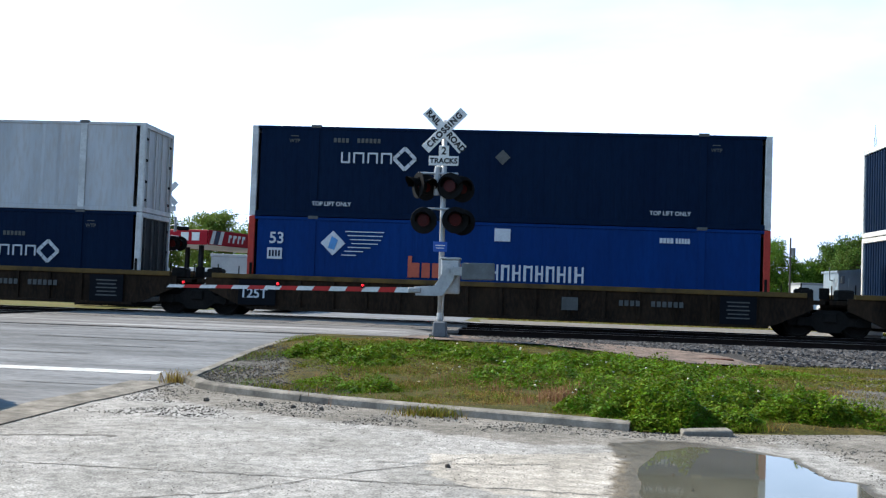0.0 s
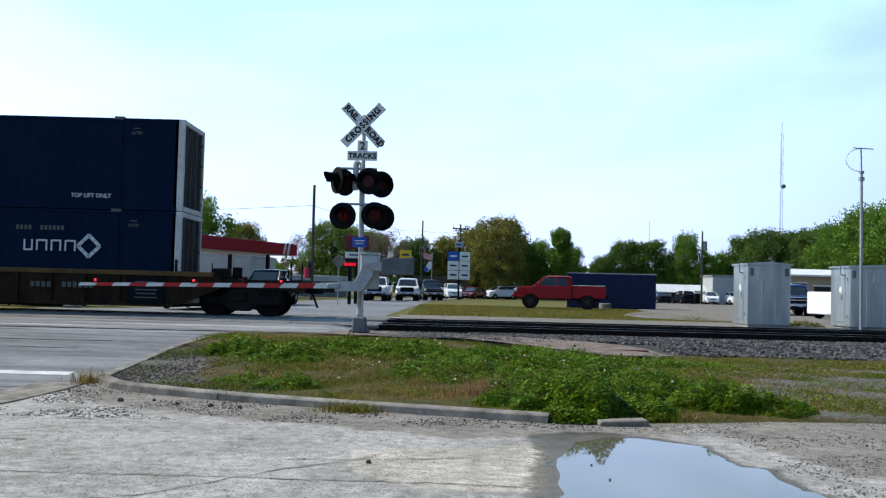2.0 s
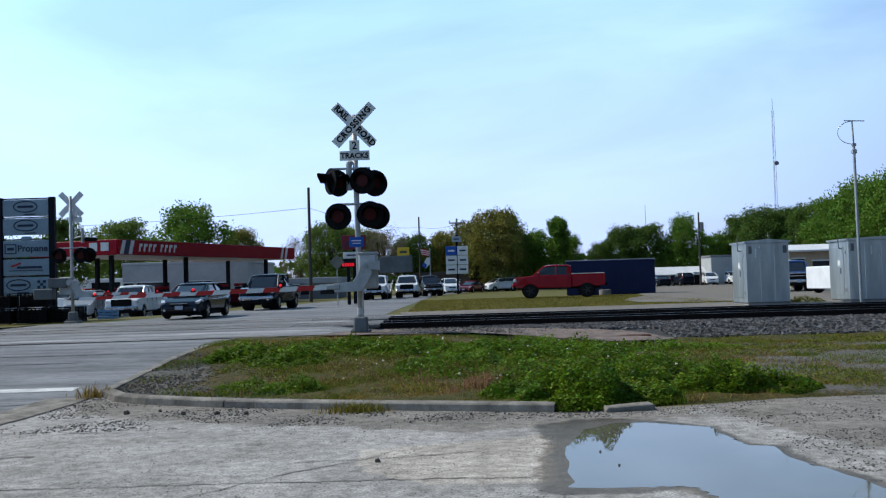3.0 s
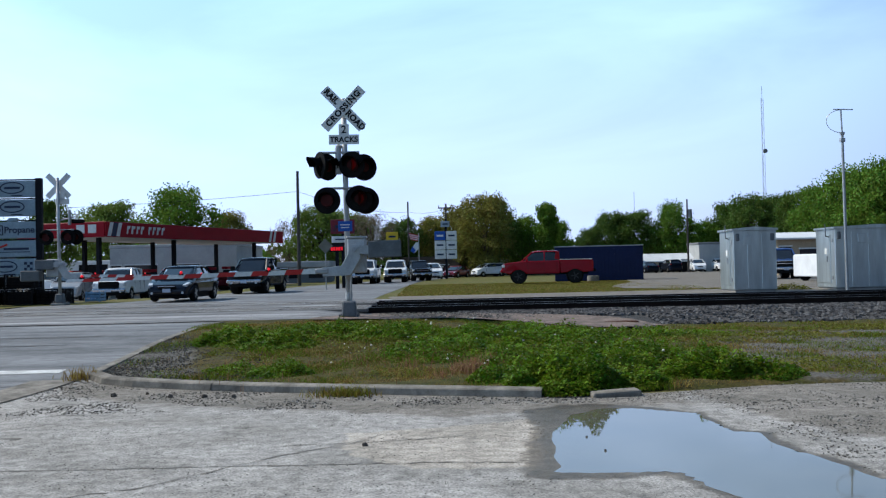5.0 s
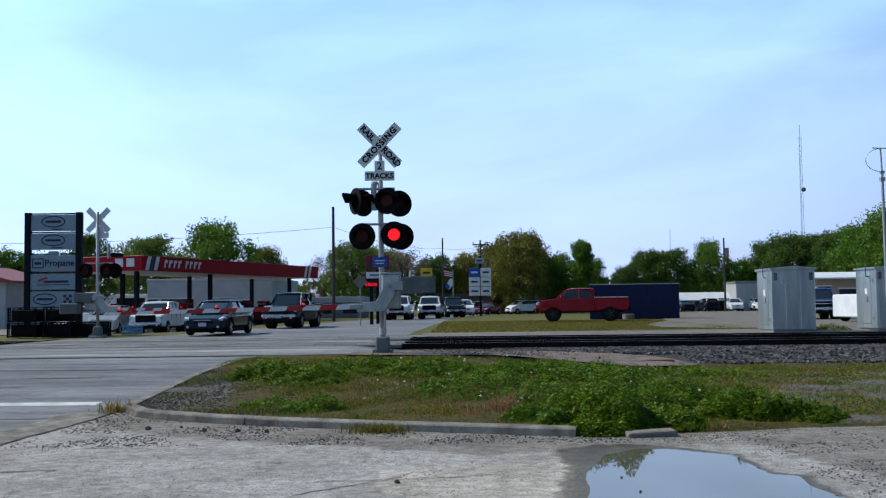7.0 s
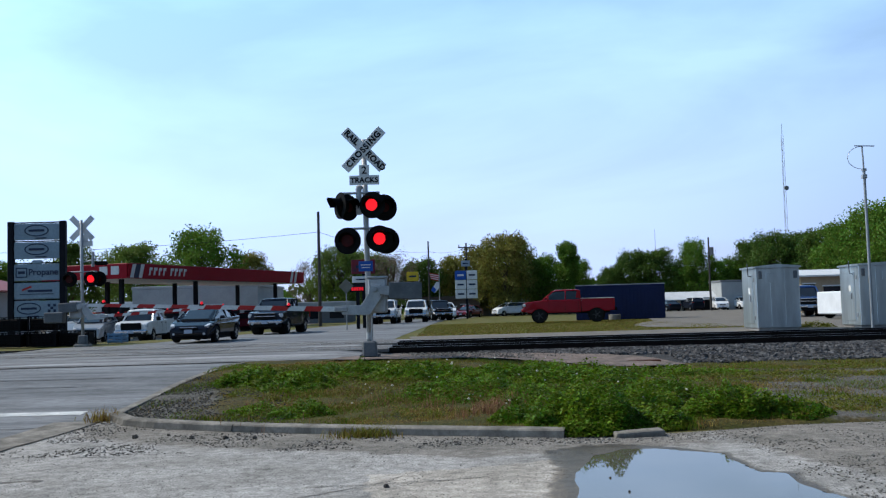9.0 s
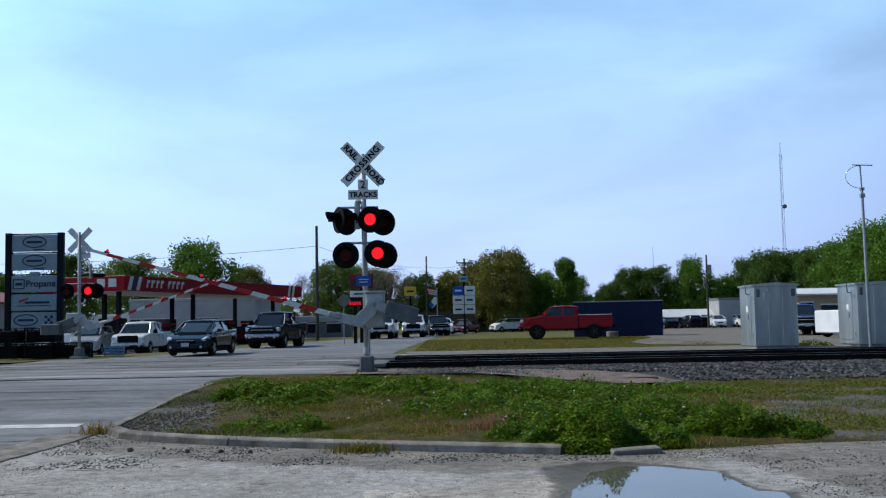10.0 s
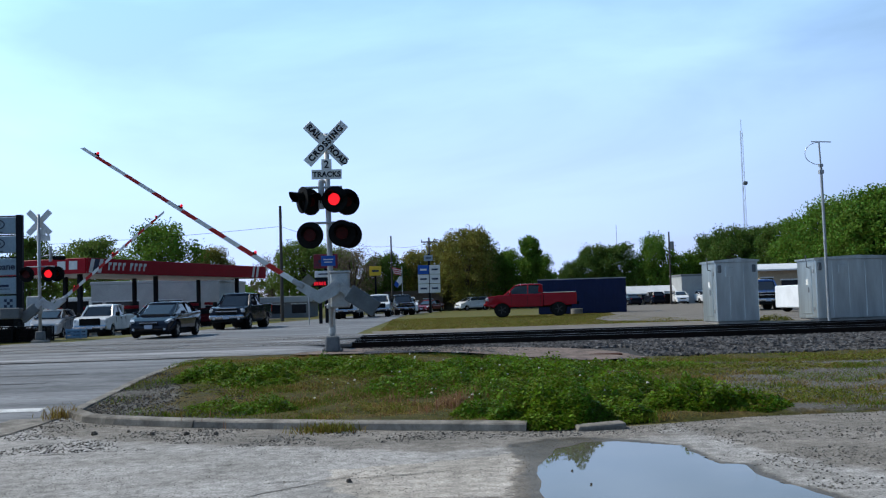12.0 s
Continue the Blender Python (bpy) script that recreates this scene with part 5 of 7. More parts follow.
def van(name, label, colour, at, rz):
    v = thing(name, label, "van", (*at, lie(*at) - 0.012), rz, group="waiting cars")
    p = PAINTS[colour]
    top = [(2.30, 0.35), (2.36, 0.6), (2.28, 0.95), (2.0, 1.12), (1.75, 1.2), (1.32, 2.02), (0.9, 2.08), (-2.3, 2.08), (-2.48, 1.95), (-2.52, 0.7), (-2.46, 0.35)]
    part("body", shell(top, [], [(-1.5, 0.42, 0.3), (1.45, 0.42, 0.3)], 0.98, 0.12, 0.03, 0.05), p, v)
    part("underbody", Kit().box((4.4, 1.6, 0.36), (0, 0, 0.38)), BLACK, v)
    part("windscreen", Kit().box((0.03, 1.6, 0.78), (1.6, 0, 1.6), (0, -27.5, 0), bevel=0.01), GLASS_DARK, v)
    part("grille", Kit().box((0.06, 1.0, 0.22), (2.35, 0, 0.78), bevel=0.02), BLACK, v)
    part("bumper", Kit().box((0.16, 1.8, 0.2), (2.36, 0, 0.5), bevel=0.04), BLACK, v)
    for sy in (-1, 1):
        part("side_window", Kit().prism([(0.2, 1.3), (1.45, 1.3), (1.12, 1.88), (0.2, 1.88)], 0.03, pose(0, sy * 0.93, 0)), GLASS_DARK, v)
        part("headlight", Kit().box((0.12, 0.3, 0.2), (2.22, sy * 0.72, 0.84), (0, 0, -sy * 14), bevel=0.03), LAMPGLASS, v)
        part("tail_light", Kit().box((0.08, 0.14, 0.5), (-2.5, sy * 0.86, 1.1), bevel=0.02), TAILRED, v)
        part("mirror", Kit().box((0.14, 0.22, 0.26), (1.35, sy * 1.08, 1.4), bevel=0.03), BLACK, v)
        for x in (-1.5, 1.45):
            wheel(v, x, sy * 0.88, 0.35, RIM)
    return v


def px(x, depth):
    """Across, for a bearing told by its place at a picture 1568 wide with a lens of 48.3 degrees, at a depth in metres."""
    return depth * (x - 784) / 1748


QUEUE = []   # cars that creep up: (object, heading, rows of seconds, x, y)


def build_vehicles():
    sedan("sedan_car", "dark grey saloon car waiting at the barrier", "grey", (-10.35, 42.0), -93)
    van("waiting_van", "dark blue van waiting behind the stop line", "blue", (-8.95, 11.4), 90)
    pickup("pickup_truck", "dark grey pickup with chrome grille waiting in the street", "grey", (-9.35, 54.5), -96)
    pickup("pickup_truck", "white pickup at the edge of the forecourt", "white", (-17.8, 58.0), -90)
    sedan("estate_car", "silver estate car on the forecourt", "silver", (-22.2, 62), -84, True)
    sedan("parked_car", "white car parked on the forecourt", "white", (-24.5, 47.0), -80)
    sedan("parked_car", "white car beside the pumps", "white", (-27, 72), -20, True)
    sedan("parked_car", "silver car under the canopy", "silver", (-21.0, 74), 170)
    sedan("parked_car", "maroon car under the canopy", "maroon", (-16.5, 80), 175)
    pickup("pickup_truck", "white pickup in the waiting queue", "white", (-5.1, 80), -92)
    pickup("pickup_truck", "white pickup in the waiting queue", "white", (-2.85, 86), -90)
    pickup("pickup_truck", "black pickup in the waiting queue", "black", (-1.1, 95), -80)
    QUEUE.append((sedan("queueing_car", "white tall car creeping up in the waiting queue", "white", (0.45, 108), -84, True), -84,
                  [(0, 1.4, 113), (2.5, 1.2, 112), (4.8, 0.43, 108.5), (6.5, 0.25, 108), (8.8, -0.36, 105), (10.5, -0.45, 104.8), (12, -0.48, 104.7)]))
    QUEUE.append((sedan("queueing_car", "maroon car creeping up behind the queue", "maroon", (3.0, 120), -115), -115,
                  [(0, 4.1, 123), (2.5, 3.9, 122), (5.0, 3.3, 120), (7.0, 2.95, 119), (8.8, 2.3, 116.5), (10.5, 2.1, 116), (12, 2.0, 115.8)]))
    sedan("parked_car", "white car beyond the grass", "white", (7.9, 130), -150, True)
    pickup("pickup_truck", "bright red pickup parked on the grass verge", "red", (7.6, 63.5), 180 - 6, 0.17, DARKRIM, True)
    for x, d, c, rz, s in ((1170, 134, "grey", 100, False), (1213, 136, "grey", 95, True), (1260, 134, "white", -95, True), (1297, 136, "white", -80, True)):
        sedan("parked_car", "%s car parked before a low building" % ("dark grey" if c == "grey" else c), c, (px(x, d), d), rz, s)
    pickup("pickup_truck", "blue pickup parked behind the relay cabins", "blue", (22.0, 62), -100)
    # white utility body behind the cabins
    u = thing("utility_trailer", "white box trailer standing in the yard", "trailer", (20.9, 52.5, lie(21, 52)), 8, group="")
    part("box_body", Kit().box((1.7, 2.6, 1.2), (0, 0, 0.84), bevel=0.05), PAINTS["white"], u)
    part("mudguard", Kit().box((0.8, 2.66, 0.1), (-0.2, 0, 0.62), bevel=0.03), BLACK, u)
    for sy in (-1.2, 1.2):
        wheel(u, -0.2, sy, 0.34, RIM)


build_vehicles()

# ---- buildings and street furniture ----
CANOPY_RED = mat("canopy_red", (0.30, 0.008, 0.018), (0.25, 0.007, 0.015), scale=1, rough=0.5, spec=0.08)
WHITEPAINT = mat("white_paint", (0.66, 0.67, 0.67), (0.55, 0.56, 0.56), scale=0.8, fine=8, rough=0.6)
STUCCO = mat("pale_wall", (0.42, 0.43, 0.43), (0.34, 0.35, 0.35), scale=0.5, fine=10, rough=0.85)
TANWALL = mat("tan_wall", (0.36, 0.29, 0.2), (0.3, 0.24, 0.17), scale=0.7, fine=12, rough=0.85)
GREYWALL = mat("grey_wall", (0.2, 0.21, 0.22), (0.16, 0.165, 0.17), scale=0.7, fine=10, rough=0.8)
DARKSTEEL = mat("dark_column_paint", (0.010, 0.011, 0.016), (0.014, 0.015, 0.02), scale=2, rough=0.6, spec=0.06)
SHINGLE = mat("brown_shingle", (0.12, 0.09, 0.07), (0.09, 0.07, 0.055), scale=1.5, fine=14, rough=0.9)
REDROOF = mat("red_metal_roof", (0.28, 0.05, 0.04), (0.22, 0.045, 0.035), scale=1, rough=0.5)
SHEDBLUE = mat("blue_shed_paint", (0.006, 0.014, 0.06), (0.005, 0.011, 0.045), scale=0.6, fine=8, rough=0.6, spec=0.2)
WOODPOLE = mat("weathered_pole_wood", (0.09, 0.082, 0.075), (0.065, 0.058, 0.052), scale=2, fine=20, rough=0.9, stretch=(1, 1, 0.1))
SIGNGREY = mat("sign_panel", (0.28, 0.36, 0.42), (0.23, 0.30, 0.36), scale=1, fine=12, rough=0.4)
SIGNNAVY = mat("sign_ink", (0.03, 0.04, 0.08), rough=0.5)
SIGNYELLOW = mat("sign_yellow", (0.6, 0.42, 0.03), (0.5, 0.36, 0.03), rough=0.5)
ALU = mat("mill_aluminium", (0.62, 0.69, 0.71), (0.40, 0.45, 0.47), scale=1.1, fine=5, rough=0.3, metal=0.75, stretch=(1, 1, 0.15), fine_mix=0.2, mottle=0.15, mottle_scale=1.5)


def box_house(name, label, x0, x1, y, depth, z1, wall, roof, eave=0.3, fascia=0.5, windows=(), roof_rise=0.0, lean_to=False):
    """A low building: walls, roof with fascia, door and window pieces on its front."""
    z0 = lie((x0 + x1) / 2, y)
    h = thing(name, label, "building", ((x0 + x1) / 2, y + depth / 2, z0))
    w, t = x1 - x0, z1 - z0
    for nm, sz, at in (("wall", (w, 0.25, t - fascia), (0, -depth / 2, (t - fascia) / 2)), ("wall", (w, 0.25, t - fascia), (0, depth / 2, (t - fascia) / 2)),
                       ("wall", (0.25, depth - 0.26, t - fascia), (-w / 2 + 0.125, 0, (t - fascia) / 2)), ("wall", (0.25, depth - 0.26, t - fascia), (w / 2 - 0.125, 0, (t - fascia) / 2))):
        part(nm, Kit().box(sz, at), wall, h)
    if roof_rise:
        part("roof", Kit().prism([(-w / 2 - eave, t - fascia), (w / 2 + eave, t - fascia), (w / 2 + eave, t - fascia + 0.15), (0, t + roof_rise), (-w / 2 - eave, t - fascia + 0.15)], depth + 2 * eave), roof, h)
    elif lean_to:
        slope = [(-depth / 2 - eave, t - fascia), (-depth / 2 - eave, t - fascia + 0.12), (0, t + 0.3), (depth / 2 + eave, t - fascia + 0.12), (depth / 2 + eave, t - fascia)]
        part("roof", Kit().prism(slope, w + 2 * eave, pose(0, 0, 0, 0, 0, 90)), roof, h)
    else:
        part("roof", Kit().box((w + 2 * eave, depth + 2 * eave, fascia), (0, 0, t - fascia / 2), bevel=0.04), roof, h)
    for kind, fx, fw, fz, fh in windows:
        f = part(kind, Kit().box((fw, 0.1, fh), (fx, -depth / 2 - 0.11, fz)), GLASS_DARK if kind == "window" else BLACK, h)
        part("frame", Kit().box((fw + 0.16, 0.06, 0.1), (fx, -depth / 2 - 0.15, fz + fh / 2 + 0.03)), WHITEPAINT, f)
    return h


def build_station():
    c = thing("station_canopy", "red filling-station canopy with white soffit on dark columns", "canopy", (0, 0, 0))
    # corners of the roof on the ground plan: the near right corner, the far end of the long side
    a, b = Vector((-20.8, 64.0)), Vector((-12.8, 87.0))
    d = (b - a).normalized()
    n = Vector((-d.y, d.x))
    width, top, bot = 7.0, 5.05, 4.05
    length = (b - a).length
    ang = math.degrees(math.atan2(d.y, d.x))
    base = pose(a.x, a.y, 0, 0, 0, ang)   # x along the long side, y to the left of it

    def put(name, kit, material, label="", parent=c):
        return part(name, kit, material, parent, label, at=base)

    put("fascia", Kit().box((length, 0.1, top - bot), (length / 2, 0, (top + bot) / 2), bevel=0.03), CANOPY_RED, "red fascia with white bars")
    put("fascia", Kit().box((length, 0.1, top - bot), (length / 2, width, (top + bot) / 2), bevel=0.03), CANOPY_RED)
    put("fascia", Kit().box((0.1, width - 0.12, top - bot), (0, width / 2, (top + bot) / 2), bevel=0.03), CANOPY_RED)
    put("fascia", Kit().box((0.1, width - 0.12, top - bot), (length, width / 2, (top + bot) / 2), bevel=0.03), CANOPY_RED)
    put("soffit", Kit().box((length - 0.2, width - 0.2, 0.1), (length / 2, width / 2, bot + 0.06)), WHITEPAINT, "white underside")
    put("roof_deck", Kit().box((length - 0.2, width - 0.2, 0.1), (length / 2, width / 2, top - 0.15)), GREYWALL)
    for x in (0.1, 1.0, length - 2.6, length - 1.9):
        put("fascia_stripe", Kit().prism([(x, bot + 0.05), (x + 0.35, bot + 0.05), (x + 0.65, top - 0.05), (x + 0.3, top - 0.05)], 0.02, pose(0, -0.06, 0)), WHITEPAINT)
    put("fascia_stripe", Kit().prism([(0.5, bot + 0.05), (0.95, bot + 0.05), (1.25, top - 0.05), (0.8, top - 0.05)], 0.02, pose(0, -0.06, 0)), SIGNNAVY)
    # the station's name as plain slanted bars
    x = 2.1
    for w in (0.36, 0.42, 0.36, 0.36, 0, 0.36, 0.36, 0.42, 0.36):
        if w:
            put("name_bar", Kit().prism([(x, 4.3), (x + w * 0.42, 4.3), (x + w * 0.42 + 0.1, 4.82), (x + 0.1, 4.82)], 0.02, pose(0, -0.06, 0)), WHITEPAINT)
            put("name_bar", Kit().prism([(x + w * 0.46, 4.62), (x + w, 4.62), (x + w + 0.05, 4.82), (x + w * 0.46 + 0.08, 4.82)], 0.02, pose(0, -0.06, 0)), WHITEPAINT)
        x += (w or 0.2) + 0.14
    for y0 in (1.0, 1.9):
        put("name_bar", Kit().box((0.02, 0.62, 0.55), (-0.06, y0, 4.6)), WHITEPAINT)
    for y, row in ((1.3, (1.0, 9.6, 21.6)), (5.2, (4.5, 12.6, 21.9))):
        for x in row:
            g = (base @ Vector((x, y, 0)))
            g = lie(g.x, g.y)
            col = put("column", Kit().box((0.28, 0.28, bot - g + 0.05), (x, y, (bot + g) / 2), bevel=0.03), DARKSTEEL)
            put("column_foot", Kit().box((0.6, 0.6, 0.35), (x, y, g + 0.16), bevel=0.04), GREYWALL, "", col)
    for x in (3.4, 6.6, 11.6, 14.6, 17.2, 19.6):
        for y in (1.3, 5.2):
            g = base @ Vector((x, y, 0))
            m = base @ pose(x, y, lie(g.x, g.y) - 0.01)
            f = thing("fuel_pump", "dark fuel pump with a canopy head on an island", "fuel pump", (0, 0, 0), group="fuel pumps")
            f.matrix_basis = m
            part("plinth", Kit().box((1.4, 0.9, 0.16), (0, 0, 0.08), bevel=0.03), KERB, f)
            part("cabinet", Kit().box((0.75, 0.5, 1.5), (0, 0, 0.9), bevel=0.04), DARKSTEEL, f)
            part("display", Kit().box((0.5, 0.04, 0.3), (0, -0.26, 1.3)), SIGNGREY, f)
            part("head", Kit().box((1.0, 0.55, 0.22), (0, 0, 1.8), bevel=0.05), CANOPY_RED, f)
            part("hose", Kit().cyl((0.36, -0.27, 1.5), (0.42, -0.3, 0.5), 0.025, n=8), BLACK, f)
    box_house("shop_building", "pale flat-roofed shop behind the pumps", -29.5, -17.8, 92, 14, 4.3, STUCCO, STUCCO, 0.1, 0.3,
              [("window", -3.0, 3.0, 1.5, 1.7), ("window", 1.2, 2.4, 1.5, 1.7), ("door", 3.6, 1.1, 1.1, 2.1), ("window", -5.3, 0.9, 1.5, 1.7)])
    box_house("white_shed", "low white metal building", -44, -30.2, 104, 8, 3.1, WHITEPAINT, WHITEPAINT, 0.2, 0.3, [("door", 2.0, 3.0, 1.2, 2.3)])
    box_house("mart_building", "shop with a red metal roof and a pale gable", -47.5, -38.2, 82, 10, 4.6, STUCCO, REDROOF, 0.6, 0.7, [("window", 1.5, 3.4, 1.4, 1.6), ("door", -2.4, 1.2, 1.1, 2.1)], 0.9)


build_station()


def build_pylon():
    y = 44.0
    s = thing("pylon_sign", "tall sign of five grey panels between two dark posts", "pylon sign", (0, y, lie(-19, y)))
    xl, xr = px(8, y), px(100.5, y)
    for x in (xl, xr):
        part("post", Kit().box((0.26, 0.26, 5.55), (x, 0, 2.72), bevel=0.02), DARKSTEEL, s)
    mid, w = (xl + xr) / 2, 2.05
    ztop = 5.4
    for i, (dz, hh) in enumerate(((0.0, 0.74), (0.84, 0.74), (1.82, 0.74), (2.66, 0.72), (3.46, 0.78))):
        z = ztop - dz - hh / 2
        p = part("panel", Kit().box((w, 0.14, hh), (mid, 0, z), bevel=0.02), SIGNGREY, s)
        part("panel_frame", Kit().box((w + 0.24, 0.1, 0.05), (mid, 0.02, z + hh / 2 + 0.045)), DARKSTEEL, p)
        if i in (0, 1, 4):
            k = Kit()
            cx, cz, n = mid + (0 if i < 4 else -0.35), z + 0.05, 28
            rings = []
            for j in range(n + 1):
                a = 2 * math.pi * j / n
                rings.append([(cx + (0.52 + u) * math.cos(a), -0.08 + w, cz + (0.24 + u) * math.sin(a)) for u, w in ((-0.024, 0.01), (-0.024, -0.01), (0.024, -0.01), (0.024, 0.01))])
            k.loft(rings)
            part("oval_mark", k, SIGNNAVY, p, "dark oval outline")
            part("mark_bar", Kit().box((0.7, 0.02, 0.1), (cx, -0.08, cz)), SIGNNAVY, p)
            part("mark_bar", Kit().box((0.5, 0.02, 0.04), (cx + 0.2, -0.08, z - 0.29)), SIGNNAVY, p)
            if i == 4:
                for u in range(3):
                    for q in range(3):
                        if (u + q) % 2 == 0:
                            part("check_square", Kit().box((0.12, 0.02, 0.12), (mid + 0.55 + u * 0.125, -0.08, cz - 0.12 + q * 0.125)), SIGNNAVY, p)
        elif i == 2:
            text("Propane", 0.4, SIGNNAVY, p, pose(mid + 0.3, -0.085, z), "lettering", 0.004)
            for dx, dz2, a, b in ((-0.24, 0, 0.04, 0.4), (0.24, 0, 0.04, 0.4), (0, 0.2, 0.5, 0.04), (0, -0.2, 0.5, 0.04), (0, 0, 0.3, 0.12)):
                part("mark_bar", Kit().box((a, 0.02, b), (mid - 0.68 + dx, -0.08, z + dz2)), SIGNNAVY, p)
            part("panel_cap", Kit().box((0.5, 0.14, 0.2), (mid, 0, z + 0.45), bevel=0.06), SIGNGREY, p)
        else:
            part("mark_bar", Kit().box((1.1, 0.02, 0.1), (mid + 0.15, -0.08, z)), SIGNNAVY, p)
            part("mark_bar", Kit().box((0.45, 0.02, 0.08), (mid - 0.45, -0.08, z + 0.12), (0, -20, 0)), STRIPE_RED, p)
            part("mark_bar", Kit().box((1.5, 0.02, 0.03), (mid, -0.08, z - 0.14)), SIGNNAVY, p)
    # stacked wire cages at the sign's foot
    for i, (x, yy, zz) in enumerate(((-17.9, 40.3, 0), (-16.6, 40.6, 0), (-15.4, 40.9, 0), (-17.9, 40.35, 0.63), (-16.6, 40.65, 0.63), (-17.2, 41.8, 0), (-15.9, 42.0, 0.0))):
        g = thing("wire_cage", "dark steel wire cage pallet, empty, in a stack", "wire cage", (x, yy, lie(x, yy) + zz), random.uniform(-5, 5), group="stacked wire cages")
        g.scale = (1, 1, 0.82)
        for sx in (-0.58, 0.58):
            for sy in (-0.45, 0.45):
                part("upright", Kit().box((0.06, 0.06, 0.74), (sx, sy, 0.37)), BLACK, g)
        for z in (0.06, 0.2, 0.34, 0.48, 0.62, 0.72):
            for sy in (-0.45, 0.45):
                part("wire", Kit().box((1.16, 0.03, 0.035), (0, sy, z)), BLACK, g)
            for sx in (-0.58, 0.58):
                part("wire", Kit().box((0.03, 0.9, 0.035), (sx, 0, z)), BLACK, g)
        for j in range(7):
            part("wire", Kit().box((0.025, 0.025, 0.7), (-0.5 + j * 0.165, -0.45, 0.38)), BLACK, g)
        part("deck", Kit().box((1.2, 0.94, 0.08), (0, 0, 0.06)), BLACK, g)
        # A near-black block fills the cage, so that the stack looks dense.
        if i != 6:
            part("load", Kit().box((1.02, 0.78, 0.56), (0, 0, 0.36), bevel=0.06), mat("dark_cage_fill", (0.010, 0.010, 0.012), (0.02, 0.017, 0.017), scale=5, rough=0.8), g, "plain dark block inside")


build_pylon()


def build_crates():
    """Pale blue slatted crates at the forecourt's edge."""
    tint = mat("pale_blue_plastic", (0.22, 0.36, 0.52), (0.17, 0.29, 0.44), scale=3, rough=0.5)
    c = thing("blue_crate", "pale blue slatted plastic crate at the forecourt's edge", "crate", (-14.45, 43.0, lie(-14.4, 43)), -6)
    for z in (0.08, 0.22, 0.36):
        for y in (-0.3, 0.3):
            part("slat", Kit().box((0.66, 0.03, 0.1), (0, y, z), bevel=0.008), tint, c)
        for x in (-0.32, 0.32):
            part("slat", Kit().box((0.03, 0.58, 0.1), (x, 0, z), bevel=0.008), tint, c)
    for x in (-0.31, 0.31):
        for y in (-0.28, 0.28):
            part("corner_post", Kit().box((0.06, 0.06, 0.44), (x, y, 0.22), bevel=0.01), tint, c)
    part("base", Kit().box((0.62, 0.56, 0.05), (0, 0, 0.04)), tint, c)


build_crates()


def relay_cabin(name, x0, x1, y0, depth, h, label, vents=True):
    c = thing(name, label, "equipment cabin", ((x0 + x1) / 2, y0 + depth / 2, lie(x0, y0) - 0.02), 0, group="equipment cabins")
    w = x1 - x0
    part("body", Kit().box((w, depth, h - 0.2), (0, 0, (h - 0.2) / 2 + 0.12), bevel=0.02), ALU, c)
    part("roof", Kit().prism([(-w / 2 - 0.06, 0), (w / 2 + 0.06, 0), (w / 2 + 0.06, 0.07), (0, 0.14), (-w / 2 - 0.06, 0.07)], depth + 0.12, pose(0, 0, h - 0.09)), ALU, c, "shallow pitched aluminium roof")
    part("plinth", Kit().box((w - 0.1, depth - 0.1, 0.16), (0, 0, 0.06)), CONCRETE_PAD, c)
    # Raised strips stand in for upright streaks of reflection; the sheet has no seams.
    nn = 3 if w < 2 else 5
    for i in range(1, nn):
        part("seam", Kit().box((0.035, 0.02, h - 0.35), (-w / 2 + w * i / nn, -depth / 2 - 0.008, h / 2), bevel=0.005), ALU, c)
    for z in (0.5, 1.9):
        part("hinge", Kit().box((0.03, 0.1, 0.14), (-w / 2 - 0.012, -depth / 2 + 0.25, z)), GALV, c)
    d = part("door", Kit().box((0.03, depth * 0.6, h - 0.6), (-w / 2 - 0.012, 0.05, h / 2), bevel=0.008), ALU, c)
    part("handle", Kit().box((0.05, 0.04, 0.22), (-w / 2 - 0.04, -0.25, h / 2)), GALV, d)
    part("notice", Kit().box((0.006, 0.22, 0.22), (-w / 2 - 0.03, -0.1, h * 0.62)), SIGNWHITE, d)
    for x in (-w / 2 + 0.15, w / 2 - 0.15):
        part("lifting_lug", Kit().box((0.13, 0.06, 0.28), (x, -depth / 2 - 0.02, h - 0.34), bevel=0.015), DULLSTEEL, c)
    part("vent", Kit().box((0.3, 0.03, 0.34), (-w * 0.18, -depth / 2 - 0.012, h - 0.46), bevel=0.006), ALU, c)
    part("cable_pipe", Kit().cyl((-w / 2 - 0.16, -depth / 2 + 0.5, h + 0.1), (-w / 2 - 0.14, -depth / 2 + 0.5, h - 0.35), 0.02, n=8), DULLSTEEL, c)
    part("cable_pipe", Kit().cyl((-w / 2 - 0.15, -depth / 2 + 0.5, h - 0.35), (-w / 2 + 0.02, -depth / 2 + 0.5, h - 0.4), 0.02, n=8), DULLSTEEL, c)
    return c


relay_cabin("relay_cabin", 11.35, 12.95, 36.6, 1.75, 2.42, "silver aluminium relay cabin with lifting lugs")
relay_cabin("relay_cabin", 15.15, 18.3, 36.6, 1.8, 2.42, "long silver aluminium relay cabin beside the mast")


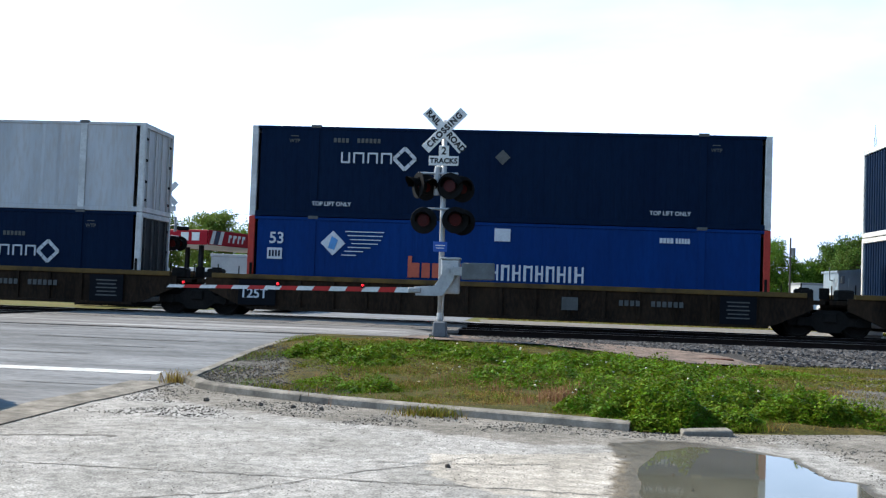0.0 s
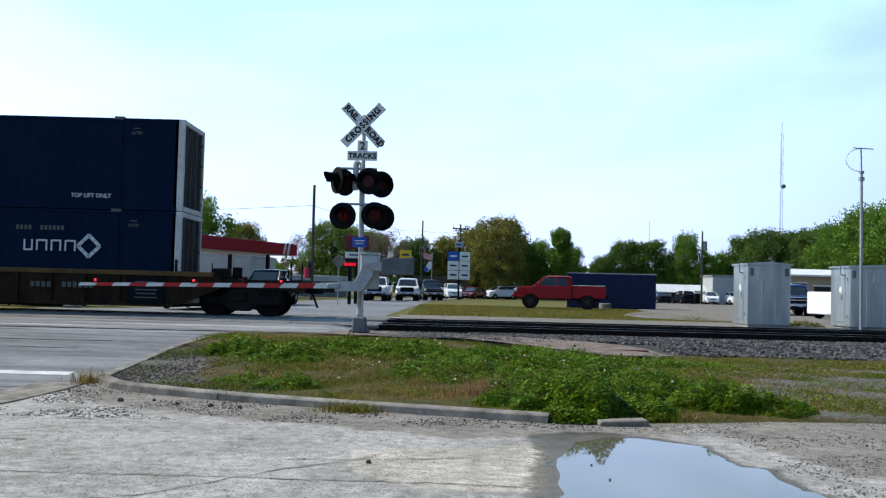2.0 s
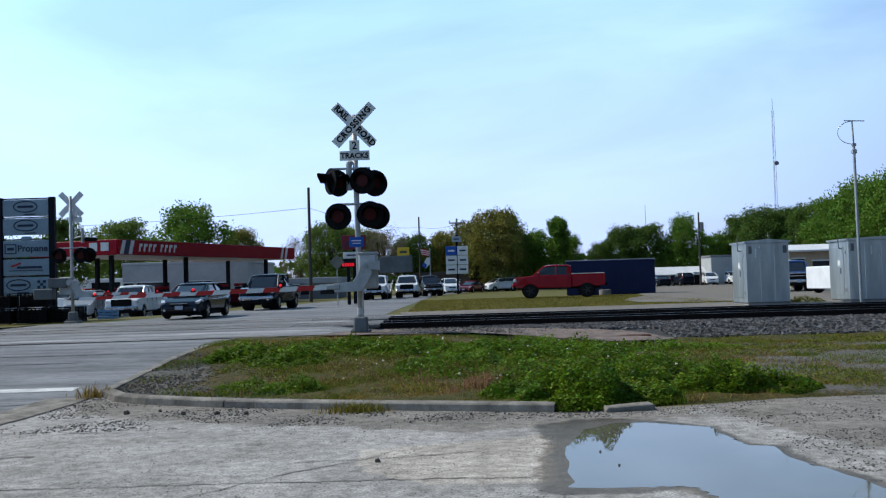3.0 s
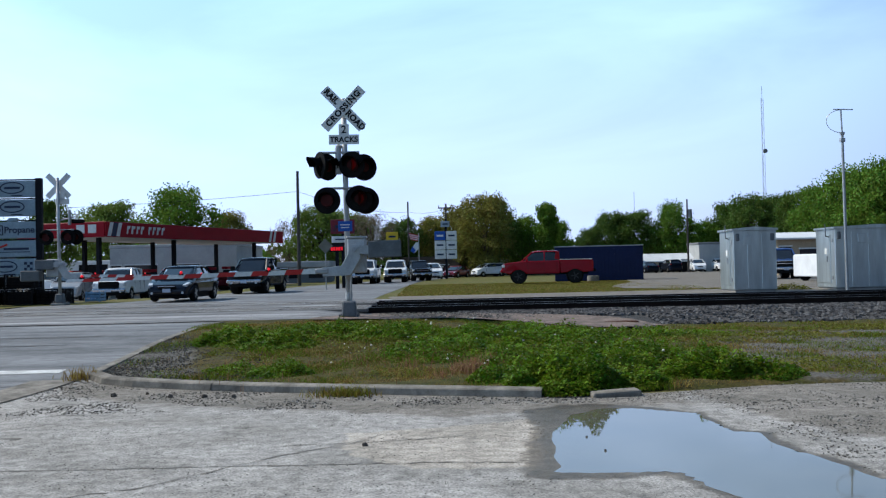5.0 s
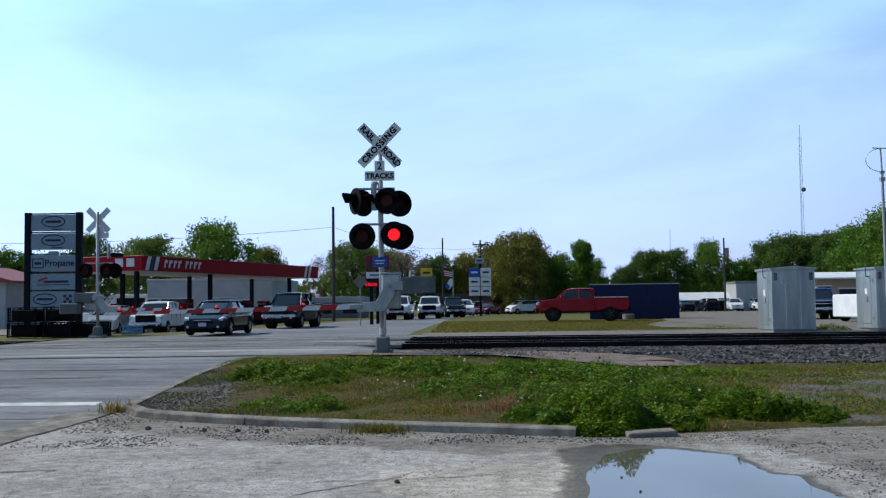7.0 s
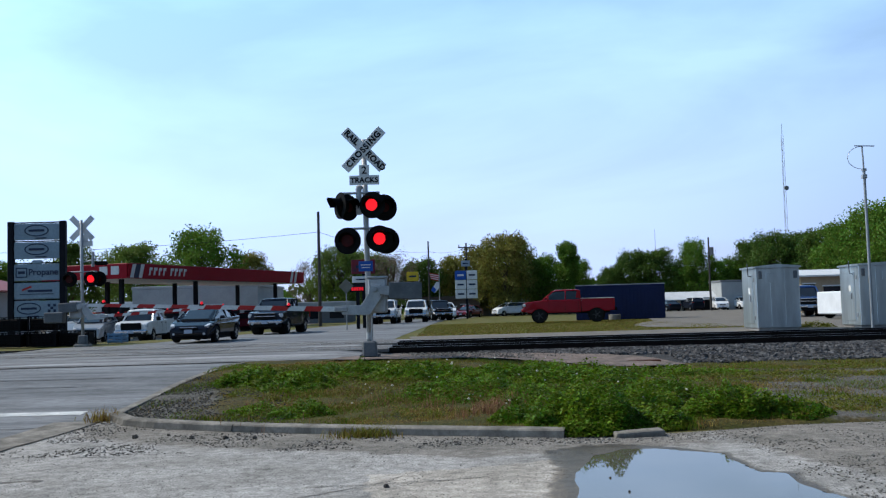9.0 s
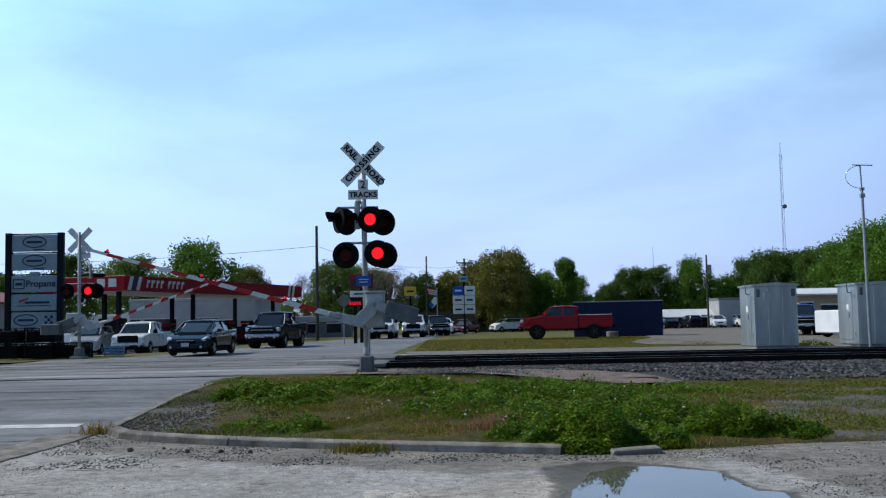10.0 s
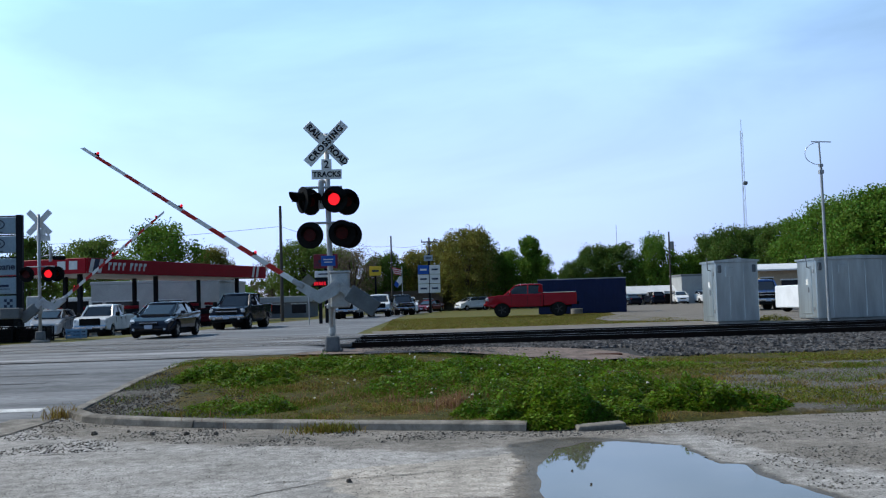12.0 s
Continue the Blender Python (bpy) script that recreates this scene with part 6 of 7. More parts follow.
def build_masts():
    m = thing("radio_mast", "thin grey radio mast with a whip aerial", "radio mast", (15.4, 36.2, lie(15, 36)))
    part("pole", Kit().cyl((0, 0, 0), (-0.03, 0, 5.85), 0.055, 0.05), GALV, m)
    part("upper_pole", Kit().cyl((-0.03, 0, 5.8), (-0.06, 0, 6.75), 0.03), GALV, m)
    part("clamp", Kit().box((0.16, 0.16, 0.14), (-0.03, 0, 5.6)), GALV, m)
    part("clamp", Kit().box((0.14, 0.14, 0.1), (-0.03, 0, 5.85)), GALV, m)
    part("aerial", Kit().cyl((-0.35, 0, 6.75), (0.4, 0, 6.72), 0.02, n=8), GALV, m)
    k = Kit()
    pts = [(-0.06 - 0.55 * math.sin(math.radians(a)) , 6.3 + 0.42 * math.cos(math.radians(a))) for a in range(0, 181, 15)]
    for (x0, z0), (x1, z1) in zip(pts, pts[1:]):
        k.cyl((x0, 0, z0), (x1, 0, z1), 0.012, n=6)
    part("cable_loop", k, GALV, m)
    # far lattice tower and slim poles
    t = thing("lattice_tower", "very tall thin lattice radio tower far off", "radio tower", (px(1384, 250), 250, 0))
    hgt = 43.0
    for i in range(3):
        a = 2 * math.pi * i / 3
        part("leg", Kit().cyl((0.45 * math.cos(a), 0.45 * math.sin(a), 0), (0.3 * math.cos(a), 0.3 * math.sin(a), hgt), 0.05, n=6), GALV, t)
    k = Kit()
    for j in range(40):
        z = j * hgt / 40
        a = 2 * math.pi * (j % 3) / 3
        b = 2 * math.pi * ((j + 1) % 3) / 3
        k.cyl((0.42 * math.cos(a), 0.42 * math.sin(a), z), (0.42 * math.cos(b), 0.42 * math.sin(b), z + hgt / 40), 0.03, n=5)
    part("bracing", k, GALV, t)
    part("dish", Kit().cyl((0.5, -0.3, 29.5), (0.5, 0.2, 29.5), 0.55), GREYWALL, t)
    part("whip", Kit().cyl((0, 0, hgt), (0, 0, hgt + 3), 0.06, n=6), GALV, t)
    for x, d, z in ((1151, 260, 20.5), (1361, 150, 9.8)):
        mesh_thing("slim_pole", Kit().cyl((0, 0, 0), (0, 0, z), 0.09, 0.05, n=8), GALV, "slim grey pole standing among trees", "pole", pose(px(x, d), d, 0.1), "slim poles")


build_masts()


def utility_pole(x, d, top, arm=0.0, transformer=False, label="weathered wooden utility pole"):
    u = thing("utility_pole", label, "utility pole", (px(x, d), d, lie(0, d) - 0.1), 0, group="utility poles")
    part("pole", Kit().cyl((0, 0, 0), (0, 0, top), 0.14, 0.10, n=10), WOODPOLE, u)
    if arm:
        part("crossarm", Kit().box((arm, 0.12, 0.14), (0, -0.1, top - 0.5)), WOODPOLE, u)
        for i in (-0.45, 0.0, 0.45):
            part("insulator", Kit().cyl((arm * i, -0.1, top - 0.43), (arm * i, -0.1, top - 0.2), 0.05, n=8), GREYWALL, u)
    if transformer:
        part("transformer", Kit().cyl((0.35, 0, top - 2.3), (0.35, 0, top - 1.3), 0.27, n=14), GREYWALL, u)
    return u


utility_pole(555, 75, 8.8)
utility_pole(749, 130, 10.2)
utility_pole(816, 112, 8.6, 1.8)
utility_pole(1245, 128, 9.6, 0.0, True)
utility_pole(871, 170, 10.0, 1.8)


def wires(a, b, sag, n=12):
    """One sagging wire: a thin four-sided tube skinned along its curve."""
    k = Kit()
    pts = [Vector(a).lerp(Vector(b), i / n) - Vector((0, 0, sag * 4 * (i / n) * (1 - i / n))) for i in range(n + 1)]
    r = 0.014
    k.loft([[(p.x - r, p.y, p.z), (p.x, p.y, p.z - r), (p.x + r, p.y, p.z), (p.x, p.y, p.z + r)] if abs(b[1] - a[1]) > abs(b[0] - a[0]) else
            [(p.x, p.y - r, p.z), (p.x, p.y, p.z - r), (p.x, p.y + r, p.z), (p.x, p.y, p.z + r)] for p in pts])
    mesh_thing("overhead_wire", k, BLACK, "thin black overhead wire between poles", "wire", group="overhead wires")


wires((px(555, 75), 75, 7.6), (-46, 80, 7.2), 0.5)
wires((px(555, 75), 75, 7.6), (px(749, 130), 130, 9.0), 0.6)
wires((px(816, 112), 112, 8.2), (px(749, 130), 130, 9.0), 0.3)
wires((px(816, 112), 112, 8.2), (px(871, 170), 170, 9.4), 0.3)


def panel_sign(name, label, x, d, panels, pole_h, post_mat, material=None):
    """A post with flat panels: (dx, z, w, h, material)."""
    s = thing(name, label, "sign", (px(x, d), d, lie(0, d)))
    part("post", Kit().box((0.2, 0.2, pole_h), (0, 0.12, pole_h / 2)), post_mat, s)
    for dx, z, w, h, m in panels:
        p = part("panel", Kit().box((w, 0.12, h), (dx, 0, z), bevel=0.02), m, s)
        part("panel_bar", Kit().box((w * 0.6, 0.02, h * 0.2), (dx, -0.07, z)), SIGNNAVY if m is not SIGNBLUE else SIGNWHITE, p)
    return s


panel_sign("directory_sign", "post with seven white and blue business panels", 815, 102,
           [(-0.6, 4.5, 1.12, 0.92, SIGNBLUE), (0.58, 4.5, 1.08, 0.92, SIGNWHITE), (-0.6, 3.53, 1.12, 0.92, SIGNWHITE), (0.58, 3.53, 1.08, 0.92, SIGNWHITE), (-0.6, 2.56, 1.12, 0.92, SIGNWHITE), (0.58, 2.56, 1.08, 0.92, SIGNWHITE), (-0.05, 5.7, 0.9, 0.6, SIGNGREY)], 6.2, DARKSTEEL)
panel_sign("yellow_sign", "small yellow business sign on a post", 720, 118, [(0, 5.1, 1.4, 1.1, SIGNYELLOW)], 5.4, DARKSTEEL)
panel_sign("street_sign", "dark red and white banner sign beside the street", 633, 62, [(0, 3.85, 1.5, 0.9, mat("banner_red", (0.2, 0.02, 0.03), (0.05, 0.03, 0.05), scale=4, rough=0.6)), (-0.1, 3.05, 1.2, 0.4, SIGNWHITE), (0, 2.6, 1.4, 0.45, DARKSTEEL)], 3.9, DARKSTEEL)
board = panel_sign("led_board", "small board with red glowing letters beside the street", 622, 60, [(0, 2.42, 0.9, 0.36, DARKSTEEL)], 2.6, DARKSTEEL)
for i in range(5):
    part("glowing_letter", Kit().box((0.11, 0.02, 0.2), (-0.3 + i * 0.15, -0.075, 2.42), bevel=0.004), ARMLAMP, board, "red glowing letter bar")
s = thing("stop_sign", "octagonal sign seen from its grey back", "road sign", (px(602, 58), 58, lie(0, 58)))
part("post", Kit().cyl((0, 0, 0), (0, 0, 2.9), 0.03), GALV, s)
part("plate", Kit().box((0.62, 0.02, 0.62), (0, -0.04, 2.55), (0, 45, 0)), mat("sign_back_tan", (0.2, 0.19, 0.15), rough=0.6), s)
f = thing("flag_pole", "slim pole with a striped flag over a blue and white one", "flag", (px(767, 96), 96, lie(0, 96)))
part("pole", Kit().cyl((0, 0, 0), (0, 0, 4.6), 0.04), GALV, f)
for i in range(7):
    part("stripe", Kit().box((1.0 - 0.05 * i, 0.03, 0.09), (-0.45, 0.02 * (i % 2), 4.45 - i * 0.09), (0, 12, 6)), STRIPE_RED if i % 2 == 0 else SIGNWHITE, f)
part("lower_flag", Kit().prism([(0, 3.1), (-0.5, 2.6), (-0.8, 2.9), (-0.3, 3.7), (0, 3.7)], 0.03), SIGNWHITE, f, "white and blue flag")
part("lower_flag", Kit().prism([(-0.5, 2.6), (-0.8, 2.9), (-0.62, 3.3), (-0.3, 2.95)], 0.04), SIGNBLUE, f)

# ---- far buildings ----
box_house("low_building", "low brown building along the street", px(738, 135), px(838, 135), 135, 8, 3.1, SHINGLE, SHINGLE, 0.3, 0.6, [("window", -1.5, 1.2, 1.2, 1.0), ("window", 1.8, 1.2, 1.2, 1.0)])
box_house("gabled_house", "small pale house with a gable front", px(838, 140), px(884, 140), 140, 9, 3.1, STUCCO, SHINGLE, 0.35, 0.5, [("window", 0, 0.9, 1.3, 1.0)], 1.2)
box_house("street_building", "low dark shop front across the street", px(515, 98), px(604, 98), 98, 8, 2.5, GREYWALL, STUCCO, 0.3, 0.6, [("window", -1.0, 1.8, 0.9, 0.9), ("window", 1.4, 1.4, 0.9, 0.9)])
box_house("white_warehouse", "long low warehouse with a white roof edge", px(1120, 138), px(1268, 138), 138, 5, 2.6, TANWALL, WHITEPAINT, 0.3, 0.9, [("door", -3, 1.2, 0.9, 1.7), ("window", 1.0, 2.4, 1.1, 0.8), ("door", 4.0, 2.0, 0.9, 1.7)], 0.0, True)
box_house("grey_shed", "grey block shed beside the warehouse", px(1264, 136), px(1310, 136), 136, 6, 4.3, STUCCO, GREYWALL, 0.1, 0.3)
box_house("tan_building", "tan building with a white eave behind the cabins", px(1404, 76), px(1620, 76), 76, 12, 3.6, TANWALL, WHITEPAINT, 0.5, 0.42, [("door", -4.1, 0.9, 1.2, 2.0), ("window", -2.2, 1.6, 1.5, 1.0), ("window", 1.5, 1.6, 1.5, 1.0)], 0.0, True)
box_house("white_house", "white box truck body parked among trees", px(905, 145), px(945, 145), 145, 4, 3.3, WHITEPAINT, WHITEPAINT, 0.05, 0.2)
c = thing("blue_shed", "dark blue steel shed with a flat pale-edged roof", "shed", (12.25, 71.2, lie(12, 71)), -9)
part("body", Kit().box((6.2, 2.6, 2.42), (0, 0, 1.21), bevel=0.02), SHEDBLUE, c)
part("roof_edge", Kit().box((6.26, 2.66, 0.06), (0, 0, 2.44)), GALV, c)
for i in range(24):
    part("rib", Kit().box((0.1, 0.03, 2.3), (-2.95 + i * 0.256, -1.31, 1.2), bevel=0.008), SHEDBLUE, c)
part("skid", Kit().box((6.0, 2.4, 0.14), (0, 0, -0.02)), BLACK, c)
mesh_thing("concrete_ring", Kit().lathe([(0.42, 0), (0.42, 0.34), (0.3, 0.36), (0.28, 0.1)], None, 18), KERB, "pale concrete ring lying before the shed", "concrete ring", pose(11.4, 68.5, lie(11, 68)))

# ---- trees and weeds ----
LEAFS = {"green": leaf_mat("green_leaves", (0.085, 0.17, 0.018), (0.13, 0.215, 0.026)), "yellow": leaf_mat("spring_leaves", (0.175, 0.18, 0.034), (0.22, 0.19, 0.045)),
         "dark": leaf_mat("dark_leaves", (0.06, 0.115, 0.018), (0.095, 0.145, 0.024)), "bare": leaf_mat("budding_twigs", (0.18, 0.14, 0.11), (0.14, 0.12, 0.07)),
         "lime": leaf_mat("light_leaves", (0.15, 0.21, 0.036), (0.12, 0.18, 0.036))}
BARK = mat("bark", (0.08, 0.065, 0.05), (0.055, 0.045, 0.035), scale=4, fine=20, rough=0.95, bump=0.5, stretch=(1, 1, 0.2))


def crown(seed, h, w, clumps, leaves, leaf, base=0.28, narrow=False, open_=0.0):
    """Leaves of a crown: clumps of small quads round limb ends, with gaps between."""
    rnd = random.Random(seed)
    verts, faces, ends = [], [], []
    for i in range(clumps):
        s = rnd.random() ** 0.8
        z = h * (base + (1 - base) * s * 0.93)
        k = (z / h - base) / (1 - base)
        prof = math.sin(math.pi * min(1, max(0.0, 0.16 + 0.80 * k))) ** (0.6 if not narrow else 0.35)
        r = w / 2 * prof * math.sqrt(rnd.uniform(0.05, 1.0)) * rnd.uniform(0.85, 1.08)
        a = rnd.uniform(0, 2 * math.pi)
        c = Vector((r * math.cos(a), r * math.sin(a), z))
        ends.append(c)
        cr = w * (rnd.uniform(0.09, 0.17) if not narrow else rnd.uniform(0.16, 0.26))
        for j in range(leaves):
            d = Vector((rnd.gauss(0, 1), rnd.gauss(0, 1), rnd.gauss(0, 0.7)))
            p = c + d.normalized() * cr * rnd.random() ** 0.45
            u = Vector((rnd.gauss(0, 1), rnd.gauss(0, 1), rnd.gauss(0, 1))).normalized()
            v = u.cross(Vector((rnd.gauss(0, 1), rnd.gauss(0, 1), rnd.gauss(0, 1)))).normalized()
            s1, s2 = leaf * rnd.uniform(0.6, 1.4), leaf * rnd.uniform(0.4, 0.9)
            n = len(verts)
            verts += [p - u * s1, p + v * s2, p + u * s1, p - v * s2]
            faces.append((n, n + 1, n + 2, n + 3))
    me = bpy.data.meshes.new("crown")
    me.from_pydata([tuple(v) for v in verts], [], faces)
    return me, ends


def trunk(seed, h, w, ends, r=None):
    rnd = random.Random(seed + 7)
    k = Kit()
    r = r or h * 0.022
    pts = [Vector((0, 0, -0.1))]
    for i in range(1, 6):
        pts.append(Vector((rnd.uniform(-1, 1) * 0.02 * h, rnd.uniform(-1, 1) * 0.02 * h, h * 0.15 * i)))
    for i in range(5):
        k.cyl(pts[i], pts[i + 1], r * (1 - 0.16 * i), r * (1 - 0.16 * (i + 1)), n=8)
    for e in ends[:: max(1, len(ends) // 22)]:
        s = pts[min(4, 1 + int(3.5 * max(0.0, (e.z / h - 0.3))))]
        mid = s.lerp(e, 0.5) + Vector((0, 0, 0.04 * h))
        k.cyl(s, mid, r * 0.35, r * 0.22, n=5)
        k.cyl(mid, e, r * 0.22, r * 0.06, n=5)
    return k


STOCK = {}


def tree(kind, x, d, top, width, label, seed, narrow=False):
    """A tree whose top shows at the height top (metres over the land), standing at a bearing x and depth d."""
    key = (kind, narrow, seed % 3)
    if key not in STOCK:
        n = {"bare": (100, 60), "yellow": (145, 120), "green": (150, 120), "dark": (150, 120), "lime": (150, 120)}[kind]
        me, ends = crown(seed % 3 * 31 + len(kind) * 7, 10.0, 8.0 if not narrow else 3.2, n[0] if not narrow else 150, n[1], 0.128 if kind != "bare" else 0.095, 0.16 if kind != "bare" else 0.2, narrow)
        me.materials.append(LEAFS[kind])
        tk = mesh_of("trunk", trunk(seed % 3 + 5, 10.0, 8.0, ends), BARK)
        STOCK[key] = (me, tk)
    me, tk = STOCK[key]
    t = thing("tree", label, "tree", (px(x, d), d, lie(0, d) - 0.1), (seed * 67) % 360, group="trees")
    sz = top / 9.6
    sx = width / (8.0 if not narrow else 3.2)
    for nm, m in (("trunk", tk), ("crown", me)):
        ob = new(nm, m)
        ob.parent = t
        ob.scale = (sx, sx, sz)
    return t


def build_trees():
    rows = [("lime", 222, 120, 9.8, 9.5), ("green", 345, 105, 10.2, 8.5), ("yellow", 432, 125, 8.6, 6.0), ("dark", 115, 75, 6.8, 4.2), ("green", -60, 115, 8.2, 10), ("green", 20, 118, 8.0, 9),
            ("bare", 538, 130, 8.0, 6.0), ("lime", 590, 125, 9.3, 7.5), ("lime", 640, 135, 9.0, 8), ("bare", 683, 128, 8.6, 7), ("bare", 662, 140, 9.0, 8), ("dark", 735, 138, 8.0, 6.5),
            ("yellow", 795, 140, 8.2, 6.5), ("yellow", 838, 138, 9.5, 6.5), ("yellow", 882, 132, 10.6, 8.0), ("lime", 905, 138, 10.2, 6.5), ("green", 950, 140, 8.2, 6.5), ("green", 928, 150, 8.0, 7),
            ("green", 1018, 138, 7.4, 4.0), ("dark", 1070, 150, 6.8, 4.5), ("dark", 1110, 152, 9.0, 7.0), ("dark", 1150, 152, 9.2, 8.5), ("green", 1218, 150, 10.4, 6.2), ("green", 1270, 150, 7.5, 7.5),
            ("dark", 1320, 150, 10.0, 7.5), ("dark", 1360, 140, 10.6, 8.0), ("bare", 1375, 150, 10.0, 8), ("dark", 1415, 142, 10.8, 7.5), ("dark", 1455, 125, 9.8, 8.5), ("green", 1500, 110, 9.8, 8.5),
            ("green", 1548, 100, 10.4, 8.5), ("green", 1590, 95, 10.6, 8.0), ("green", 1640, 92, 10.8, 9), ("green", 1700, 90, 10.6, 9), ("dark", 770, 150, 6.5, 7), ("green", 860, 150, 7.5, 7)]
    for i, (k, x, d, top, w) in enumerate(rows):
        word = {"lime": "fresh light green", "green": "leafy green", "yellow": "yellow-green spring", "dark": "dark green", "bare": "half-bare budding"}[k]
        tree(k, x, d, top, w, word + " broad tree behind the buildings", i)
    for x, d, top, w, i in ((995, 135, 9.9, 2.9, 3),):
        tree("green", x, d, top, w, "narrow upright green poplar", i, True)
    # distant belt of woods, past counting
    rnd = random.Random(5)
    verts, faces = [], []
    for i in range(9000):
        x, d = rnd.uniform(-330, 330), rnd.uniform(235, 260)
        hh = 7.5 + 2.5 * noise.noise((x * 0.05, 0, 3)) + 1.5 * noise.noise((x * 0.2, 1, 3))
        z = hh * rnd.random() ** 0.7
        u = Vector((rnd.gauss(0, 1), rnd.gauss(0, 1), rnd.gauss(0, 1))).normalized()
        v = u.cross(Vector((0.3, 0.8, 0.5))).normalized()
        p, s = Vector((x, d, z)), rnd.uniform(0.6, 1.3)
        n = len(verts)
        verts += [tuple(p - u * s), tuple(p + v * s * 0.7), tuple(p + u * s), tuple(p - v * s * 0.7)]
        faces.append((n, n + 1, n + 2, n + 3))
    me = bpy.data.meshes.new("woods")
    me.from_pydata(verts, [], faces)
    me.materials.append(LEAFS["dark"])
    tagged(new("woods", me), "distant belt of dark woods", "woods", kind="stuff")


build_trees()

WEED = leaf_mat("weed_leaves", (0.055, 0.115, 0.005), (0.155, 0.225, 0.011), 0.5, 2.2)
WEEDLIGHT = leaf_mat("pale_weed_leaves", (0.125, 0.145, 0.016), (0.165, 0.15, 0.025), 0.4, 1.5)
DRYGRASS = leaf_mat("dry_grass_blades", (0.29, 0.19, 0.055), (0.19, 0.14, 0.036), 0.45, 1.2)
RUST = leaf_mat("reddish_dry_stalks", (0.30, 0.15, 0.08), (0.26, 0.15, 0.08), 0.3, 1.5)


def foliage(name, label, material, spots, seed):
    """Weeds: spots of (x, y, radius x, radius y, height, number, leaf length)."""
    rnd = random.Random(seed)
    verts, faces = [], []
    for x0, y0, rx, ry, h, n, leaf in spots:
        for _ in range(int(n * 1.9)):
            a, r = rnd.uniform(0, 2 * math.pi), math.sqrt(rnd.random())
            x, y = x0 + rx * r * math.cos(a), y0 + ry * r * math.sin(a)
            lump = max(0.12, 0.78 + 0.75 * noise.noise((x * 2.1, y * 1.7, seed)) + 0.55 * noise.noise((x * 5.5, y * 4.5, seed + 9)))
            z = lie(x, y) + max(0.0, h * (1 - r ** 2.5) * lump) * rnd.random() ** 0.5
            u = Vector((rnd.gauss(0, 1), rnd.gauss(0, 1), rnd.gauss(0, 0.45))).normalized()
            v = u.cross(Vector((rnd.gauss(0, 0.5), rnd.gauss(0, 0.5), 1))).normalized()
            p, s = Vector((x, y, z)), leaf * rnd.uniform(0.35, 1.0)
            k = len(verts)
            verts += [tuple(p - u * s), tuple(p + v * s * 0.55), tuple(p + u * s), tuple(p - v * s * 0.55)]
            faces.append((k, k + 1, k + 2, k + 3))
    me = bpy.data.meshes.new(name)
    me.from_pydata(verts, [], faces)
    me.materials.append(material)
    return tagged(new(name, me), label, "weeds", kind="stuff")


def blades(name, label, material, where, n, tall, seed, lean=0.5, width=0.006):
    rnd = random.Random(seed)
    verts, faces = [], []
    for _ in range(n):
        p = where(rnd)
        if p is None:
            continue
        x, y, dens = p
        z = lie(x, y) - 0.02
        h = tall * rnd.uniform(0.4, 1.3) * dens
        a = rnd.uniform(0, 2 * math.pi)
        dx, dy = math.cos(a), math.sin(a)
        l = h * lean * rnd.random()
        b = rnd.uniform(0, 2 * math.pi)
        wx, wy = width * math.cos(b), width * math.sin(b)
        k = len(verts)
        verts += [(x - wx, y - wy, z), (x + wx, y + wy, z), (x + dx * l * 0.4 + wx * 0.7, y + dy * l * 0.4 + wy * 0.7, z + h * 0.6), (x + dx * l * 0.4 - wx * 0.7, y + dy * l * 0.4 - wy * 0.7, z + h * 0.6), (x + dx * l, y + dy * l, z + h)]
        faces += [(k, k + 1, k + 2, k + 3), (k + 3, k + 2, k + 4)]
    me = bpy.data.meshes.new(name)
    me.from_pydata(verts, [], faces)
    me.materials.append(material)
    return tagged(new(name, me), label, "grass", kind="stuff")


ISLAND_FRONT = [(-5.0, 15.1), (-4.2, 14.25), (-3.0, 13.75), (-1.4, 13.25), (0, 12.82), (1.35, 12.4), (2.4, 12.35), (3.5, 12.7), (4.6, 13.05), (6.5, 13.1), (9, 13.8), (14, 14.5), (30, 15)]


def front_y(x):
    for (x0, y0), (x1, y1) in zip(ISLAND_FRONT, ISLAND_FRONT[1:]):
        if x0 <= x <= x1:
            return y0 + (y1 - y0) * (x - x0) / (x1 - x0)
    return 15.0


def island(rnd):
    x = rnd.uniform(-4.9, 9.5)
    y = rnd.uniform(12.2, 21.5 + 0.6 * smoothstep(3.5, 6, x))
    f = front_y(x)
    if y < f or (x < -3.5 and y > 21.8 + 0.2 * x + 0.7):
        return None
    bare = noise.noise((x * 0.7, y * 0.5, 4.0))
    if x < -4.0 + 0.5 * bare and y < 17.2 + bare and rnd.random() < 0.88:
        return None
    if y < f + 0.28 and x < -0.6 and rnd.random() < 0.75:
        return None
    if x > 3.5 and y > 14.5 and rnd.random() < 0.35 + 0.9 * bare:
        return None
    return x, y, 0.75 + 0.5 * noise.noise((x * 1.1, y * 1.1, 0))


def green_island(rnd):
    p = island(rnd)
    return p if p and noise.noise((p[0] * 0.9, p[1] * 0.55, 21.0)) + 0.4 * noise.noise((p[0] * 3, p[1] * 2, 5.0)) > 0.0 else None


def dry_island(rnd):
    p = island(rnd)
    return p if p and noise.noise((p[0] * 0.9, p[1] * 0.55, 21.0)) + 0.4 * noise.noise((p[0] * 3, p[1] * 2, 5.0)) < 0.16 else None


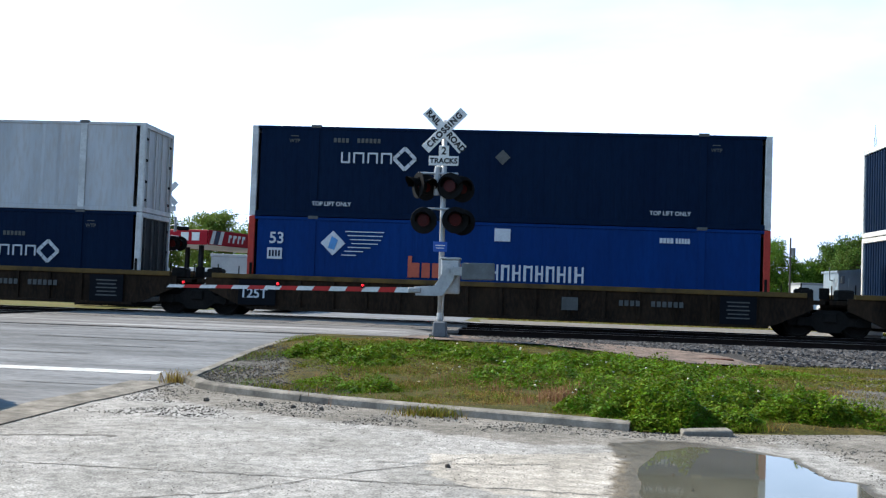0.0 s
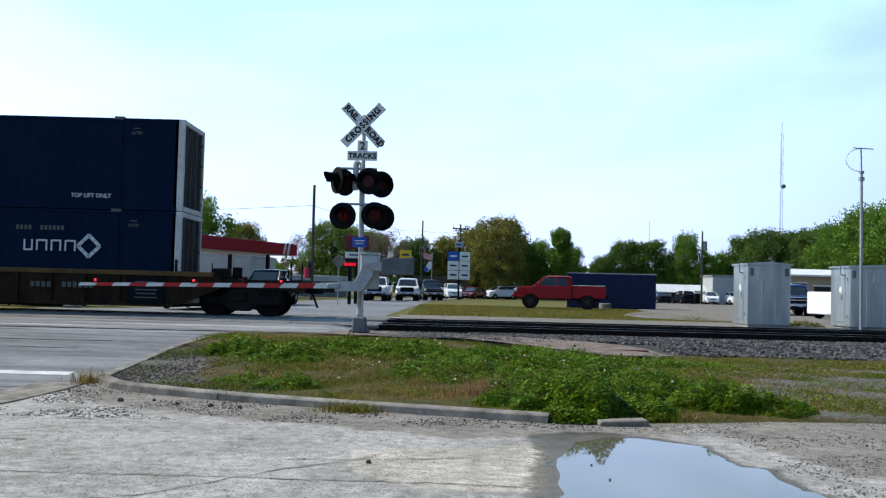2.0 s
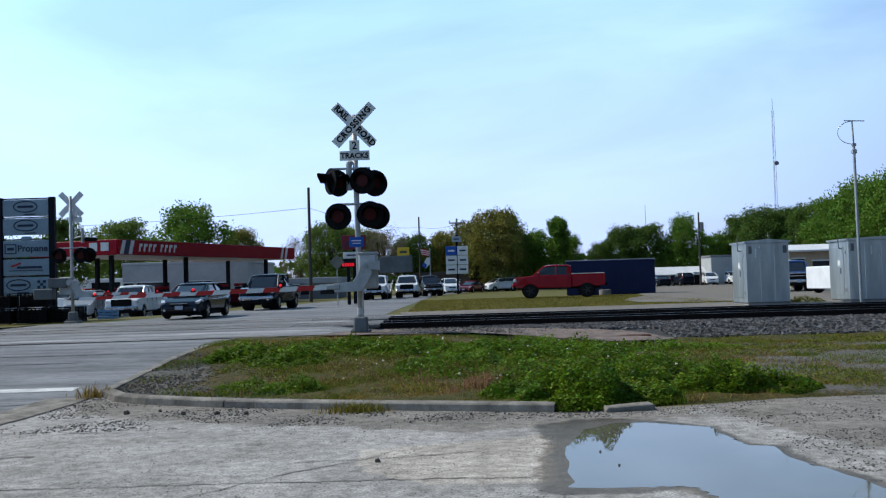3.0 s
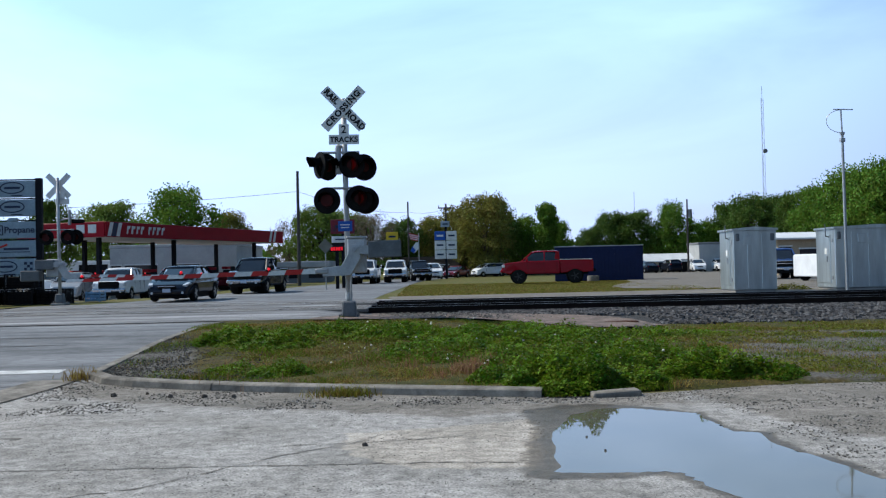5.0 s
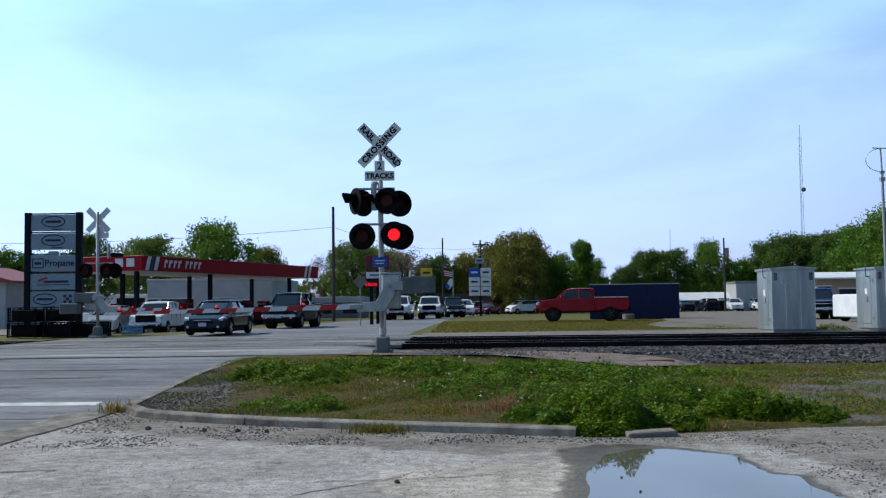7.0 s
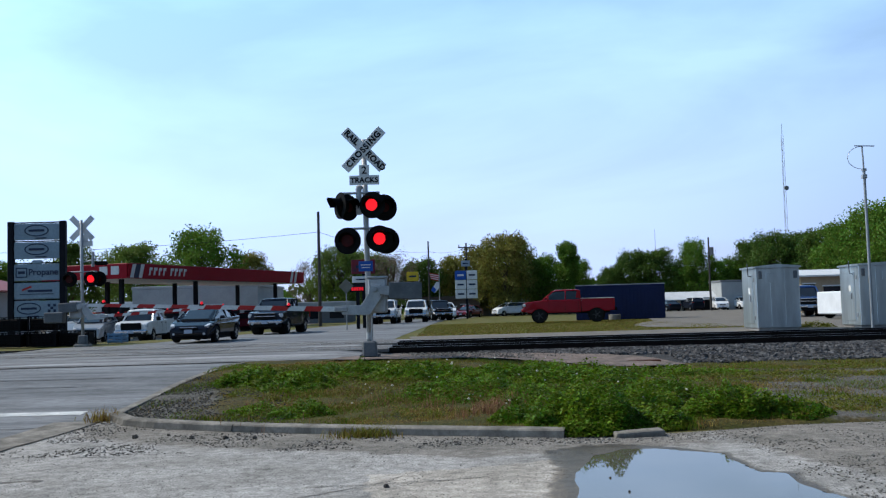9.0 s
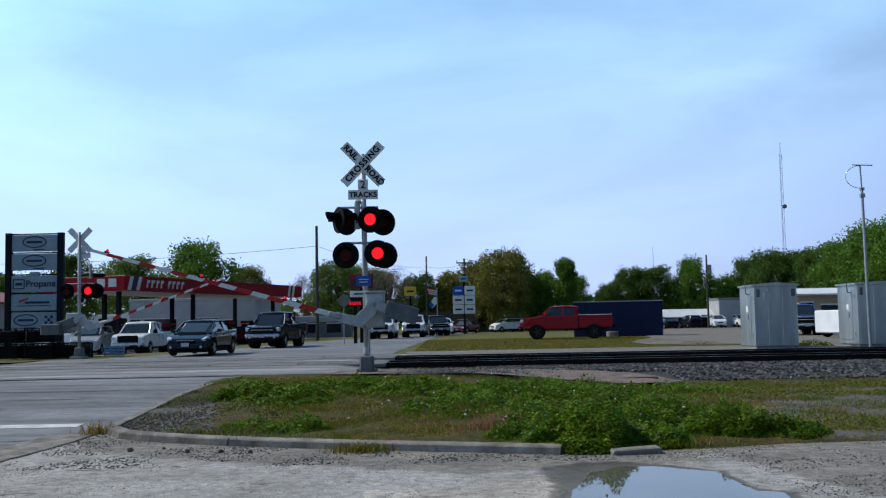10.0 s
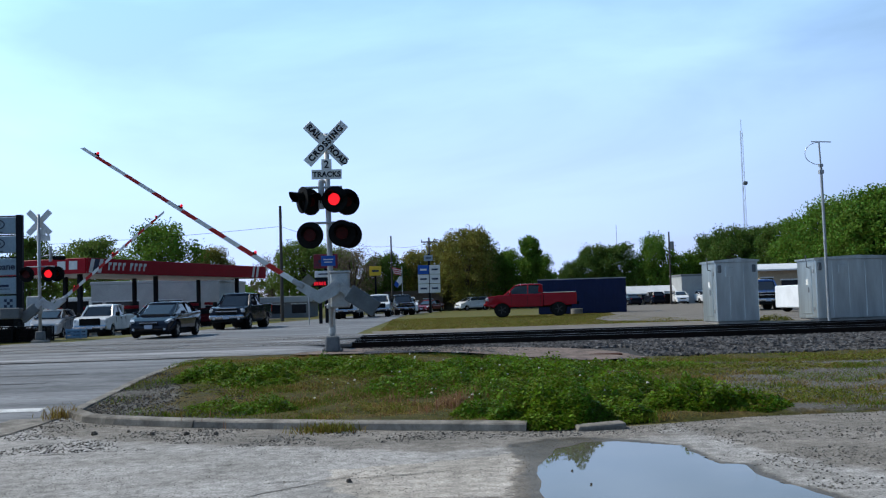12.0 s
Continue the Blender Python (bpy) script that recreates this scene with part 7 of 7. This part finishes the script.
VERGE_GRAVEL = [(4.9, 13.0), (8, 13.2), (15, 13.8), (32, 14.5), (32, 20.6), (13, 20.3), (9, 19.9), (6.4, 18.9), (5.6, 17.6), (4.6, 16.4), (5.2, 14.6)]
CORNER_GRAVEL = [(-5.1, 15.15), (-4.4, 14.3), (-3.5, 13.8), (-2.4, 13.4), (-2.2, 13.75), (-3.3, 14.5), (-3.75, 15.4), (-3.9, 16.6), (-4.3, 18.0), (-5.0, 18.6)]
soil = structure("island_soil", sheet([(-4.98, 15.1), (-4.2, 14.2), (-3.0, 13.65), (-1.4, 13.15), (0, 12.75), (1.35, 12.3), (3.5, 12.6), (6.5, 13.0), (12, 14), (30, 15)],
                                      [(-4.75, 22.3), (-4.3, 22.4), (-3.2, 22.5), (-1.4, 22.5), (0, 22.6), (1.35, 22.7), (3.5, 22.8), (6.5, 22.9), (12, 23), (30, 23)], 0.03, across=44, along=6, rough=0.04, skirt=0.08), SOIL, "weedy soil of the verge with patches of gravel", smooth=True)
stony = soil.data.attributes.new("stony", "FLOAT", "POINT")
for vert in soil.data.vertices:
    stony.data[vert.index].value = max(inside(VERGE_GRAVEL, vert.co.x, vert.co.y), inside(CORNER_GRAVEL, vert.co.x, vert.co.y))
spread_fields(SOIL, [("stony", 0.5, 0.12, [(0.05, 0.046, 0.04), (0.155, 0.145, 0.13)], "MIX", 0)])
structure("dirt_patch", blot([(-2.6, 21.7), (-1.6, 21.4), (0.5, 21.3), (3.2, 21.5), (5.2, 22.3), (4.2, 24.4), (0.5, 25.1), (-1.1, 25.0), (-1.5, 23.2), (-2.4, 22.4)], 0.075, 6, 0.09, 22), DIRT, "pinkish dirt beside the track")

blades("verge_grass", "short dry and green grass of the verge", DRYGRASS, dry_island, 170000, 0.1, 3, 0.8)
blades("verge_grass", "green grass blades of the verge", WEEDLIGHT, green_island, 150000, 0.11, 8, 0.8)
blades("verge_grass", "deep green grass blades of the verge", WEED, green_island, 80000, 0.12, 9, 0.8)
blades("dry_stalks", "reddish dry stalks among the weeds", RUST, lambda r: (lambda c: (c[0] + r.gauss(0, 0.13), c[1] + r.gauss(0, 0.2), 1.2 * c[2]))(r.choice(((0.5, 14.3, 1.0), (0.72, 14.6, 0.8), (0.2, 13.9, 0.6), (0.95, 15.3, 0.8), (-0.3, 14.9, 0.5)))), 360, 0.25, 4, 0.5, 0.006)
blades("dry_stalks", "thin reddish seed stalks over the grass", RUST, lambda r: (r.uniform(-3.2, 1.4), r.gauss(15.6, 0.9), 1.0), 700, 0.17, 5, 0.6, 0.005)
blades("kerb_tuft", "dry tuft of grass at the kerb's end", DRYGRASS, lambda r: (r.gauss(-5.2, 0.12), r.gauss(14.75, 0.1), 1.2), 150, 0.15, 6, 0.9, 0.006)
blades("kerb_tuft", "straw-coloured tuft hanging over the kerb", DRYGRASS, lambda r: (r.gauss(-1.2, 0.2), r.gauss(12.74, 0.1), 0.9), 190, 0.11, 7, 1.3, 0.006)
blades("kerb_tuft", "olive green tuft growing from the kerb's joint", WEEDLIGHT, lambda r: (r.gauss(-1.1, 0.17), r.gauss(12.74, 0.1), 0.9), 260, 0.13, 17, 1.2, 0.008)

def far_lawn(rnd):
    x, y = rnd.uniform(-1.4, 13), rnd.uniform(41, 68)
    return (x, y, 0.7 + 0.5 * noise.noise((x * 0.4, y * 0.2, 9)))


def right_verge(rnd):
    x, y = rnd.uniform(4.0, 15), rnd.uniform(13.2, 22.8)
    return (x, y, 1.0) if y > front_y(x) and noise.noise((x * 0.55, y * 0.8, 2)) + 0.5 * noise.noise((x * 1.9, y * 2.4, 5)) > (-0.05 if y > 20.6 else 0.14) else None


blades("far_lawn_grass", "mown grass beyond the tracks", WEEDLIGHT, far_lawn, 22000, 0.045, 41, 1.2, 0.03)
blades("far_lawn_grass", "straw-coloured grass beyond the tracks", DRYGRASS, far_lawn, 14000, 0.045, 44, 1.2, 0.03)
blades("verge_grass", "green and straw grass of the wide verge", WEEDLIGHT, right_verge, 24000, 0.09, 42, 0.9, 0.009)
blades("verge_grass", "straw grass of the wide verge", DRYGRASS, right_verge, 11000, 0.09, 43, 0.9, 0.008)
foliage("weed_bushes", "low bushy dark green weeds", WEED,
        [(1.75, 12.95, 0.882, 0.882, 0.47, 7474, 0.038), (2.5, 13.1, 0.7056, 0.6468, 0.32, 3679, 0.036), (1.2, 13.6, 0.8232, 0.588, 0.28, 2989, 0.036), (3.9, 13.6, 0.882, 0.588, 0.5, 4830, 0.038), (4.6, 13.4, 0.588, 0.4704, 0.25, 2070, 0.036),
         (2.6, 14.4, 0.9408, 0.7056, 0.45, 4140, 0.038), (3.3, 15.4, 1.0584, 0.8232, 0.44, 2989, 0.038), (1.6, 15.2, 1.176, 1.0584, 0.32, 4140, 0.038), (0.4, 16.2, 1.4112, 1.176, 0.28, 4140, 0.038),
         (-3.55, 18.15, 0.882, 1, 0.30056, 4830, 0.044), (-2.7, 17.55, 0.8232, 1, 0.2652, 2989, 0.044), (-2, 18.85, 1.5288, 1, 0.24752, 4370, 0.044), (-0.6, 18.45, 1.5288, 1, 0.24752, 4370, 0.044), (0.8, 17.85, 1.5288, 1, 0.2652, 4370, 0.044),
         (2.2, 17.6, 1.4112, 1.2936, 0.416, 3909, 0.044), (-2.2, 14.6, 0.6468, 0.4704, 0.21, 2070, 0.032), (-2.9, 14.9, 0.588, 0.4704, 0.17, 1380, 0.032), (2.2, 19.25, 1.8816, 1, 0.21216, 2989, 0.044), (4.4, 19.85, 1.8816, 0.9408, 0.18564, 2530, 0.044)], 11)
foliage("pale_weeds", "pale green low weeds and clover", WEEDLIGHT,
        [(-1.2, 17.6, 2.4, 1.8, 0.14, 5200, 0.03), (1.2, 17, 2.2, 1.6, 0.14, 4200, 0.03), (3.4, 13.9, 1.6, 0.9, 0.16, 4200, 0.03), (5.8, 14.6, 1.6, 1, 0.1, 2600, 0.03), (6.2, 18.85, 3.2, 1, 0.0952, 5200, 0.035),
         (9.5, 20.45, 3.4, 1, 0.1088, 5200, 0.035), (-1, 20.65, 2.6, 0.7, 0.0816, 3600, 0.03), (3, 21.05, 2.6, 0.6, 0.0816, 3000, 0.03), (-3.4, 20.05, 1.2, 0.8, 0.0816, 2400, 0.03), (-0.6, 14.4, 1.6, 0.6, 0.08, 1800, 0.025)], 12)
foliage("clover_carpet", "low yellow-green clover carpet of the verge", WEEDLIGHT,
        [(-2.4, 15.6, 1.5, 1.6, 0.07, 5200, 0.026), (-1.2, 14.3, 1.6, 0.8, 0.06, 4200, 0.024), (-0.4, 16.0, 1.9, 1.4, 0.07, 5200, 0.026), (-3.2, 16.8, 0.9, 1.4, 0.07, 2600, 0.026), (5.2, 13.7, 1.6, 0.6, 0.06, 2600, 0.024),
         (-1.4, 20.6, 2.6, 0.8, 0.06, 3600, 0.028), (2.4, 20.6, 2.4, 0.9, 0.06, 3600, 0.028), (14.0, 38.3, 0.9, 0.4, 0.3, 500, 0.06)], 13)
foliage("dry_litter", "straw and brown dead leaves among the grass", DRYGRASS,
        [(0.1, 14.5, 1.5, 0.9, 0.06, 4200, 0.02), (-1.6, 15.3, 1.7, 1.0, 0.06, 4200, 0.02), (-0.6, 13.6, 1.6, 0.45, 0.05, 2600, 0.018), (0.6, 15.6, 1.4, 0.8, 0.06, 2600, 0.02), (-2.8, 21.0, 1.4, 0.5, 0.08, 1800, 0.024)], 14)
foliage("rusty_weeds", "rust-coloured dock and dry flower heads", RUST,
        [(0.55, 14.4, 0.34, 0.3, 0.2, 420, 0.022), (0.2, 13.7, 0.2, 0.2, 0.12, 160, 0.02), (-0.9, 15.6, 0.7, 0.4, 0.12, 300, 0.018), (1.0, 15.4, 0.4, 0.4, 0.14, 220, 0.02)], 15)
FLOWER = mat("clover_flower", (0.6, 0.58, 0.5), (0.5, 0.48, 0.4), rough=0.8)
CORNERSTONE = mat("corner_gravel_stone", (0.13, 0.12, 0.105), (0.07, 0.065, 0.055), scale=5, fine=30, rough=0.95, island=0.5)


def corner_spot(r):
    while True:
        x, y = r.uniform(-4.95, -2.0), r.uniform(13.7, 19.0)
        if y > front_y(x) - 0.05 and x < -4.95 + 2.9 * r.random() ** 1.6 - 0.25 * (y - 14.2) * (0.4 + r.random()) + 0.35:
            return x, y, lie(x, y) + 0.04


loose_stones("clover_flowers", 60, lambda r: (lambda x, y: (x, y, lie(x, y) + r.uniform(0.16, 0.30)))(r.uniform(-1.5, 3.5), r.uniform(13.6, 20)), 0.013, FLOWER, "small whitish clover heads", 31)
GRIT = mat("pale_grit", (0.22, 0.205, 0.185), (0.11, 0.10, 0.09), scale=5, fine=30, rough=0.95, island=0.5)


def dry_spot(x0, x1, y0, y1, dz):
    def f(rnd):
        while True:
            x, y = rnd.uniform(x0, x1), rnd.uniform(y0, y1)
            if inside(PUDDLE, x, y) < -0.08 and y < edge_y(x) and noise.noise((x * 1.3, y * 1.3, 7)) > -0.25 + 0.3 * rnd.random():
                return x, y, lie(x, y) + dz
    return f


loose_stones("grit", 2600, dry_spot(-5.4, 3.4, 11.6, 15.0, -0.020), 0.008, GRIT, "grit and pebbles along the kerb", 32)
loose_stones("grit", 3000, dry_spot(-6, 4.5, 6.5, 12.0, -0.0215), 0.0035, GRIT, "fine grit on the lot", 33)
CHIP = mat("dark_chip", (0.085, 0.08, 0.07), (0.05, 0.047, 0.042), scale=5, fine=30, rough=0.95, island=0.5)
loose_stones("chips", 4200, dry_spot(-6, 4.5, 6.2, 12.6, -0.0225), 0.0045, CHIP, "dark flecks and crumbs on the lot", 39)
loose_stones("chips", 420, dry_spot(-5.4, 2.2, 11.6, 14.2, -0.018), 0.009, CHIP, "dark crumbs of dirt along the kerb", 40)
loose_stones("gravel", 5000, dry_spot(3.3, 12, 8.0, 14.5, -0.018), 0.008, GRIT, "loose gravel on the apron", 34)
loose_stones("gravel", 2600, corner_spot, 0.011, CORNERSTONE, "grey gravel on the corner", 35)


def shoulder_spot(r):
    x = r.uniform(0.8, 22)
    y = r.uniform(22.9 if x > 5.4 else 24.7 + 0.5 * r.random(), 27.0)
    return x, y, lie(x, y) + 0.045


loose_stones("gravel", 5000, on_land(5.0, 15, 13.6, 20.4, 0.035), 0.013, GRIT, "loose gravel among the verge's weeds", 38)
loose_stones("gravel", 1500, lambda r: (lambda x, y: (x, y, lie(x, y) + 0.075))(r.uniform(-1.2, 5.0), r.gauss(22.9, 0.7)), 0.015, GRIT, "pinkish stones strewn over the dirt", 45)
loose_stones("ballast", 20000, shoulder_spot, 0.045, BALLAST, "crushed grey track stone", 36)
loose_stones("ballast", 5000, lambda r: (lambda x, y: (x, y, lie(x, y) + 0.05))(r.uniform(-1, 24), r.uniform(29.2, 31.2)), 0.04, BALLAST, "crushed stone between the tracks", 37)
DARKSTONE = mat("dark_clod", (0.06, 0.055, 0.05), (0.09, 0.08, 0.07), scale=8, rough=0.95)
for i, (x, y, r) in enumerate(((-0.62, 9.1, 0.03), (-4.2, 13.15, 0.045), (-3.4, 12.95, 0.04), (-2.95, 12.9, 0.04), (-2.55, 12.8, 0.035), (1.45, 9.3, 0.012), (1.5, 8.6, 0.012), (-3.8, 13.3, 0.03))):
    rnd, k = random.Random(i), Kit()
    k.lathe([(r * 0.9, 0.0), (r, r * 0.4), (r * 0.7, r * 0.9), (r * 0.2, r * 1.1)], None, 7)
    for v in k.bm.verts:
        v.co *= rnd.uniform(0.7, 1.15)
    mesh_thing("clod", k, DARKSTONE, "small dark clod of dirt on pavement", "clod", pose(x, y, lie(x, y) - 0.022), "clods")
mesh_thing("old_tie", Kit().box((2.5, 0.23, 0.18), (0, 0, 0.06), (0, 0, 2), bevel=0.02), mat("rusty_old_timber", (0.10, 0.045, 0.03), (0.07, 0.035, 0.025), scale=4, rough=0.9), "old reddish timber tie lying beside the ballast", "timber", pose(3.6, 23.0, lie(3.6, 23) - 0.05))


# ---- what moves ----
ARM_ROWS = [(0, -1.0), (3.2, -1.0), (8.6, -1.0), (8.8, -0.6), (9.0, 2.5), (9.2, 6.2), (9.5, 10.8), (10.0, 15.9), (10.5, 20.0), (11.0, 24.3), (11.5, 29.4), (12.0, 33.8)]
# how far the train has gone, in metres
TRAIN_GONE = [(0, 0), (0.5, 9.1), (1.0, 17.65), (1.5, 26.74), (2.0, 35.7)]
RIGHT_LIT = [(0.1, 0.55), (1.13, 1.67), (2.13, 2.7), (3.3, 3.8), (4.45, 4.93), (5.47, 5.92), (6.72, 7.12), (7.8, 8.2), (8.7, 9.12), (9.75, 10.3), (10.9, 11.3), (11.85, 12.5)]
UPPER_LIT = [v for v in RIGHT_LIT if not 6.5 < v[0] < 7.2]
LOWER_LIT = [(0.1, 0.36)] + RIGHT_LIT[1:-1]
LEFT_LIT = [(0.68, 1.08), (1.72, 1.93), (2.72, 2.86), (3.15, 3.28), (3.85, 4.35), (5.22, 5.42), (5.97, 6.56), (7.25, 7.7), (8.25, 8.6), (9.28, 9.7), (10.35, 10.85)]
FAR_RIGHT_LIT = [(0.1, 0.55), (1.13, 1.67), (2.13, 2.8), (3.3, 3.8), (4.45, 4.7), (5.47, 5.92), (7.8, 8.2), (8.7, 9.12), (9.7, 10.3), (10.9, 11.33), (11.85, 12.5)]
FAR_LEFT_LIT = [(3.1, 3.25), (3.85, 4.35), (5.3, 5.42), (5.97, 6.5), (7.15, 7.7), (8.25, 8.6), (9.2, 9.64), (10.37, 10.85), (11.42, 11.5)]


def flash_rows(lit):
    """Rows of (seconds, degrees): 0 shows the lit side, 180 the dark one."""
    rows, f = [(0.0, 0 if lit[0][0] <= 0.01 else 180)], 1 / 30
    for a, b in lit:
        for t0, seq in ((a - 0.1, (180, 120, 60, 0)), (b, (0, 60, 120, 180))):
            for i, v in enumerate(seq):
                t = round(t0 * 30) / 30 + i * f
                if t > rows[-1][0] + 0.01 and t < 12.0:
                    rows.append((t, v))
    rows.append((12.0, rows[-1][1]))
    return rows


def motions():
    rows = [(t, s) for t, s in TRAIN_GONE] + [(t / 2, 35.7 + TRAIN_SPEED * (t / 2 - 2)) for t in range(5, 25)]
    rows = [rows[0], (0.1, 1.82), (0.2, 3.64)] + rows[1:]
    for ob, x, y, z in MOVING:
        walk(ob, [(t, pose(x - s, y, z)) for t, s in rows])
    walk(near_gate, [(t, pose(*PIVOT_NEAR, 0, a, 0)) for t, a in ARM_ROWS])
    walk(far_gate, [(t, pose(*PIVOT_FAR, 0, -a * 1.15 - (1 if t > 9 else 0), 0)) for t, a in ARM_ROWS])
    for ob, heading, rows in QUEUE:
        walk(ob, [(t, pose(x, y, lie(x, y) + 0.004, 0, 0, heading)) for t, x, y in rows])
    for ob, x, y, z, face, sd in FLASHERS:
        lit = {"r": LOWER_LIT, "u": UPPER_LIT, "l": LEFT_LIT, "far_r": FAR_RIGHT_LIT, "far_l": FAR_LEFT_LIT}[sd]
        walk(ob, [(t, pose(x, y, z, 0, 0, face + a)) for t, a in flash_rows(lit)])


motions()
